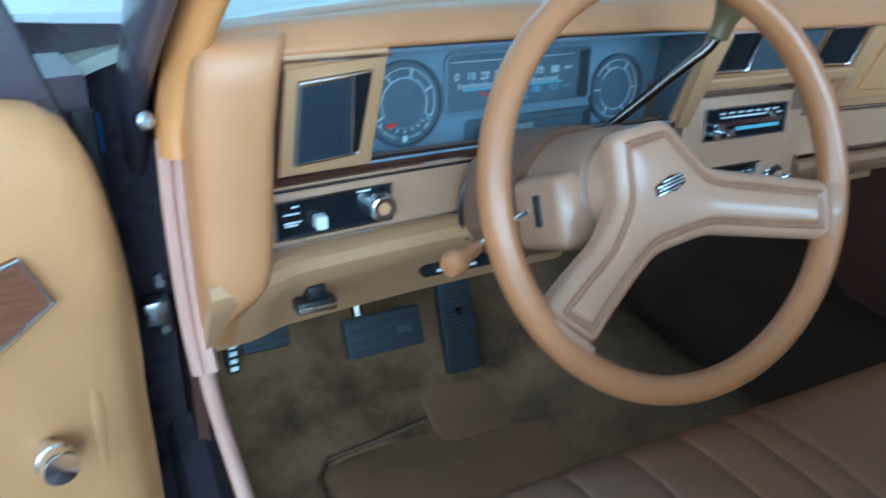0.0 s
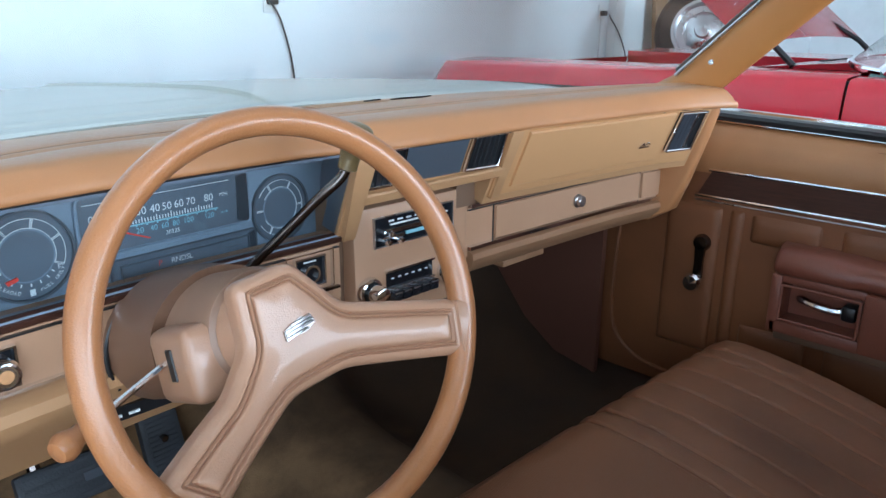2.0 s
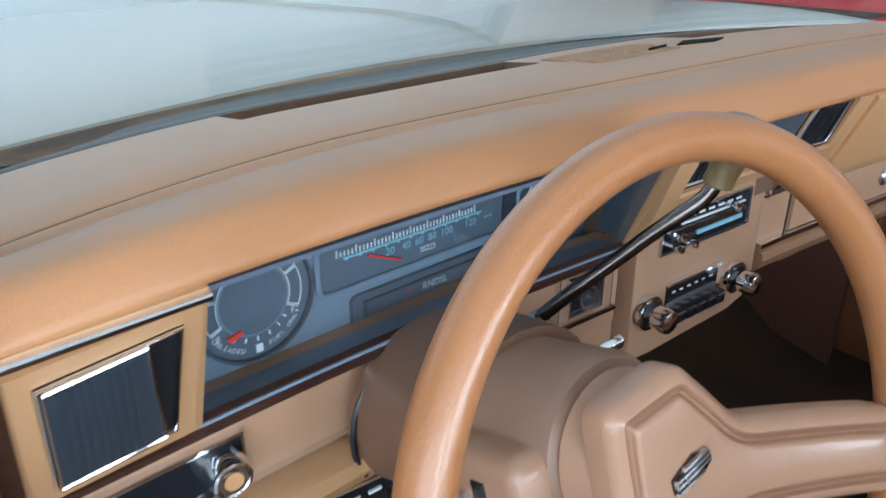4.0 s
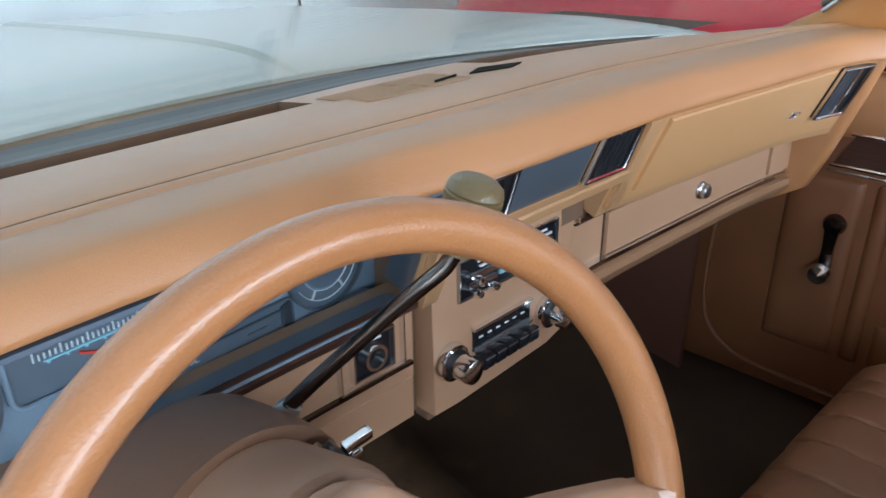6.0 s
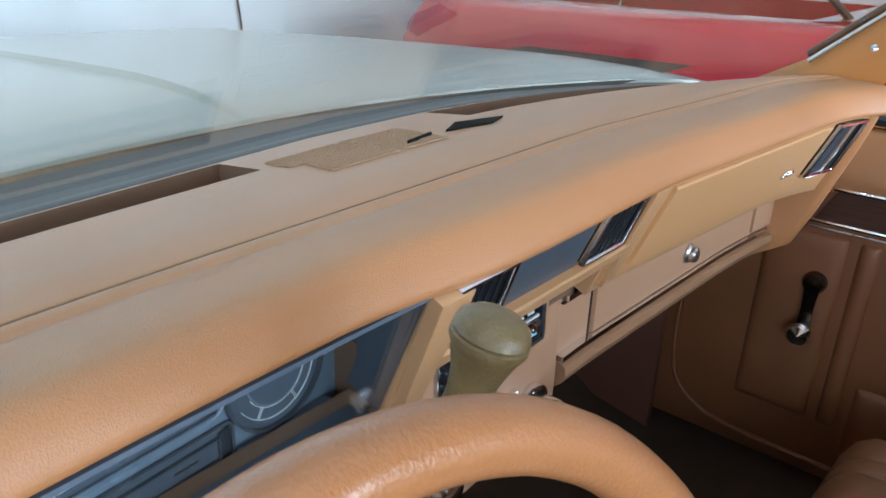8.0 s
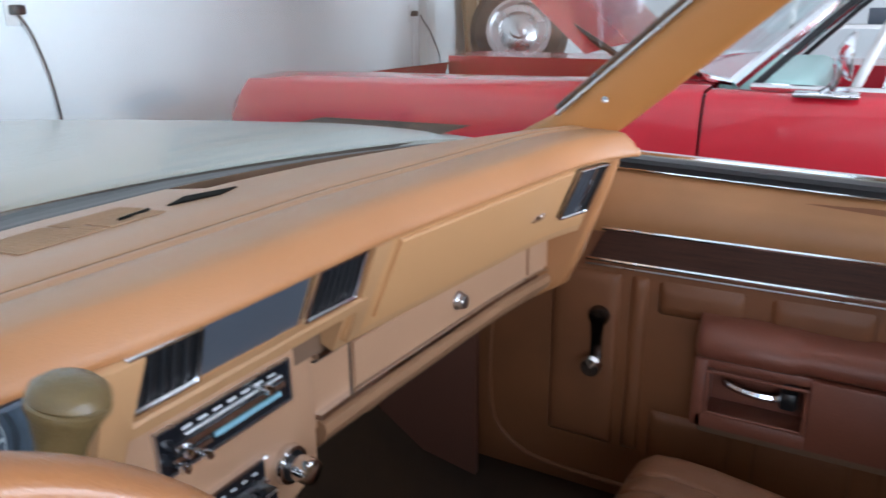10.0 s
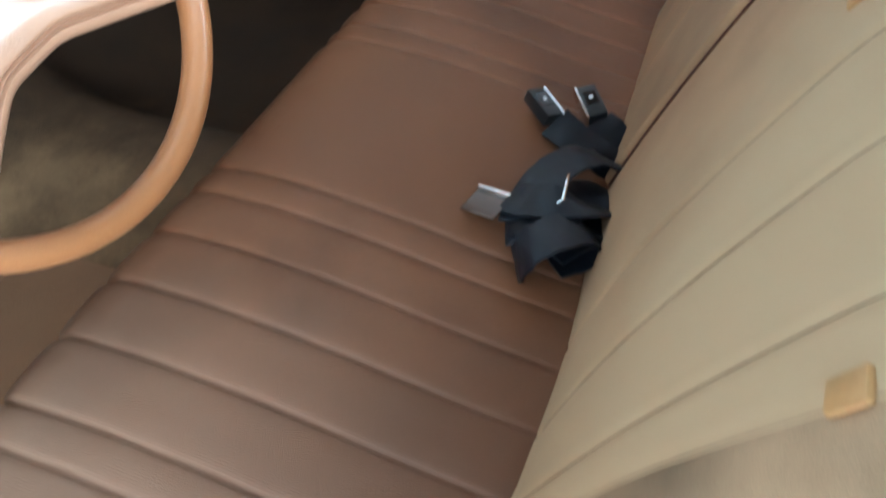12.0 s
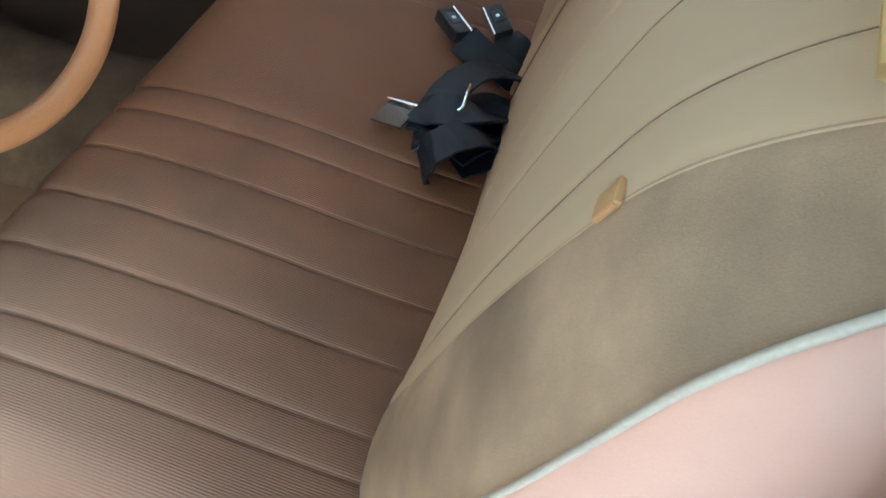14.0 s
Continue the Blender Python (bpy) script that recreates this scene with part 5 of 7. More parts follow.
def cover(u, v):
    """The loose skin: u along its torn lower edge, v up and over the corner; its front edge curls under."""
    c = math.exp(-(u / 0.09) ** 2)
    w = math.exp(-(v / 0.12) ** 2)
    x = -0.550 + 0.150 * v + 0.030 * u * u + 0.004 * math.sin(7 * u + 1) * w + 0.004 * c * (1 - v)
    return (x, -0.891 - 0.085 * u + 0.006 * c, 0.976 + 0.012 * v + 0.003 * math.sin(8 * u + 2 * v) - 0.006 * c + 0.003 - 0.003 * w)


tr = part("torn_cover", flap_rows(18, 12, cover), FLAP, seat, "torn yellowed vinyl flap at the top corner", 60)


def under_lip(u, v):
    """The torn lower lip, sagging away under the flap."""
    return (-0.532 - 0.014 * math.sin(math.pi * u) ** 2 + 0.045 * v + 0.002 * math.sin(15 * u), -0.889 - 0.036 * u, 0.957 - 0.001 * math.sin(12 * u) + 0.016 * v - 0.003 * u)


part("torn_edge", flap_rows(14, 4, under_lip), FLAP, tr, "", 60)
bm = bmesh.new()
rows = []
for i in range(25):
    a = math.pi * i / 24
    row = []
    for j in range(24):
        b = 2 * math.pi * j / 24
        n = Vector((math.cos(a), math.sin(a) * math.cos(b), math.sin(a) * math.sin(b)))
        w = 1 + 0.18 * noise.noise(n * 2.2) + 0.09 * noise.noise(n * 8) + 0.04 * noise.noise(n * 19)
        row.append((-0.516 + 0.028 * w * n.y, -0.937 + 0.031 * w * n.x, 0.955 + 0.020 * w * n.z))
    rows.append(row)
sheet(bm, rows, True)
part("exposed_foam", bm, FOAM, tr, "crumbling orange seat foam", 60)

# ---- seat belts ----
def strap(bm, pts, ups, width=0.047, thick=0.003, n=9):
    """A flat webbing strap along points; ups give the way its face looks."""
    path = smooth_path(pts, n)
    k = len(path)
    rows = []
    for i, p in enumerate(path):
        t = (path[min(i + 1, k - 1)] - path[max(i - 1, 0)]).normalized()
        g = i / (k - 1) * (len(ups) - 1)
        j = min(int(g), len(ups) - 2)
        up = Vector(ups[j]).lerp(Vector(ups[j + 1]), g - j).normalized()
        side = t.cross(up).normalized()
        up = side.cross(t)
        across = [-1, -0.55, 0, 0.55, 1]
        lift = [0.0022 * noise.noise(p * 75 + Vector((0, 0, 3 * a))) + 0.0011 * noise.noise(p * 190 + Vector((5 * a, 0, 0))) - 0.0008 * a * a for a in across]
        face = [p + side * (a * width / 2) + up * h for a, h in zip(across, lift)]
        rows.append([q - up * (thick / 2) for q in face] + [q + up * (thick / 2) for q in face[::-1]])
    lofted(bm, rows)


def buckle(name, label, at, rot, side):
    e = thing(name, label, "seat belt", at, "seat belts")
    m = Matrix.Translation(at) @ rot @ Matrix.Scale(0.84, 4)
    bm = bmesh.new()
    box(bm, -0.030, 0.034, -0.016, 0.016, -0.012, 0.012, 0.004, 2, m)
    body = part("buckle", bm, BLACK, e, "black plastic buckle")
    bm = bmesh.new()
    box(bm, -0.030, 0.034, side * 0.0165 - 0.002, side * 0.0165 + 0.002, -0.010, 0.0125, 0.0008, 1, m)
    part("buckle_edge", bm, CHROME, body, "chrome buckle edge")
    bm = bmesh.new()
    box(bm, -0.008, 0.020, -0.010, 0.010, 0.0115, 0.0135, 0.001, 1, m)
    bt = part("release_button", bm, BLACKG, body)
    bm = bmesh.new()
    box(bm, 0.003, 0.009, -0.003, 0.003, 0.0135, 0.0138, 0, 1, m)
    part("button_mark", bm, WHITE, bt)
    return e


b1 = buckle("seat_belt", "black belt buckle with a chrome edge on the cushion", (0.098, -0.553, 0.532), pose(0, 0, 0, 14, -12, 46), -1)
bm = bmesh.new()
strap(bm, [(0.080, -0.572, 0.526), (0.066, -0.600, 0.518), (0.055, -0.638, 0.505), (0.050, -0.675, 0.482)], [(-0.5, 0, 1), (-0.1, 0.3, 1), (0, 0.8, 0.6)])
part("webbing", bm, BELT, b1)
b2 = buckle("seat_belt", "black belt buckle with a square release button", (0.132, -0.610, 0.524), pose(0, 0, 0, -8, -12, 33), 1)
bm = bmesh.new()
strap(bm, [(0.112, -0.624, 0.518), (0.098, -0.648, 0.506), (0.090, -0.68, 0.482)], [(0, 0, 1), (0, 0.4, 1), (0, 0.8, 0.6)])
part("webbing", bm, BELT, b2)
b3 = thing("seat_belt", "bunched black belt webbing with a chrome tongue", "seat belt", (-0.09, -0.59, 0.51), "seat belts")
bm = bmesh.new()
strap(bm, [(0.078, -0.695, 0.472), (0.052, -0.655, 0.514), (0.022, -0.612, 0.542), (-0.020, -0.584, 0.543), (-0.062, -0.572, 0.534), (-0.100, -0.570, 0.530)], [(0, 0.7, 0.8), (0.2, 0.3, 1), (0.1, 0.1, 1), (-0.1, 0.2, 1), (-0.2, 0.2, 1), (-0.2, 0.1, 1)], 0.054, 0.003)
part("webbing", bm, BELT, b3, "folded black webbing")
# the strap that carries the tongue
bm = bmesh.new()
strap(bm, [(-0.066, -0.546, 0.534), (-0.074, -0.566, 0.543), (-0.080, -0.598, 0.552), (-0.070, -0.632, 0.546), (-0.045, -0.665, 0.520), (-0.025, -0.700, 0.470)], [(-0.1, 0.1, 1), (-0.35, 0.1, 1), (-0.2, 0.1, 1), (0.15, 0.2, 1), (0, 0.5, 1), (0, 0.8, 0.7)], 0.046, 0.003)
part("webbing", bm, BELT, b3, "folded black webbing")
# a loop that curls over and tucks back under itself, with slack below it
bm = bmesh.new()
strap(bm, [(-0.140, -0.575, 0.514), (-0.149, -0.581, 0.530), (-0.144, -0.594, 0.547), (-0.130, -0.612, 0.554), (-0.108, -0.634, 0.548), (-0.098, -0.648, 0.530), (-0.108, -0.640, 0.514), (-0.132, -0.612, 0.512)], [(-0.6, 0.7, 0.1), (-0.5, 0.6, 0.6), (-0.15, 0.3, 1), (0.1, 0, 1), (0.4, -0.4, 0.8), (0.6, -0.8, -0.1), (0.2, -0.2, -1), (0, 0, -1)], 0.053, 0.003, 8)
strap(bm, [(-0.020, -0.703, 0.468), (-0.045, -0.660, 0.505), (-0.075, -0.622, 0.518), (-0.112, -0.590, 0.519)], [(0, 0.7, 0.8), (0, 0.4, 1), (0, 0.2, 1)], 0.100, 0.003)
strap(bm, [(0.030, -0.705, 0.466), (0.006, -0.660, 0.505), (-0.025, -0.620, 0.519), (-0.066, -0.585, 0.521)], [(0, 0.7, 0.8), (0, 0.4, 1), (0, 0.2, 1)], 0.085, 0.003)
strap(bm, [(-0.062, -0.700, 0.470), (-0.078, -0.655, 0.516), (-0.092, -0.612, 0.537), (-0.104, -0.572, 0.532), (-0.112, -0.556, 0.520)], [(0, 0.7, 0.8), (0.3, 0.4, 1), (0.5, 0.1, 1), (0.1, 0.3, 1), (0, 0.7, 0.6)], 0.050, 0.003)
part("webbing", bm, BELT, b3, "folded black webbing")
bm = bmesh.new()
tm = Matrix.Translation((-0.080, -0.524, 0.531)) @ pose(0, 0, 0, -3, 4, -13)
box(bm, -0.024, 0.019, -0.022, 0.022, -0.0012, 0.0012, 0.0008, 1, tm)
tg = part("tongue", bm, DARKST, b3, "dull chrome belt tongue")
bm = bmesh.new()
box(bm, 0.0180, 0.0235, -0.024, 0.024, -0.002, 0.006, 0.0016, 2, tm)
part("tongue_lip", bm, CHROME, tg)
bm = bmesh.new()
tube(bm, [(-0.034, -0.606, 0.556), (-0.058, -0.609, 0.561), (-0.0825, -0.611, 0.560), (-0.085, -0.606, 0.556)], 0.0022, 6)
part("webbing_clip", bm, CHROME, b3)
b3.location += Vector((-0.018, -0.012, -0.002))
# striker on the dark door jamb behind the seat
an = thing("door_striker", "chrome door striker loop on the dark door jamb", "door striker", (-0.68, -0.92, 0.90))
bm = bmesh.new()
lofted(bm, [[(-0.646, -0.926, z), (-0.652, -0.922, z), (-0.700, -0.930, z), (-0.716, -0.944, z), (-0.720, -1.05, z), (-0.646, -1.05, z)] for z in (0.31, 0.70, 0.95, 0.985)])
part("jamb_plate", bm, JAMB, an, "dark blue-grey painted door jamb")
bm = bmesh.new()
tube(bm, smooth_path([(-0.652, -0.930, 0.908), (-0.652, -0.921, 0.911), (-0.655, -0.919, 0.918), (-0.661, -0.921, 0.950), (-0.664, -0.922, 0.959), (-0.668, -0.923, 0.961), (-0.671, -0.924, 0.957), (-0.667, -0.923, 0.946), (-0.660, -0.921, 0.915), (-0.659, -0.930, 0.910)], 5), 0.0013, 10)
part("striker_loop", bm, CHROME, an, "polished striker loop")
bm = bmesh.new()
box(bm, -0.684, -0.652, -0.927, -0.921, 0.905, 0.975, 0.002, 2)
part("striker_plate", bm, JAMB, an)
for z in (0.911, 0.969):
    bm = bmesh.new()
    turned(bm, [(0.0035, 0), (0.003, 0.002), (0, 0.0022)], Matrix.Translation((-0.680, -0.921, z)) @ pose(0, 0, 0, -90, 0, 0), 10)
    part("striker_screw", bm, CHROME, an)

# ---- passenger door ----
pd = thing("passenger_door", "closed tan vinyl passenger door with wood-grain strip and armrest", "car door", (0.80, -0.4, 0.30))
DX = 0.803


def D(y, z, d):
    """A point on the inner face of the passenger door, d proud of it."""
    return Vector((DX - d, y, z))


def sill_drop(y):
    """The window sill falls a little towards the rear."""
    return -0.004 - 0.026 * min(1.0, max(0.0, (0.05 - y) / 0.85))


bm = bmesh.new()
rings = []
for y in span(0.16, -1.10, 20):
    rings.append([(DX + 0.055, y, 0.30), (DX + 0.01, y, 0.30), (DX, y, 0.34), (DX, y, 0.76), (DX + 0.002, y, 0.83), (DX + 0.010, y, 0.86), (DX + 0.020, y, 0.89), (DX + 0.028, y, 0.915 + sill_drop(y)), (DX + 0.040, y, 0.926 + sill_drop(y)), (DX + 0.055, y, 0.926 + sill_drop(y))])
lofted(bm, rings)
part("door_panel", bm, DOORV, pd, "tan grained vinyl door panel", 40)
bm = bmesh.new()
rings = []
for y in span(0.155, -1.095, 24):
    u = sill_drop(y)
    rings.append([(DX + 0.03, y, 0.812), (DX - 0.001, y, 0.812), (DX - 0.0055, y, 0.824), (DX - 0.0060, y, 0.842), (DX - 0.0020, y, 0.864), (DX + 0.0065, y, 0.884 + 0.5 * u), (DX + 0.0180, y, 0.904 + u), (DX + 0.0260, y, 0.9165 + u), (DX + 0.036, y, 0.922 + u)])
lofted(bm, rings)
part("upper_roll", bm, DOORV_LIT, pd, "tan padded roll under the window, painted lighter as lit", 60)
bm = bmesh.new()
rings = [[(DX + q, y, z + sill_drop(y)) for q, z in ((0.03, 0.924), (0.028, 0.936), (0.034, 0.942), (0.060, 0.943), (0.066, 0.924))] for y in span(0.06, -1.10, 12)]
lofted(bm, rings)
part("window_seal", bm, BLACK, pd, "black rubber window seal")
for xx, zz, r in ((DX + 0.074, 0.944, 0.006), (DX + 0.027, 0.9255, 0.0022)):
    bm = bmesh.new()
    tube(bm, [(xx, y, zz + sill_drop(y)) for y in span(0.08, -1.10, 12)], r, 8)
    part("sill_moulding", bm, CHROME, pd, "bright sill moulding")
# outer skin
bm = bmesh.new()
lofted(bm, [[(DX + 0.055, y, 0.30), (DX + 0.085, y, 0.30), (DX + 0.125, y, 0.55), (DX + 0.12, y, 0.75), (DX + 0.085, y, 0.94 + sill_drop(y)), (DX + 0.055, y, 0.94 + sill_drop(y))] for y in span(0.20, -1.12, 10)])
part("outer_skin", bm, PAINT, pd)
# wood strip with bright edges
bm = bmesh.new()
slab(bm, [(-0.060, 0.766), (-1.08, 0.766), (-1.08, 0.816), (-0.086, 0.816)], -0.002, 0.004, D)
part("wood_strip", bm, WOOD, pd, "dark wood-grain strip")
for z, h in ((0.819, 0.004), (0.763, 0.004), (0.753, 0.0016)):
    bm = bmesh.new()
    tube(bm, [D(-0.080 if z > 0.8 else -0.055, z, 0.003), D(-1.08, z, 0.003)], h, 8)
    part("bright_moulding", bm, DULLCH if z < 0.76 else CHROME, pd)


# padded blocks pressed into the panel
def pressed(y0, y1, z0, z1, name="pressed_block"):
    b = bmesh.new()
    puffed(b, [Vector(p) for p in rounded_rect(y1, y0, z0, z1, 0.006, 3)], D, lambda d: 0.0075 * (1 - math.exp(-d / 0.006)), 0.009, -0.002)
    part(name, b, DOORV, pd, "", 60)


pressed(0.005, -0.118, 0.412, 0.742, "crank_panel")
for y0, y1 in ((-0.182, -0.318), (-0.356, -0.500), (-0.536, -0.670), (-0.706, -0.85), (-0.886, -1.03)):
    pressed(y0, y1, 0.56 if y0 < -0.68 else 0.682, 0.740)
    pressed(y0, y1, 0.36, 0.50)
pressed(-0.135, -0.165, 0.412, 0.742, "pressed_rib")
# shallow outline round the front of the panel
bm = bmesh.new()
tube(bm, smooth_path([D(0.115, 0.73, 0.001), D(0.125, 0.60, 0.001), D(0.128, 0.48, 0.001), D(0.115, 0.40, 0.001), D(0.07, 0.355, 0.001), D(0.0, 0.335, 0.001), D(-0.2, 0.33, 0.001)]), 0.005, 8)
part("panel_welt", bm, DOORV, pd)
# armrest
bm = bmesh.new()
rings = []
for y, s in ((-0.258, 0.6), (-0.264, 0.9), (-0.275, 1.0), (-0.40, 1.0), (-0.415, 0.96), (-0.55, 0.97), (-0.68, 0.98), (-0.694, 0.9), (-0.699, 0.6)):
    w = 0.085 * (0.93 if y < -0.41 else 1.0)
    rings.append([(DX + 0.005, y, 0.652), (DX - w * s + 0.012, y, 0.652), (DX - w * s, y, 0.660), (DX - w * s - 0.002, y, 0.676), (DX - w * s + 0.005, y, 0.690), (DX - w * s + 0.018, y, 0.700 - 0.004 * (y < -0.41)), (DX - 0.02, y, 0.702 - 0.005 * (y < -0.41)), (DX + 0.005, y, 0.70)])
lofted(bm, rings)
ar = part("armrest_pad", bm, ARM, pd, "red-brown vinyl armrest pad", 50)
bm = bmesh.new()
# base with an open pull pocket
box(bm, DX - 0.078, DX + 0.004, -0.695, -0.426, 0.535, 0.652, 0.006)
box(bm, DX - 0.078, DX + 0.004, -0.282, -0.262, 0.535, 0.652, 0.004)
box(bm, DX - 0.078, DX + 0.004, -0.430, -0.266, 0.535, 0.560, 0.004)
box(bm, DX - 0.074, DX + 0.004, -0.430, -0.266, 0.638, 0.654, 0.003)
box(bm, DX - 0.018, DX + 0.004, -0.430, -0.266, 0.540, 0.650)
ab = part("armrest_base", bm, ARM, pd, "red-brown armrest base with a pull pocket", 40)
bm = bmesh.new()
for z0, z1, y0, y1 in ((0.562, 0.567, -0.285, -0.424), (0.632, 0.637, -0.285, -0.424)):
    tube(bm, [(DX - 0.080, y0, (z0 + z1) / 2), (DX - 0.080, y1, (z0 + z1) / 2)], 0.003, 6)
for y in (-0.285, -0.424):
    tube(bm, [(DX - 0.080, y, 0.565), (DX - 0.080, y, 0.635)], 0.003, 6)
part("pocket_edge", bm, ARM, ab)
bm = bmesh.new()
tube(bm, smooth_path([(DX - 0.036, -0.302, 0.602), (DX - 0.046, -0.335, 0.597), (DX - 0.046, -0.37, 0.595), (DX - 0.036, -0.392, 0.597)], 4), [0.004] + [0.0075] * 11 + [0.006], 8)
lh = part("door_handle", bm, CHROME, ab, "chrome inside door handle")
bm = bmesh.new()
box(bm, DX - 0.055, DX - 0.015, -0.412, -0.386, 0.582, 0.612, 0.006)
part("handle_pivot", bm, BLACK, lh)
bm = bmesh.new()
box(bm, DX - 0.080, DX - 0.005, -0.7005, -0.694, 0.56, 0.69, 0.002)
part("armrest_end", bm, DULLCH, ab)
# brown block standing in for the shade under the armrest
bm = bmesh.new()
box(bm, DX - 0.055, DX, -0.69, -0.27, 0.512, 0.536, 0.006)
part("armrest_shade_block", bm, TAND, ab)
# window crank
bm = bmesh.new()
turned(bm, [(0.019, 0), (0.019, 0.008), (0.015, 0.016), (0, 0.017)], Matrix.Translation(D(-0.085, 0.662, 0.005)) @ pose(0, 0, 0, 0, -90, 0), 20)
cr = part("window_crank", bm, DARKST, pd, "dark chrome window crank")
bm = bmesh.new()
lofted(bm, [[D(-0.085 + a * w, z, dd) for a, dd in ((-1, 0.012), (1, 0.012), (1, 0.020), (-1, 0.020))] for z, w in ((0.662, 0.012), (0.62, 0.009), (0.585, 0.010))])
part("crank_arm", bm, DARKST, cr)
bm = bmesh.new()
turned(bm, [(0.010, 0.010), (0.012, 0.022), (0.018, 0.030), (0.020, 0.038), (0.016, 0.046), (0, 0.049)], Matrix.Translation(D(-0.086, 0.580, 0.006)) @ pose(0, 0, 0, 0, -90, 0), 22)
part("crank_knob", bm, CHROME, cr, "clear-faced chrome crank knob")

# ---- driver door, standing open ----
DO = thing("driver_door", "open driver door with tan vinyl panel and wood inlay", "car door", (-0.80, 0.10, 0.30))
HM = Matrix.Translation((-0.792, 0.055, 0)) @ pose(0, 0, 0, 0, 0, 17)


def N(a, z, d):
    """A point on the open door's inner face: a outwards from the hinge, d proud of it towards the cabin side."""
    return HM @ Vector((-a, -d, z))


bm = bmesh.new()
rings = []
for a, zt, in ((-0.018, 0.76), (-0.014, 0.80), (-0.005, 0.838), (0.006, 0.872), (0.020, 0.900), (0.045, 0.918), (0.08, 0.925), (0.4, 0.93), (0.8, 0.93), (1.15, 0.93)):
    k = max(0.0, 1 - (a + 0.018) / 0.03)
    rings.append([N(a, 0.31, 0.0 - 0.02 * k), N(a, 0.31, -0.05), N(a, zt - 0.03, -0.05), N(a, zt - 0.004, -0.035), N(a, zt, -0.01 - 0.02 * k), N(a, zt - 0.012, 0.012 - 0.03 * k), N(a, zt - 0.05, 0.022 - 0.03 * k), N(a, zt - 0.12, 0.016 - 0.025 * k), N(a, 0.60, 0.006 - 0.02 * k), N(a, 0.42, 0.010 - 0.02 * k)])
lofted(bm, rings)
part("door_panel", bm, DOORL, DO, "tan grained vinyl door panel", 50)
bm = bmesh.new()
lofted(bm, [[N(a, 0.30, -0.05), N(a, 0.93, -0.05), N(a, 0.945, -0.11), N(a, 0.75, -0.17), N(a, 0.55, -0.175), N(a, 0.30, -0.14)] for a in (-0.02, 0.03, 0.6, 1.15)])
part("outer_skin", bm, DARKTRIM, DO)
bm = bmesh.new()
INLAY = [(0.067, 0.741), (0.088, 0.789), (0.20, 0.763), (0.40, 0.730), (0.40, 0.62), (0.22, 0.655), (0.12, 0.710)]
slab(bm, INLAY, -0.002, 0.026, N)
part("wood_inlay", bm, WOODL, DO, "reddish wood-grain inlay")
bm = bmesh.new()
tube(bm, [N(a, z, 0.0265) for a, z in INLAY + INLAY[:1]], 0.0018, 6)
part("inlay_rim", bm, DULLCH, DO)
for pts, r, d in (([(0.064, 0.735), (0.118, 0.700), (0.22, 0.645), (0.40, 0.61)], 0.0035, 0.010), ([(0.068, 0.735), (0.052, 0.690), (0.042, 0.636), (0.041, 0.583), (0.045, 0.52), (0.055, 0.44), (0.08, 0.38)], 0.016, -0.008)):
    bm = bmesh.new()
    tube(bm, smooth_path([N(a, z, d) for a, z in pts], 8), r, 16)
    part("panel_fold", bm, DOORL, DO, "", 60)
bm = bmesh.new()
turned(bm, [(0.011, 0), (0.012, 0.012), (0.0125, 0.016), (0.0170, 0.019), (0.0185, 0.023), (0.0185, 0.027), (0.0165, 0.029), (0.0165, 0.033), (0.0185, 0.035), (0.0185, 0.041), (0.0165, 0.045), (0, 0.046)], Matrix.Translation(N(0.095, 0.584, 0.008)) @ pose(0, 0, 0, 90, 0, 17), 26)
part("crank_knob", bm, CHROME, DO, "chrome crank knob")
bm = bmesh.new()
lofted(bm, [[N(a, 0.945, -0.06), N(a, 0.945, -0.065), N(a, 0.955, -0.065), N(a, 0.955, -0.06)] for a in (0.05, 0.9)])
part("window_seal", bm, BLACK, DO)
bm = bmesh.new()
tube(bm, [N(-0.005, z, -0.03) for z in span(0.32, 0.90, 6)], 0.012, 8)
part("edge_seal", bm, BLACK, DO, "black rubber door seal")
# sloping front post of the window frame, and the glass behind it
bm = bmesh.new()
lofted(bm, [[N(a0 + da, z, dd) for da, dd in ((0.0, -0.035), (0.0, -0.085), (0.085, -0.085), (0.085, -0.035))] for a0, z in ((0.012, 0.895), (0.040, 0.985), (0.10, 1.15), (0.18, 1.37))])
part("window_frame", bm, DARKTRIM, DO, "dark painted sloping window frame", 40)
bm = bmesh.new()
lofted(bm, [[N(a0 - 0.004 + da, z, dd) for da, dd in ((0.0, -0.045), (0.0, -0.078), (0.012, -0.078), (0.012, -0.045))] for a0, z in ((0.010, 0.893), (0.038, 0.985), (0.10, 1.15), (0.18, 1.37))])
part("frame_seal", bm, BLACK, DO)
bm = bmesh.new()
slab(bm, [(0.08, 0.93), (0.62, 0.93), (0.62, 1.36), (0.20, 1.36)], -0.064, -0.059, N)
dg = part("door_glass", bm, GLASS, DO, "clear door glass")
dg.visible_shadow = False

# ---- car body round the cabin ----
car = thing("car_body", "champagne sedan body with a long flat hood", "car", (0, 0.2, 0.0))


def hood_rear(x):
    """The rear edge of the hood."""
    return 0.375 - (0.33 if x < 0.03 else 0.45) * (x - 0.03) ** 2


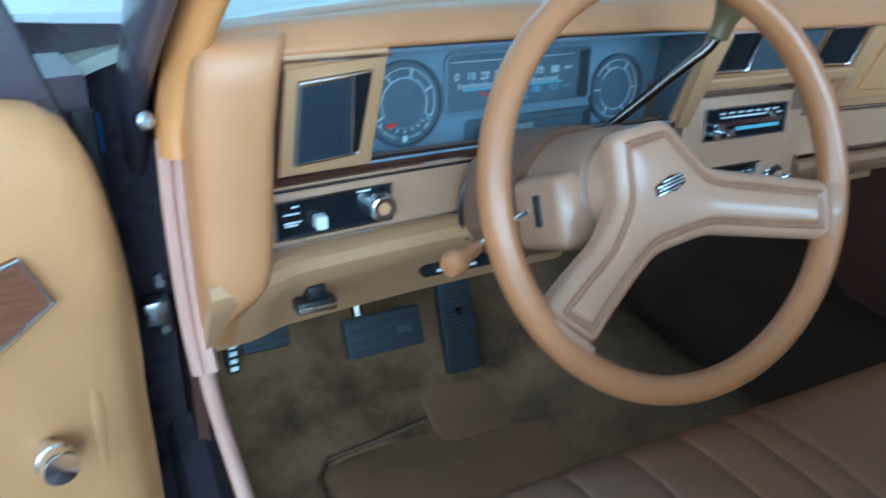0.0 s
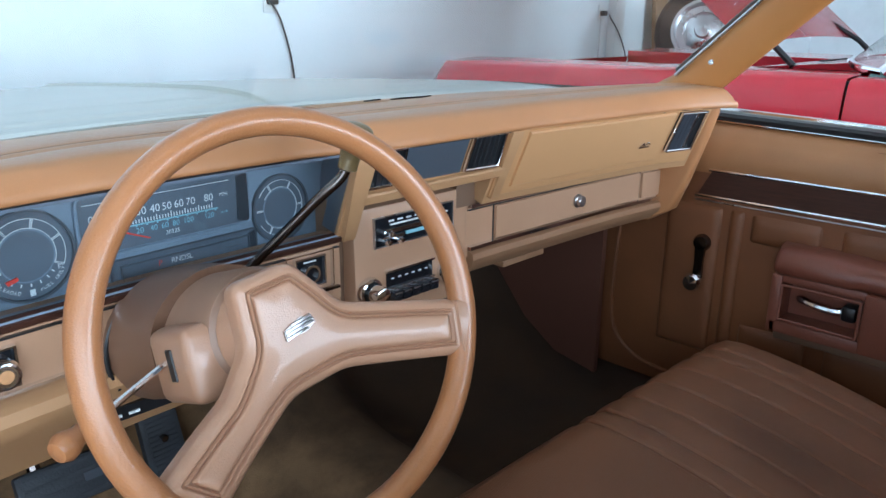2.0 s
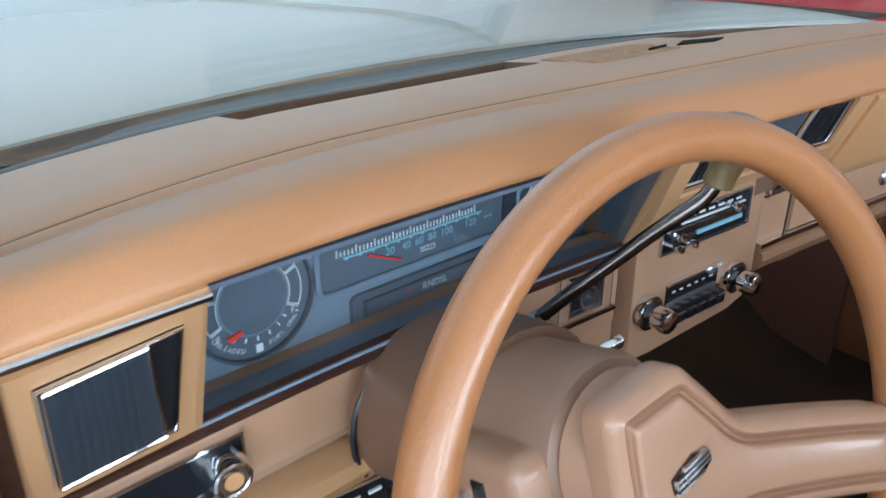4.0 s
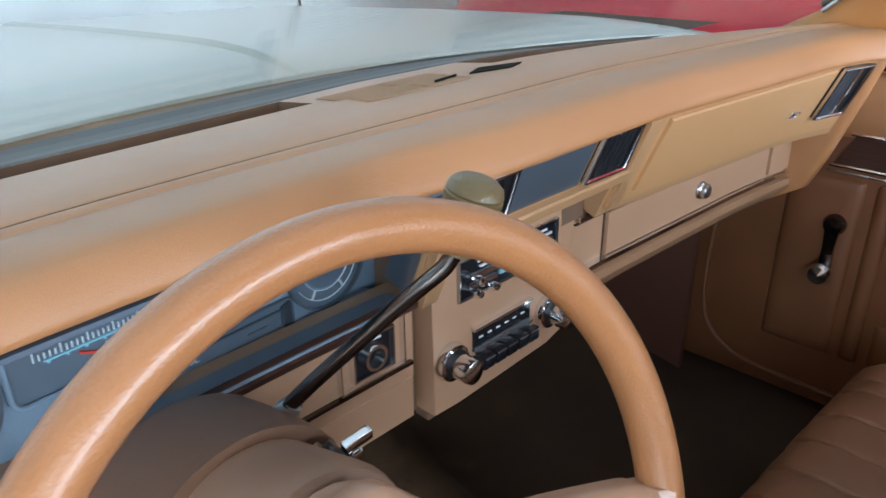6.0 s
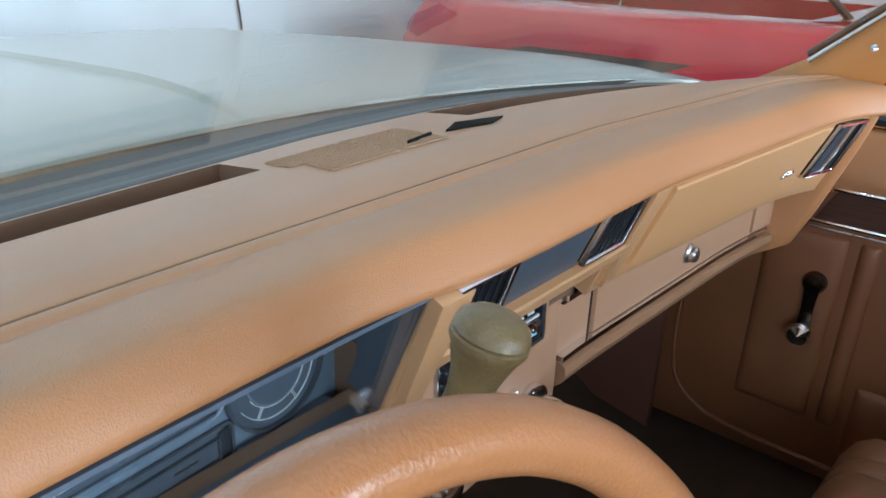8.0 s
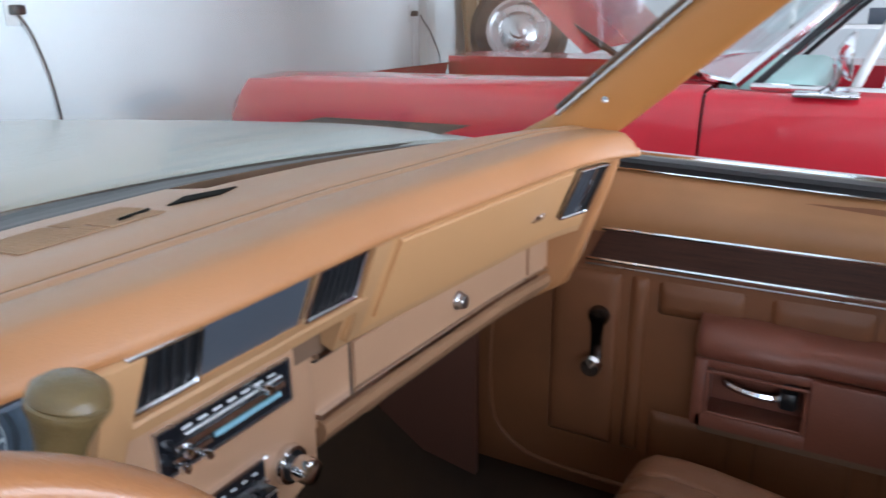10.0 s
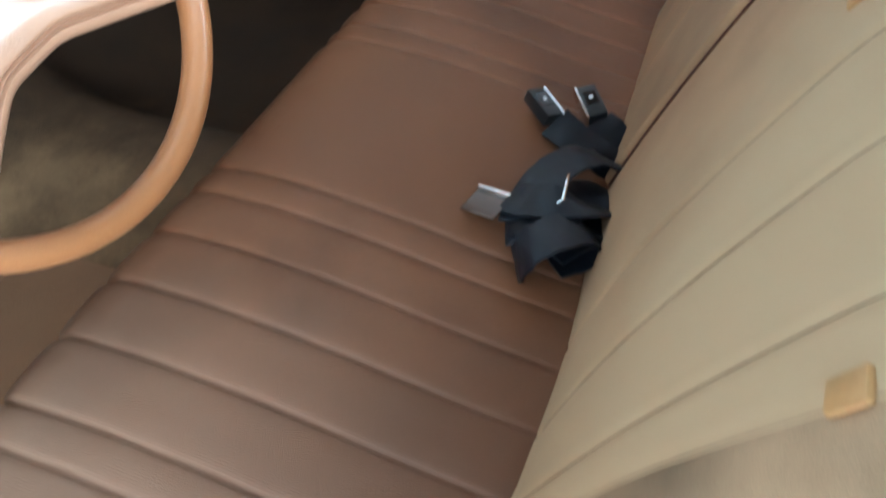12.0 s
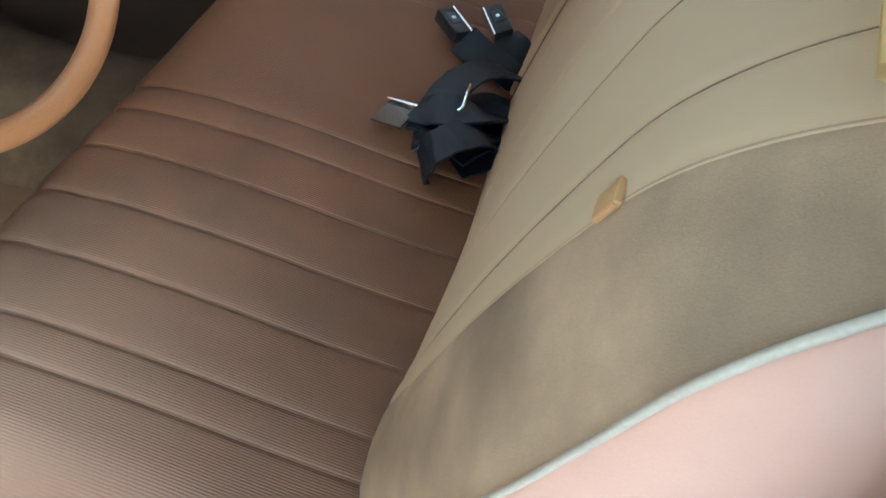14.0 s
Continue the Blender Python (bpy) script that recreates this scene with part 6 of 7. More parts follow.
def hood_z(x, y):
    c = 0.0075 * math.exp(-max(0.0, x - 0.048) / 0.06) * min(1.0, max(0.0, (x - 0.040) / 0.008)) + 0.004 * math.exp(-((x - 0.045) / 0.16) ** 2)
    c *= min(1.0, max(0.0, (y - 0.29) / 0.10))
    e = 0.05 * max(0.0, (abs(x - 0.03) - 0.62) / 0.25) ** 2
    return 0.990 - 0.030 * (y - 0.2) - 0.016 * (y - 0.2) ** 2 + c - e - 0.020 * max(0.0, 1.0 - (y - 0.30) / 0.3) ** 2


bm = bmesh.new()
xs = sorted(set(span(-0.86, 0.92, 40) + [0.045 + o for o in (-0.03, -0.02, -0.010, -0.005, -0.001, 0.003, 0.012, 0.03, 0.05, 0.08)]))
rows = []
rows.append([(x, hood_rear(x) - 0.004, hood_z(x, 0.30) - 0.014) for x in xs])
for k in span(0, 1, 24):
    rows.append([(x, hood_rear(x) + (1.50 - 0.22 * (x - 0.03) ** 2 - hood_rear(x)) * k, hood_z(x, 0.30 + 1.2 * k)) for x in xs])
rows.append([(x, 1.52 - 0.22 * (x - 0.03) ** 2, hood_z(x, 1.5) - 0.02) for x in xs])
rows.append([(x, 1.53 - 0.22 * (x - 0.03) ** 2, 0.62) for x in xs])
sheet(bm, rows)
part("hood", bm, PAINT, car, "pale champagne hood with a centre crease", 30)
for s in (-1, 1):
    cx = 0.03 + s * 0.89
    bm = bmesh.new()
    rows = []
    for y in span(0.16, 1.34, 6):
        z = hood_z(cx, y)
        rows.append([(cx, y, z), (cx + s * 0.03, y, z - 0.012), (cx + s * 0.05, y, z - 0.06), (cx + s * 0.055, y, 0.55), (cx + s * 0.03, y, 0.30)])
    sheet(bm, rows)
    part("fender", bm, PAINT, car)
# cowl, with the dark gasket at the foot of the windscreen
bm = bmesh.new()
rows = []
for x in span(-0.74, 0.76, 30):
    a, zc, h = pad_rear(x), 0.9865 + crown(x), hood_rear(x)
    rows.append([(x, a - 0.004, zc - 0.006), (x, a + 0.003, zc), (x, a + 0.018, zc - 0.001), (x, a + 0.030, zc - 0.005), (x, a + 0.045, zc - 0.010), (x, a + 0.5 * (h - a), zc - 0.014), (x, h - 0.004, hood_z(x, 0.3) - 0.006), (x, h + 0.03, 0.955)])
sheet(bm, rows)
part("cowl", bm, GASKET, car, "dusty black windscreen gasket and cowl", 50)
# windscreen
bm = bmesh.new()
rows = []
for k in span(0, 1, 6):
    rows.append([(x * (1 - 0.10 * k), (pad_rear(x) + 0.012) * (1 - k) - (0.45 + 0.18 * x * x) * k, (0.988 + crown(x)) * (1 - k) + 1.41 * k) for x in span(-0.735, 0.735, 20)])
sheet(bm, rows)
sheet(bm, [[(x, y + 0.003, z + 0.004) for x, y, z in r] for r in rows])
ws = part("windscreen", bm, GLASS, car, "clear windscreen glass", 60)
ws.visible_shadow = False
# roof, posts and rear shell
bm = bmesh.new()
rings = []
for y, h in ((-0.47, 1.405), (-0.60, 1.43), (-1.0, 1.45), (-1.6, 1.44), (-1.9, 1.41)):
    rings.append([(-0.64, y, h - 0.03), (-0.4, y, h), (0, y, h + 0.01), (0.4, y, h), (0.64, y, h - 0.03), (0.66, y, h - 0.01), (0.4, y, h + 0.03), (0, y, h + 0.04), (-0.4, y, h + 0.03), (-0.66, y, h - 0.01)])
lofted(bm, rings)
part("headliner", bm, HEAD, car, "tan cloth headliner", 40)
bm = bmesh.new()
rings = []
for y, h in ((-0.45, 1.412), (-0.60, 1.436), (-1.0, 1.456), (-1.6, 1.446), (-1.95, 1.412)):
    rings.append([(x, y, h + 0.038 - 0.06 * x * x - (0.02 if abs(x) > 0.65 else 0)) for x in (-0.68, -0.62, -0.4, 0, 0.4, 0.62, 0.68)] + [(x, y, h + 0.042 - 0.06 * x * x) for x in (0.62, 0, -0.62)])
lofted(bm, rings)
part("roof", bm, PAINT, car, "champagne painted roof panel", 40)


def bar(name, pts, w, d, material, parent, label=""):
    """A rounded post along points, w across and d deep."""
    b = bmesh.new()
    path = [Vector(p) for p in pts]
    rows = []
    for i, p in enumerate(path):
        t = (path[min(i + 1, len(path) - 1)] - path[max(i - 1, 0)]).normalized()
        sx = Vector((1, 0, 0))
        sy = t.cross(sx).normalized()
        rows.append([p + sx * (d * math.cos(a)) + sy * (w * math.sin(a)) for a in (2 * math.pi * j / 14 for j in range(14))])
    lofted(b, rows)
    return part(name, b, material, parent, label, 60)


for s in (-1, 1):
    x0 = 0.735 if s > 0 else -0.714
    base = Vector((x0, -0.045, 0.985))
    tip = Vector((x0 - s * 0.10, -0.53, 1.39))
    pl = bar("windscreen_post", [base + Vector(o) for o in (((0, 0.20, -0.115), (0, 0.10, -0.055), (0, 0, 0)) if s > 0 else ((-0.015, 0.042, -0.114), (-0.013, 0.044, -0.085), (-0.006, 0.036, -0.050), (0, 0.008, -0.010)))] + [base.lerp(tip, 0.5), tip], 0.042 if s > 0 else 0.034, 0.014, POST, car, "orange-tan windscreen post trim")
    if s < 0:
        o = Vector((-0.030, 0.022, 0.004))
        bar("post_outer", [p + o for p in (base + Vector((0, 0.24, -0.16)), base + Vector((0, 0.14, -0.07)), base, base.lerp(tip, 0.5), tip)], 0.040, 0.013, DARKTRIM, car, "dark painted outer windscreen post")
    b = bmesh.new()
    q = Vector((s * 0.006, 0.030, 0.036))
    tube(b, [base + q, base.lerp(tip, 0.5) + q, tip + q], 0.006, 8)
    part("post_seal", b, BLACK, pl)
    b = bmesh.new()
    q = Vector((-s * 0.012, 0.024, 0.029))
    tube(b, [base + q, base.lerp(tip, 0.5) + q, tip + q], 0.0035, 8)
    part("post_bead", b, DULLCH, pl)
    if s > 0:
        b = bmesh.new()
        turned(b, [(0.0050, 0), (0.0050, 0.0015), (0.003, 0.0026), (0, 0.0026)], Matrix.Translation((0.697, -0.104, 1.043)) @ pose(0, 0, 0, 10, -75, 0), 14)
        part("trim_screw", b, DULLCH, pl)
    # centre post out of view, added to hold back light from the left rear
    b = bmesh.new()
    y1 = -1.03 if s < 0 else -1.06
    lofted(b, [[(s * q, y1 - 0.012 * (z > 1), z), (s * q, y1 - 0.10, z), (s * (q + 0.05), y1 - 0.10, z), (s * (q + 0.05), y1 - 0.012 * (z > 1), z)] for q, z in ((0.655, 0.93), (0.645, 1.10), (0.615, 1.41))])
    part("centre_post", b, JAMB, car, "dark centre door post added out of view")
    b = bmesh.new()
    box(b, min(s * 0.60, s * 0.66), max(s * 0.60, s * 0.66), -2.05, -1.55, 0.9, 1.42)
    part("rear_post", b, HEAD, car)
    b = bmesh.new()
    box(b, min(s * 0.70, s * 0.90), max(s * 0.70, s * 0.90), -2.9, -1.14, 0.30, 0.95, 0.03)
    part("rear_quarter", b, PAINT, car)
bm = bmesh.new()
box(bm, -0.70, 0.70, -2.6, -1.6, 0.86, 0.93, 0.02)
part("parcel_shelf", bm, HEAD, car)
bm = bmesh.new()
box(bm, -0.72, 0.72, -1.70, -1.52, 0.30, 0.90, 0.05)
part("rear_seat_back", bm, BACK, car)
bm = bmesh.new()
box(bm, -0.86, 0.86, -2.95, -1.7, 0.55, 0.90, 0.04)
part("trunk", bm, PAINT, car)
# floor pan, toe board and tunnel
bm = bmesh.new()
rows = []
for y, z in ((-1.5, 0.285), (-0.6, 0.285), (-0.1, 0.285), (0.14, 0.285), (0.26, 0.305), (0.36, 0.37), (0.47, 0.50), (0.53, 0.62), (0.55, 0.80), (0.55, 0.96), (0.20, 0.965)):
    row = []
    for x in span(-0.715, 0.86, 46):
        hump = 0.115 * math.exp(-((x - 0.02) / 0.13) ** 4) * (1.0 if z < 0.5 else 0.6)
        wob = 0.006 * noise.noise((x * 6, y * 6, 0.5))
        row.append((x, y - 0.5 * hump * (z > 0.4), z + hump * (z <= 0.5) + wob * (z < 0.9)))
    rows.append(row)
sheet(bm, rows)
fc = part("floor_carpet", bm, CARPET, car, "worn stained brown carpet, driver side dusty and painted as lit", 60)
# sides of the footwells
for x in (-0.708, 0.770):
    bm = bmesh.new()
    box(bm, x - 0.008, x + 0.008, 0.14 if x > 0 else 0.20, 0.56, 0.28, 0.90)
    part("kick_panel", bm, KICK, car, "moulded kick panel")
bm = bmesh.new()
rings = []
for y, z0 in ((0.24, 0.44), (0.12, 0.37), (-0.05, 0.335), (-1.2, 0.33)):
    rings.append([(-0.752, y, 0.26), (-0.752, y, z0 - 0.02), (-0.742, y, z0), (-0.708, y, z0 + 0.004), (-0.69, y, z0 - 0.012), (-0.684, y, 0.26)])
lofted(bm, rings)
part("door_sill", bm, DARKTRIM, car, "dark plum-brown door sill", 40)
bm = bmesh.new()
rings = []
for p in smooth_path([(-0.729, -0.002, 0.885), (-0.730, 0.006, 0.82), (-0.729, 0.010, 0.74), (-0.727, 0.006, 0.68), (-0.724, -0.002, 0.640)], 5):
    rings.append([p + Vector(o) for o in ((-0.014, 0.008, 0), (-0.0135, -0.001, 0), (-0.011, -0.004, 0), (-0.004, -0.004, 0), (-0.001, -0.0005, 0), (0.002, -0.004, 0), (0.010, -0.005, 0), (0.0135, -0.001, 0), (0.014, 0.008, 0))])
lofted(bm, rings)
part("opening_trim", bm, PINKTRIM, car, "rose-tan ribbed edge trim of the door opening", 40)
bm = bmesh.new()
tube(bm, smooth_path([(-0.722, 0.020, 0.660), (-0.719, 0.022, 0.61), (-0.712, 0.014, 0.555), (-0.704, -0.010, 0.500), (-0.697, -0.060, 0.445), (-0.688, -0.150, 0.395), (-0.680, -0.30, 0.362), (-0.675, -1.1, 0.350)], 6), 0.009, 10)
part("opening_trim", bm, PINKTRIM, car, "rose-tan edge trim along the door sill")
# hinge pillar
bm = bmesh.new()
lofted(bm, [[(-0.722, y0, z), (-0.80, y0 + 0.03, z), (-0.90, y0 + 0.10, z), (-0.90, y0 + 0.16, z), (-0.722, y0 + 0.16, z)] for z, y0 in ((0.28, 0.16), (0.40, 0.235), (0.60, 0.24), (0.90, 0.20), (0.97, 0.17))])
part("hinge_pillar", bm, DARKTRIM, car, "dark plum-brown hinge pillar", 40)
bm = bmesh.new()
for z in (0.585, 0.615, 0.65):
    turned(bm, [(0.011, 0), (0.011, 0.006), (0.006, 0.010), (0, 0.010)], Matrix.Translation((-0.735, 0.232, z)) @ pose(0, 0, 0, 90, 0, 0), 8)
box(bm, -0.760, -0.728, 0.205, 0.236, 0.60, 0.632, 0.004)
hg = part("door_hinge", bm, DULLCH, car, "bare metal door hinge with bolts")
bm = bmesh.new()
turned(bm, [(0.008, 0), (0.0075, 0.006), (0.004, 0.009), (0, 0.009)], Matrix.Translation((-0.750, -0.008, 0.905)) @ pose(0, 0, 0, 90, 0, 0), 12)
part("trim_bolt", bm, DULLCH, car)
bm = bmesh.new()
box(bm, -0.80, -0.775, 0.185, 0.215, 0.83, 0.875, 0.004)
part("jamb_sticker", bm, BLUEJ, car)

# ---- pedals and mat ----
def pedal(name, label, x0, x1, y, z0, z1, lean, ribs, vertical=False):
    e = thing(name, label, "pedal", ((x0 + x1) / 2, y, z0))
    m = Matrix.Translation(((x0 + x1) / 2, y, (z0 + z1) / 2)) @ pose(0, 0, 0, lean, 0, 0)
    w, h = (x1 - x0) / 2, (z1 - z0) / 2
    b = bmesh.new()
    box(b, -w, w, -0.010, 0.010, -h, h, 0.005, 2, m)
    pad_ = part("pedal_pad", b, RUBBER, e, "ribbed black rubber pad")
    for i in range(ribs):
        b = bmesh.new()
        if vertical:
            zz = -h + 2 * h * (i + 0.5) / ribs
            box(b, -w * 0.72, w * 0.72, -0.0125, -0.009, zz - h * 0.35 / ribs, zz + h * 0.35 / ribs, 0, 1, m)
        else:
            zz = -h + 2 * h * (i + 0.5) / ribs
            box(b, -w * 0.88, w * 0.88, -0.0125, -0.009, zz - h * 0.3 / ribs, zz + h * 0.3 / ribs, 0, 1, m)
        part("tread", b, RUBBER, pad_)
    return e, m


e, m = pedal("brake_pedal", "wide black rubber brake pedal", -0.478, -0.348, 0.265, 0.452, 0.516, -28, 4)
bm = bmesh.new()
tube(bm, [(-0.447, 0.28, 0.50), (-0.447, 0.32, 0.58), (-0.447, 0.34, 0.74)], 0.009, 8)
part("pedal_arm", bm, DARKST, e)
bm = bmesh.new()
box(bm, 0.02, 0.045, -0.0135, -0.0123, -0.008, 0.004, 0, 1, m)
part("pedal_mark", bm, GREYP, e)
e, m = pedal("accelerator_pedal", "long ribbed black accelerator pedal", -0.272, -0.204, 0.345, 0.335, 0.545, -20, 26, True)
bm = bmesh.new()
tube(bm, [(-0.238, 0.33, 0.45), (-0.238, 0.42, 0.46), (-0.238, 0.50, 0.52)], 0.006, 6)
part("pedal_arm", bm, DARKST, e)
e, m = pedal("parking_brake_pedal", "small black parking brake pedal", -0.628, -0.556, 0.305, 0.478, 0.528, -30, 3)
bm = bmesh.new()
tube(bm, [(-0.60, 0.31, 0.51), (-0.61, 0.36, 0.60), (-0.61, 0.38, 0.74)], 0.008, 6)
part("pedal_arm", bm, BLACK, e)
hr = thing("hood_release", "black hood release lever under the dash", "lever", (-0.68, 0.14, 0.57))
bm = bmesh.new()
box(bm, -0.700, -0.664, 0.13, 0.20, 0.592, 0.612, 0.004)
box(bm, -0.681, -0.664, 0.125, 0.15, 0.553, 0.606, 0.004)
hb = part("lever", bm, BLACK, hr)
for i in range(4):
    bm = bmesh.new()
    box(bm, -0.677, -0.668, 0.1235, 0.1255, 0.559 + i * 0.0105, 0.5645 + i * 0.0105)
    part("lever_mark", bm, WHITE, hb)
fm = thing("floor_mat", "tan carpet floor mat with a heel pad", "floor mat", (-0.36, 0.05, 0.288))
bm = bmesh.new()


def M(x, y, d):
    return Vector((x, y, 0.292 + 0.006 * math.sin(7 * x) + d + 0.6 * max(0, y - 0.22) ** 1.2))


outline = [Vector(p) for p in ((-0.56, -0.30), (-0.12, -0.30), (-0.115, 0.30), (-0.21, 0.335), (-0.31, 0.335), (-0.345, 0.25), (-0.53, 0.225), (-0.56, 0.19))]
puffed(bm, outline_path(outline), M, lambda d: 0.008 * (1 - math.exp(-d / 0.004)), 0.02, -0.004)
mt = part("mat", bm, MATV, fm, "", 60)
bm = bmesh.new()
tube(bm, [M(x, y, 0.009) for x, y in ((-0.56, -0.28), (-0.56, 0.18), (-0.53, 0.223), (-0.345, 0.248))], 0.004, 6)
part("mat_binding", bm, TAND, mt)
bm = bmesh.new()
puffed(bm, [Vector(p) for p in rounded_rect(-0.335, -0.20, 0.19, 0.325, 0.02, 3)], M, lambda d: 0.009 + 0.006 * (1 - math.exp(-d / 0.005)), 0.02, 0.002)
part("heel_pad", bm, MATV, mt, "worn rose-tan heel pad", 60)


# ---- red car beside ----
rc = thing("red_car", "bright red classic car parked alongside with its hood up", "car", (2.5, 0.2, 0.0))
RX = 1.70
bm = bmesh.new()
rows = []
for y, zt, dx in ((1.74, 0.78, 0.10), (1.69, 0.86, 0.05), (1.58, 0.94, 0.01), (1.40, 0.945, 0.0), (0.8, 0.950, 0.0), (0.3, 0.957, 0.0), (-0.052, 0.960, 0.0)):
    rows.append([(RX + 0.10 + dx, y, 0.30), (RX + 0.02 + dx, y, 0.42), (RX - 0.02 + dx, y, 0.60), (RX - 0.015 + dx, y, 0.80), (RX - 0.005 + dx, y, zt - 0.05), (RX + 0.004 + dx, y, zt - 0.012), (RX + 0.018 + dx, y, zt), (RX + 0.22, y, zt + 0.012), (RX + 0.34, y, zt + 0.004), (RX + 0.36, y, 0.5)])
sheet(bm, rows)
part("front_fender", bm, REDP, rc, "glossy red front fender", 40)
bm = bmesh.new()
rows = []
for y in (-0.060, -0.4, -0.9, -1.6):
    rows.append([(RX + 0.02, y, 0.35), (RX - 0.02, y, 0.60), (RX - 0.015, y, 0.80), (RX - 0.005, y, 0.905), (RX + 0.004, y, 0.942), (RX + 0.020, y, 0.957), (RX + 0.10, y, 0.962), (RX + 0.12, y, 0.90)])
sheet(bm, rows)
door = part("door", bm, REDP, rc, "glossy red door", 40)
bm = bmesh.new()
sheet(bm, [[(RX + 0.02, y, 0.35), (RX - 0.02, y, 0.60), (RX - 0.012, y, 0.80), (RX, y, 0.905), (RX + 0.005, y, 0.95)] for y in (-1.61, -3.2)])
part("rear_quarter", bm, REDP, rc, "", 40)
bm = bmesh.new()
box(bm, RX + 0.01, RX + 0.10, -0.0595, -0.0525, 0.35, 0.952)
part("door_gap", bm, BLACK, rc)
# cowl
bm = bmesh.new()
sheet(bm, [[(x, 0.30, 0.968), (x, 0.12, 0.985), (x, 0.02 - 0.05 * (x - 2.55) ** 2, 0.995), (x, -0.15, 0.96)] for x in span(RX + 0.20, RX + 1.5, 10)])
part("cowl", bm, REDP, rc, "", 40)
for x in span(RX + 0.4, RX + 1.2, 10):
    bm = bmesh.new()
    box(bm, x, x + 0.05, 0.14, 0.16, 0.985, 0.99)
    part("cowl_slot", bm, BLACK, rc)
# engine bay: dark well with air cleaner
bm = bmesh.new()
box(bm, RX + 0.36, RX + 1.34, 0.32, 1.40, 0.50, 0.80)
part("engine_bay", bm, BLACK, rc)
bm = bmesh.new()
sheet(bm, [[(RX + 1.34, y, 0.5), (RX + 1.34, y, 0.955), (RX + 1.62, y, 0.965), (RX + 1.70, y, 0.90), (RX + 1.72, y, 0.4)] for y in (1.46, 0.4, -3.0)])
part("far_fender", bm, REDP, rc, "", 40)
# raised hood
bm = bmesh.new()
HB, HD = Vector((0, 0.34, 1.045)), Vector((0, 0.76, 0.65)).normalized()
HN = Vector((0, -HD.z, HD.y))
rows = []
for k in span(0, 1.15, 6):
    rows.append([HB + HD * k + HN * (0.02 * math.cos((x - 2.55) * 3)) + Vector((x, 0, 0)) for x in span(RX + 0.20, RX + 1.50, 8)])
sheet(bm, rows)
bmesh.ops.solidify(bm, geom=bm.faces[:], thickness=0.03)
part("hood", bm, REDP, rc, "raised red hood", 40)
for x in (RX + 0.34, RX + 1.30):
    bm = bmesh.new()
    tube(bm, [(x, 0.22, 0.97), (x, 0.30, 1.04), (x, 0.46, 1.13)], 0.012, 6)
    part("hood_hinge", bm, BLACK, rc)
# windscreen with bright frame
bm = bmesh.new()
WB = [(RX + 0.14, -0.11, 0.975), (RX + 0.20, -0.02, 0.985), (RX + 0.42, 0.06, 0.997), (RX + 0.85, 0.10, 1.003), (RX + 1.28, 0.06, 0.997), (RX + 1.50, -0.02, 0.985), (RX + 1.56, -0.11, 0.975)]
tube(bm, smooth_path(WB), 0.012, 8)
part("screen_moulding", bm, CHROME, rc, "bright windscreen moulding")
bm = bmesh.new()
base = smooth_path(WB, 3)
rows = [base, [p + Vector(((2.55 - p.x) * 0.10, -0.42, 0.40)) for p in base]]
sheet(bm, rows)
bmesh.ops.solidify(bm, geom=bm.faces[:], thickness=0.005)
g2 = part("windscreen", bm, GLASS, rc)
g2.visible_shadow = False
for x, s in ((RX + 0.14, 1), (RX + 1.56, -1)):
    bm = bmesh.new()
    tube(bm, [(x, -0.11, 0.972), (x + s * 0.05, -0.30, 1.16), (x + s * 0.11, -0.53, 1.38)], 0.020, 8)
    pst = part("windscreen_post", bm, CHROME, rc, "chrome windscreen post")
    bm = bmesh.new()
    tube(bm, [(x + s * 0.004, -0.165, 0.972), (x + s * 0.05, -0.345, 1.16), (x + s * 0.11, -0.575, 1.38)], 0.010, 8)
    part("post_seal", bm, BLACK, pst)
bm = bmesh.new()
box(bm, RX + 0.12, RX + 1.56, -2.2, -0.53, 1.385, 1.43, 0.03)
part("roof", bm, REDP, rc)
# vent window post, mirror
bm = bmesh.new()
tube(bm, [(RX + 0.10, -0.47, 0.965), (RX + 0.13, -0.50, 1.12), (RX + 0.19, -0.56, 1.38)], 0.009, 8)
tube(bm, [(RX + 0.08, -0.16, 0.972), (RX + 0.08, -0.50, 0.968)], 0.010, 8)
part("vent_window_frame", bm, CHROME, rc, "chrome vent window frame")
bm = bmesh.new()
tube(bm, smooth_path([(RX + 0.03, -0.33, 0.963), (RX - 0.01, -0.36, 0.99), (RX - 0.02, -0.37, 1.04)]), 0.010, 8)
box(bm, RX - 0.01, RX + 0.06, -0.42, -0.27, 0.955, 0.970, 0.006)
turned(bm, [(0.02, 0), (0.05, 0.02), (0.058, 0.03), (0.058, 0.036), (0, 0.036)], Matrix.Translation((RX - 0.02, -0.36, 1.06)) @ pose(0, 0, 0, 90, 0, 0), 20)
part("door_mirror", bm, CHROME, rc, "chrome door mirror")
# cabin
for x in (RX + 0.42, RX + 1.15):
    bm = bmesh.new()
    box(bm, x - 0.24, x + 0.24, -1.05, -0.82, 0.5, 1.06, 0.06, 3)
    part("seat_back", bm, WHITEV, rc, "white vinyl seat back")
bm = bmesh.new()
box(bm, RX + 0.15, RX + 1.5, -0.30, -0.05, 0.80, 0.985, 0.05, 3)
part("dash_top", bm, AQUA, rc, "pale aqua dash top")
bm = bmesh.new()
tube(bm, [(RX + 0.42 + 0.19 * math.cos(a), -0.40 - 0.06 * math.sin(a), 0.95 + 0.18 * math.sin(a)) for a in (2 * math.pi * i / 28 for i in range(29))], 0.012, 8)
part("steering_wheel", bm, WHITEV, rc, "white steering wheel rim")
bm = bmesh.new()
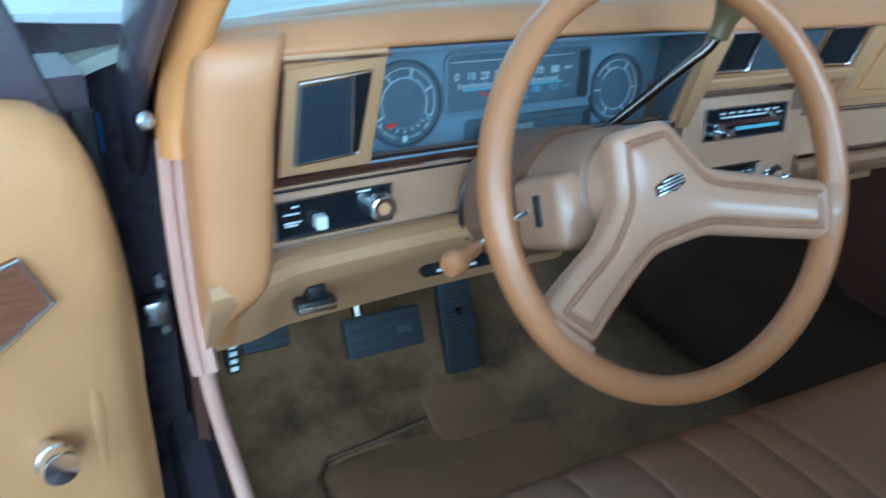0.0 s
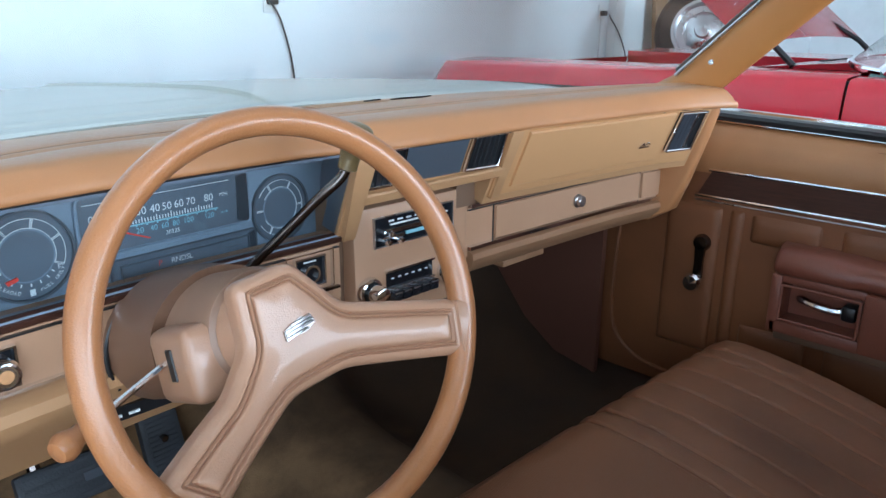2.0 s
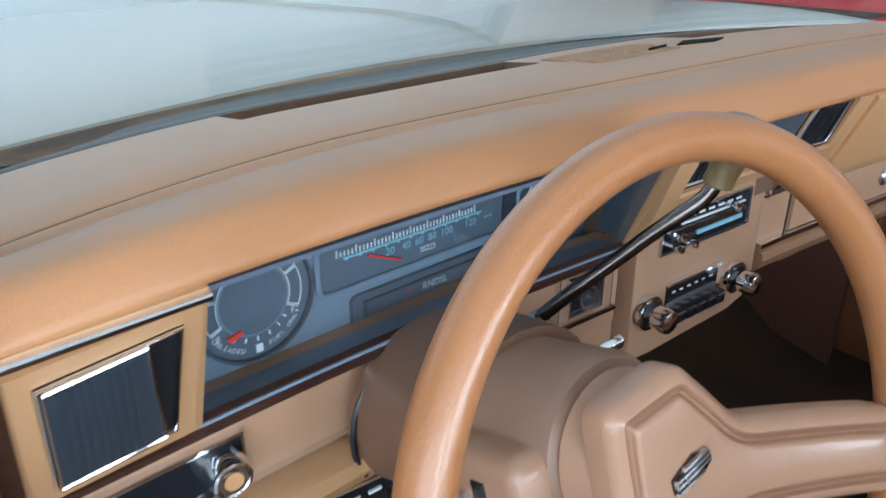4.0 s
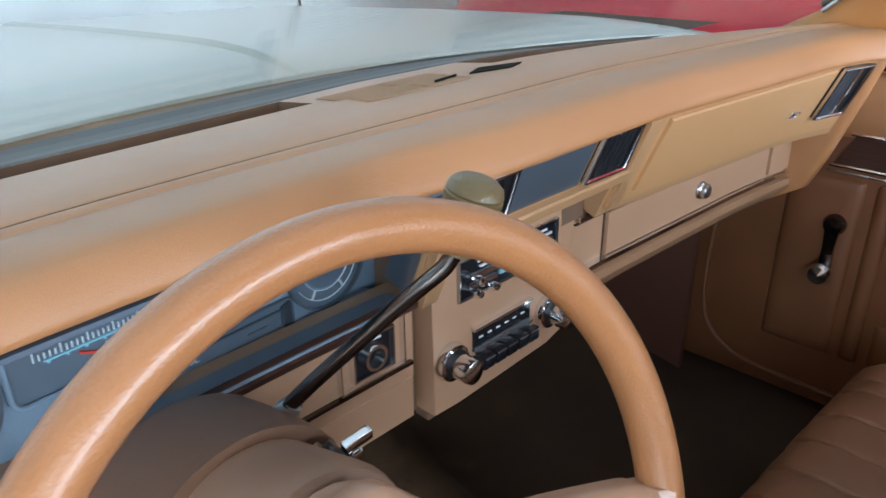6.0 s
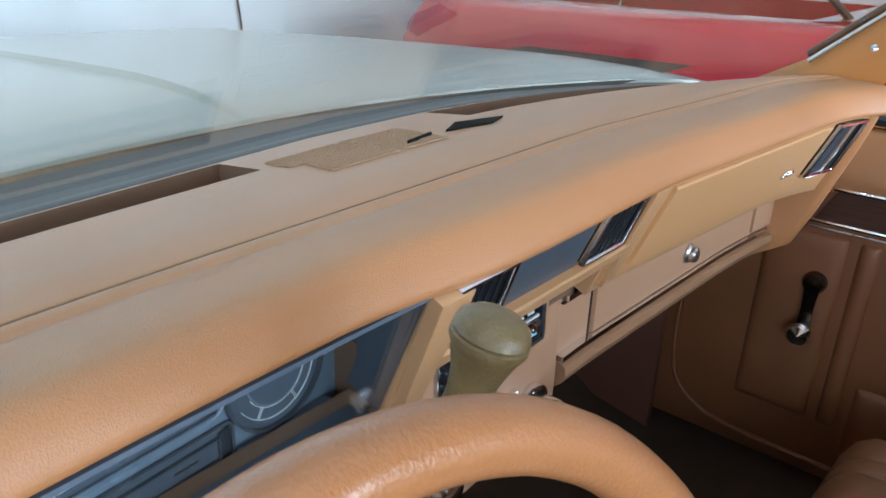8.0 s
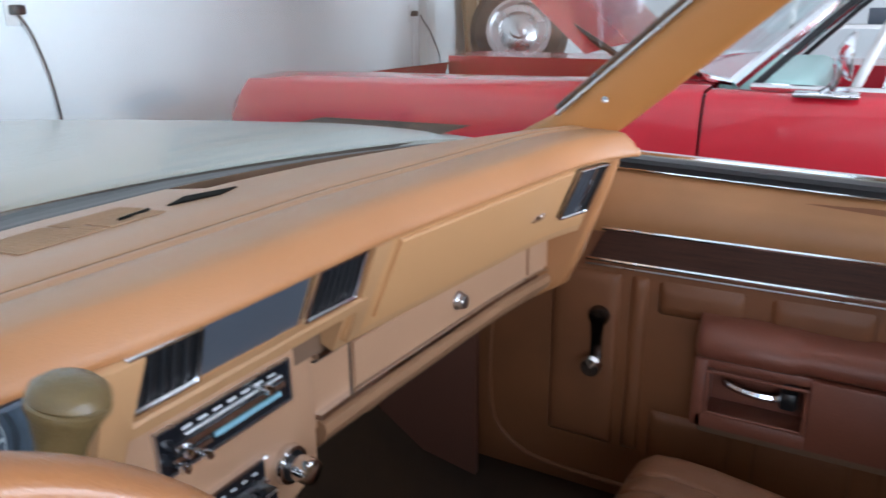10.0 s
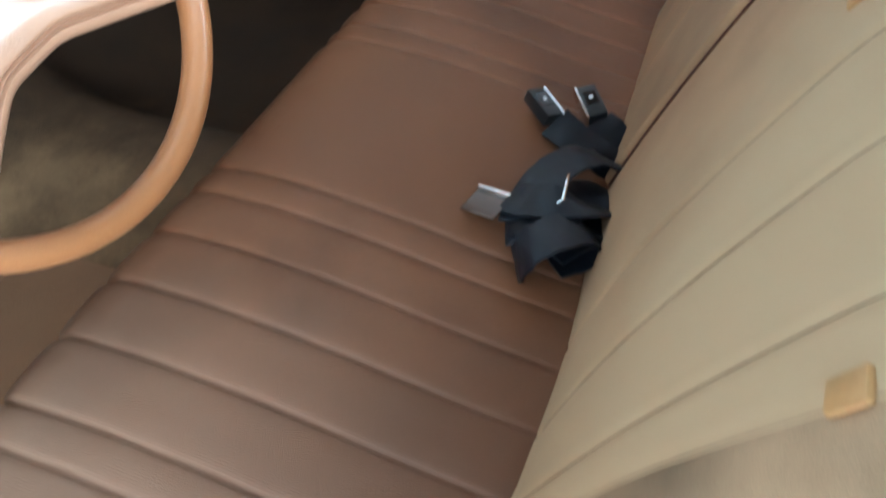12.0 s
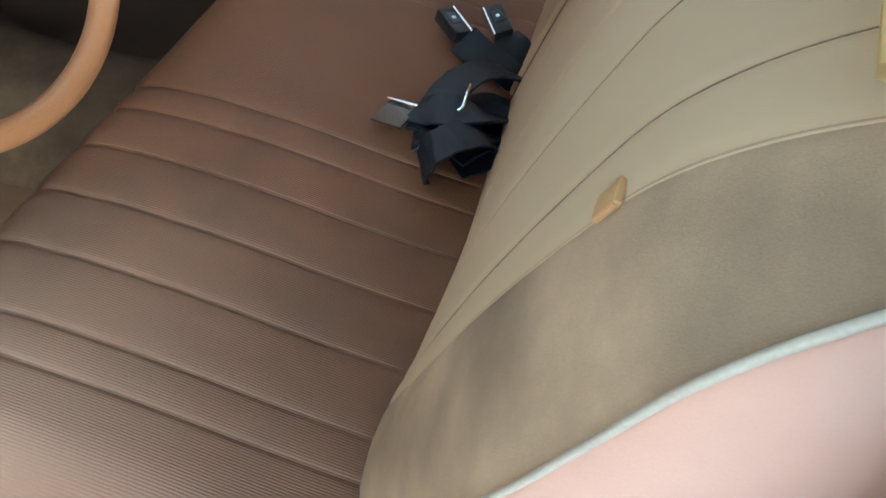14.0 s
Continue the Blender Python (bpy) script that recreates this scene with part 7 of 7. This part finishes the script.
lofted(bm, [[(RX + 0.12, y, 0.96), (RX + 0.16, y, 0.96), (RX + 0.19, y - 0.02, 1.38), (RX + 0.15, y - 0.02, 1.38)] for y in (-0.92, -0.98)])
part("door_post", bm, REDP, rc, "red door post")
bm = bmesh.new()
box(bm, RX + 0.1, RX + 1.6, -3.2, -0.06, 0.30, 0.36)
part("floor_pan", bm, BLACK, rc)
for y in (0.95, -2.3):
    bm = bmesh.new()
    turned(bm, [(0.20, 0), (0.31, 0.01), (0.33, 0.05), (0.33, 0.17), (0.31, 0.21), (0.0, 0.21)], Matrix.Translation((RX + 0.04, y, 0.33)) @ pose(0, 0, 0, 0, 90, 0), 32)
    part("wheel", bm, TYRE, rc)

# rear deck and nose of the red car
bm = bmesh.new()
sheet(bm, [[(RX + 0.005, y, z - 0.03), (RX + 0.05, y, z), (RX + 0.85, y, z + 0.03), (RX + 1.65, y, z), (RX + 1.70, y, z - 0.03)] for y, z in ((-2.15, 0.985), (-2.6, 0.965), (-3.15, 0.93), (-3.22, 0.80), (-3.24, 0.40))])
part("rear_deck", bm, REDP, rc, "glossy red rear deck", 40)
bm = bmesh.new()
sheet(bm, [[(RX + 0.36, y, z), (RX + 0.85, y + 0.02, z), (RX + 1.34, y, z)] for y, z in ((1.40, 0.93), (1.46, 0.92), (1.50, 0.80), (1.50, 0.45))])
part("nose_panel", bm, REDP, rc, "", 40)

# wheels of our own car
for x in (-0.86, 0.70):
    bm = bmesh.new()
    turned(bm, [(0.20, 0), (0.31, 0.01), (0.33, 0.05), (0.33, 0.15), (0.31, 0.19), (0.0, 0.19)], Matrix.Translation((x, 0.95, 0.33)) @ pose(0, 0, 0, 0, 90, 0), 32)
    part("wheel", bm, TYRE, car)

# ---- garage ----
def structure(name, label, boxes, material, bevel=0.0):
    b = bmesh.new()
    for q in boxes:
        box(b, *q, bevel)
    ob = part(name, b, material, None, label)
    return tagged(ob, label, "", "", "structure")


structure("floor", "smooth grey garage concrete floor", [(-14, 14, -14, 2.6, -0.1, 0.0)], CONCRETE)
structure("wall_front", "pale painted garage wall with a soft sheen", [(-5.2, 9.0, 2.4, 2.55, 0, 3.5)], WALL)
structure("wall_east", "pale painted garage wall", [(8.6, 8.75, -6, 2.4, 0, 3.5)], WALL)
# unseen walls; their openings are added to let the area lamps in
structure("wall_west", "unseen painted wall with a window opening added for light", [(-2.55, -2.4, -0.35, 2.4, 0, 3.5), (-2.55, -2.4, -6, -4.25, 0, 3.5), (-2.55, -2.4, -4.25, -0.35, 2.2, 3.5), (-2.55, -2.4, -4.25, -0.35, 0, 0.6)], WALL)
structure("wall_rear", "unseen painted wall round a rear doorway added for light", [(3.7, 8.6, -6.15, -6, 0, 3.5), (-2.4, 3.7, -6.15, -6, 2.85, 3.5)], WALL)
structure("ceiling", "plain garage ceiling", [(-5, 8.8, -6.1, 2.6, 3.5, 3.6)], CEIL)
structure("trim_post", "white painted wall post", [(4.30, 4.42, 2.33, 2.395, 0, 3.5)], WHITEV)

# outlets and cords on the front wall
for ox, oz, path, lbl in ((1.375, 1.19, [(1.377, 2.385, 1.18), (1.40, 2.375, 1.14), (1.43, 2.38, 1.08), (1.47, 2.385, 0.95), (1.49, 2.385, 0.80), (1.50, 2.385, 0.6), (1.49, 2.385, 0.3)], "white wall outlet with a black plug"),
                          (4.20, 1.16, [(4.20, 2.32, 1.15), (4.22, 2.32, 1.12), (4.32, 2.32, 1.04), (4.42, 2.32, 0.92), (4.46, 2.32, 0.82), (4.44, 2.32, 0.6)], "white wall outlet with a black plug")):
    o = thing("wall_outlet", lbl, "outlet", (ox, 2.39, oz))
    bm = bmesh.new()
    box(bm, ox - 0.036, ox + 0.036, 2.390, 2.3985, oz - 0.058, oz + 0.058, 0.003)
    part("cover_plate", bm, WHITEV, o)
    bm = bmesh.new()
    box(bm, ox - 0.022, ox + 0.024, 2.350, 2.390, oz - 0.020, oz + 0.016, 0.006)
    pg = part("plug", bm, BLACK, o, "black plug")
    bm = bmesh.new()
    tube(bm, smooth_path(path), 0.0048, 8)
    part("cord", bm, BLACK, o, "thin black cord")
bm = bmesh.new()
tube(bm, [(4.19, 2.385, 1.15), (4.175, 2.385, 0.7), (4.17, 2.385, 0.2)], 0.003, 6)
cb = thing("hanging_cable", "thin grey cable down the wall", "cable", (4.17, 2.385, 0.2))
part("cable", bm, DULLCH, cb)
bx = thing("red_wall_box", "small red box on the wall", "box", (4.25, 2.33, 1.28))
bm = bmesh.new()
box(bm, 4.12, 4.40, 2.26, 2.395, 1.30, 1.52, 0.01)
part("case", bm, REDP, bx)

# timber boards and a spare wheel by the far corner
bd = thing("leaning_boards", "dark brown boards leaning on the wall", "boards", (5.2, 2.2, 0.0))
for i, (x, w, hgt) in enumerate(((4.80, 0.20, 1.62), (5.02, 0.22, 1.30), (5.26, 0.24, 1.5), (5.52, 0.22, 1.42))):
    bm = bmesh.new()
    box(bm, x, x + w, -0.018, 0.018, 0, hgt, 0.003, 1, Matrix.Translation((0, 2.20 - 0.03 * i, 0)) @ pose(0, 0, 0, -5, 0, 0))
    part("board", bm, BOARD, bd)
sw2 = thing("spare_wheel", "chrome wheel with a black tyre on a red bench", "wheel", (4.05, 1.5, 0.72))
SM = Matrix.Translation((4.05, 1.52, 1.03)) @ pose(0, 0, 0, 0, -72, 22)
bm = bmesh.new()
turned(bm, [(0.19, -0.09), (0.27, -0.10), (0.30, -0.07), (0.305, 0.0), (0.30, 0.07), (0.265, 0.095), (0.20, 0.085), (0.19, 0.06), (0.0, 0.05)], SM, 40)
part("tyre", bm, TYRE, sw2)
bm = bmesh.new()
turned(bm, [(0.195, 0.06), (0.197, 0.098), (0.18, 0.098), (0.165, 0.06), (0.13, 0.055), (0.10, 0.085), (0.055, 0.095), (0.05, 0.12), (0.02, 0.13), (0, 0.13)], SM, 40)
part("rim", bm, DULLCH, sw2)
bn = thing("red_bench", "red painted bench under the spare wheel", "bench", (4.1, 1.5, 0))
bm = bmesh.new()
box(bm, 3.6, 4.7, 1.2, 1.9, 0.66, 0.72, 0.01)
part("bench_top", bm, REDP, bn)
for x in (3.64, 4.62):
    for y in (1.24, 1.82):
        bm = bmesh.new()
        box(bm, x, x + 0.05, y, y + 0.05, 0, 0.66)
        part("leg", bm, BLACK, bn)
# shelving with jars along the east wall
sh = thing("shelf_unit", "white shelf unit with jars and dark bins", "shelf", (6.4, -1.2, 0))
for z in (0.35, 0.75, 1.02, 1.26, 1.5):
    bm = bmesh.new()
    box(bm, 6.2, 6.6, -2.4, 0.2, z, z + 0.03)
    part("shelf", bm, WHITEV, sh)
for y in (-2.38, -1.1, 0.15):
    bm = bmesh.new()
    box(bm, 6.2, 6.24, y, y + 0.04, 0, 1.7)
    part("upright", bm, WHITEV, sh)
for i in range(7):
    jr = thing("storage_jar", "small jar with a dark lid on the shelf", "jar", (6.35, -0.4 - 0.22 * i, 1.29), "jars on the shelf")
    bm = bmesh.new()
    turned(bm, [(0.05, 0), (0.055, 0.01), (0.055, 0.08), (0.045, 0.09), (0, 0.09)], Matrix.Translation((6.33, -0.4 - 0.22 * i, 1.29)), 16)
    part("jar_body", bm, TANY if i % 2 else WHITEV, jr)
    bm = bmesh.new()
    turned(bm, [(0.048, 0.088), (0.048, 0.11), (0, 0.11)], Matrix.Translation((6.33, -0.4 - 0.22 * i, 1.29)), 16)
    part("lid", bm, BLACK, jr)
for i in range(4):
    bn2 = thing("storage_bin", "dark plastic bin on the shelf", "bin", (6.4, -0.5 - 0.42 * i, 1.05), "bins on the shelf")
    bm = bmesh.new()
    box(bm, 6.24, 6.56, -0.68 - 0.42 * i, -0.34 - 0.42 * i, 1.051, 1.17, 0.01)
    part("bin", bm, GREYP, bn2)
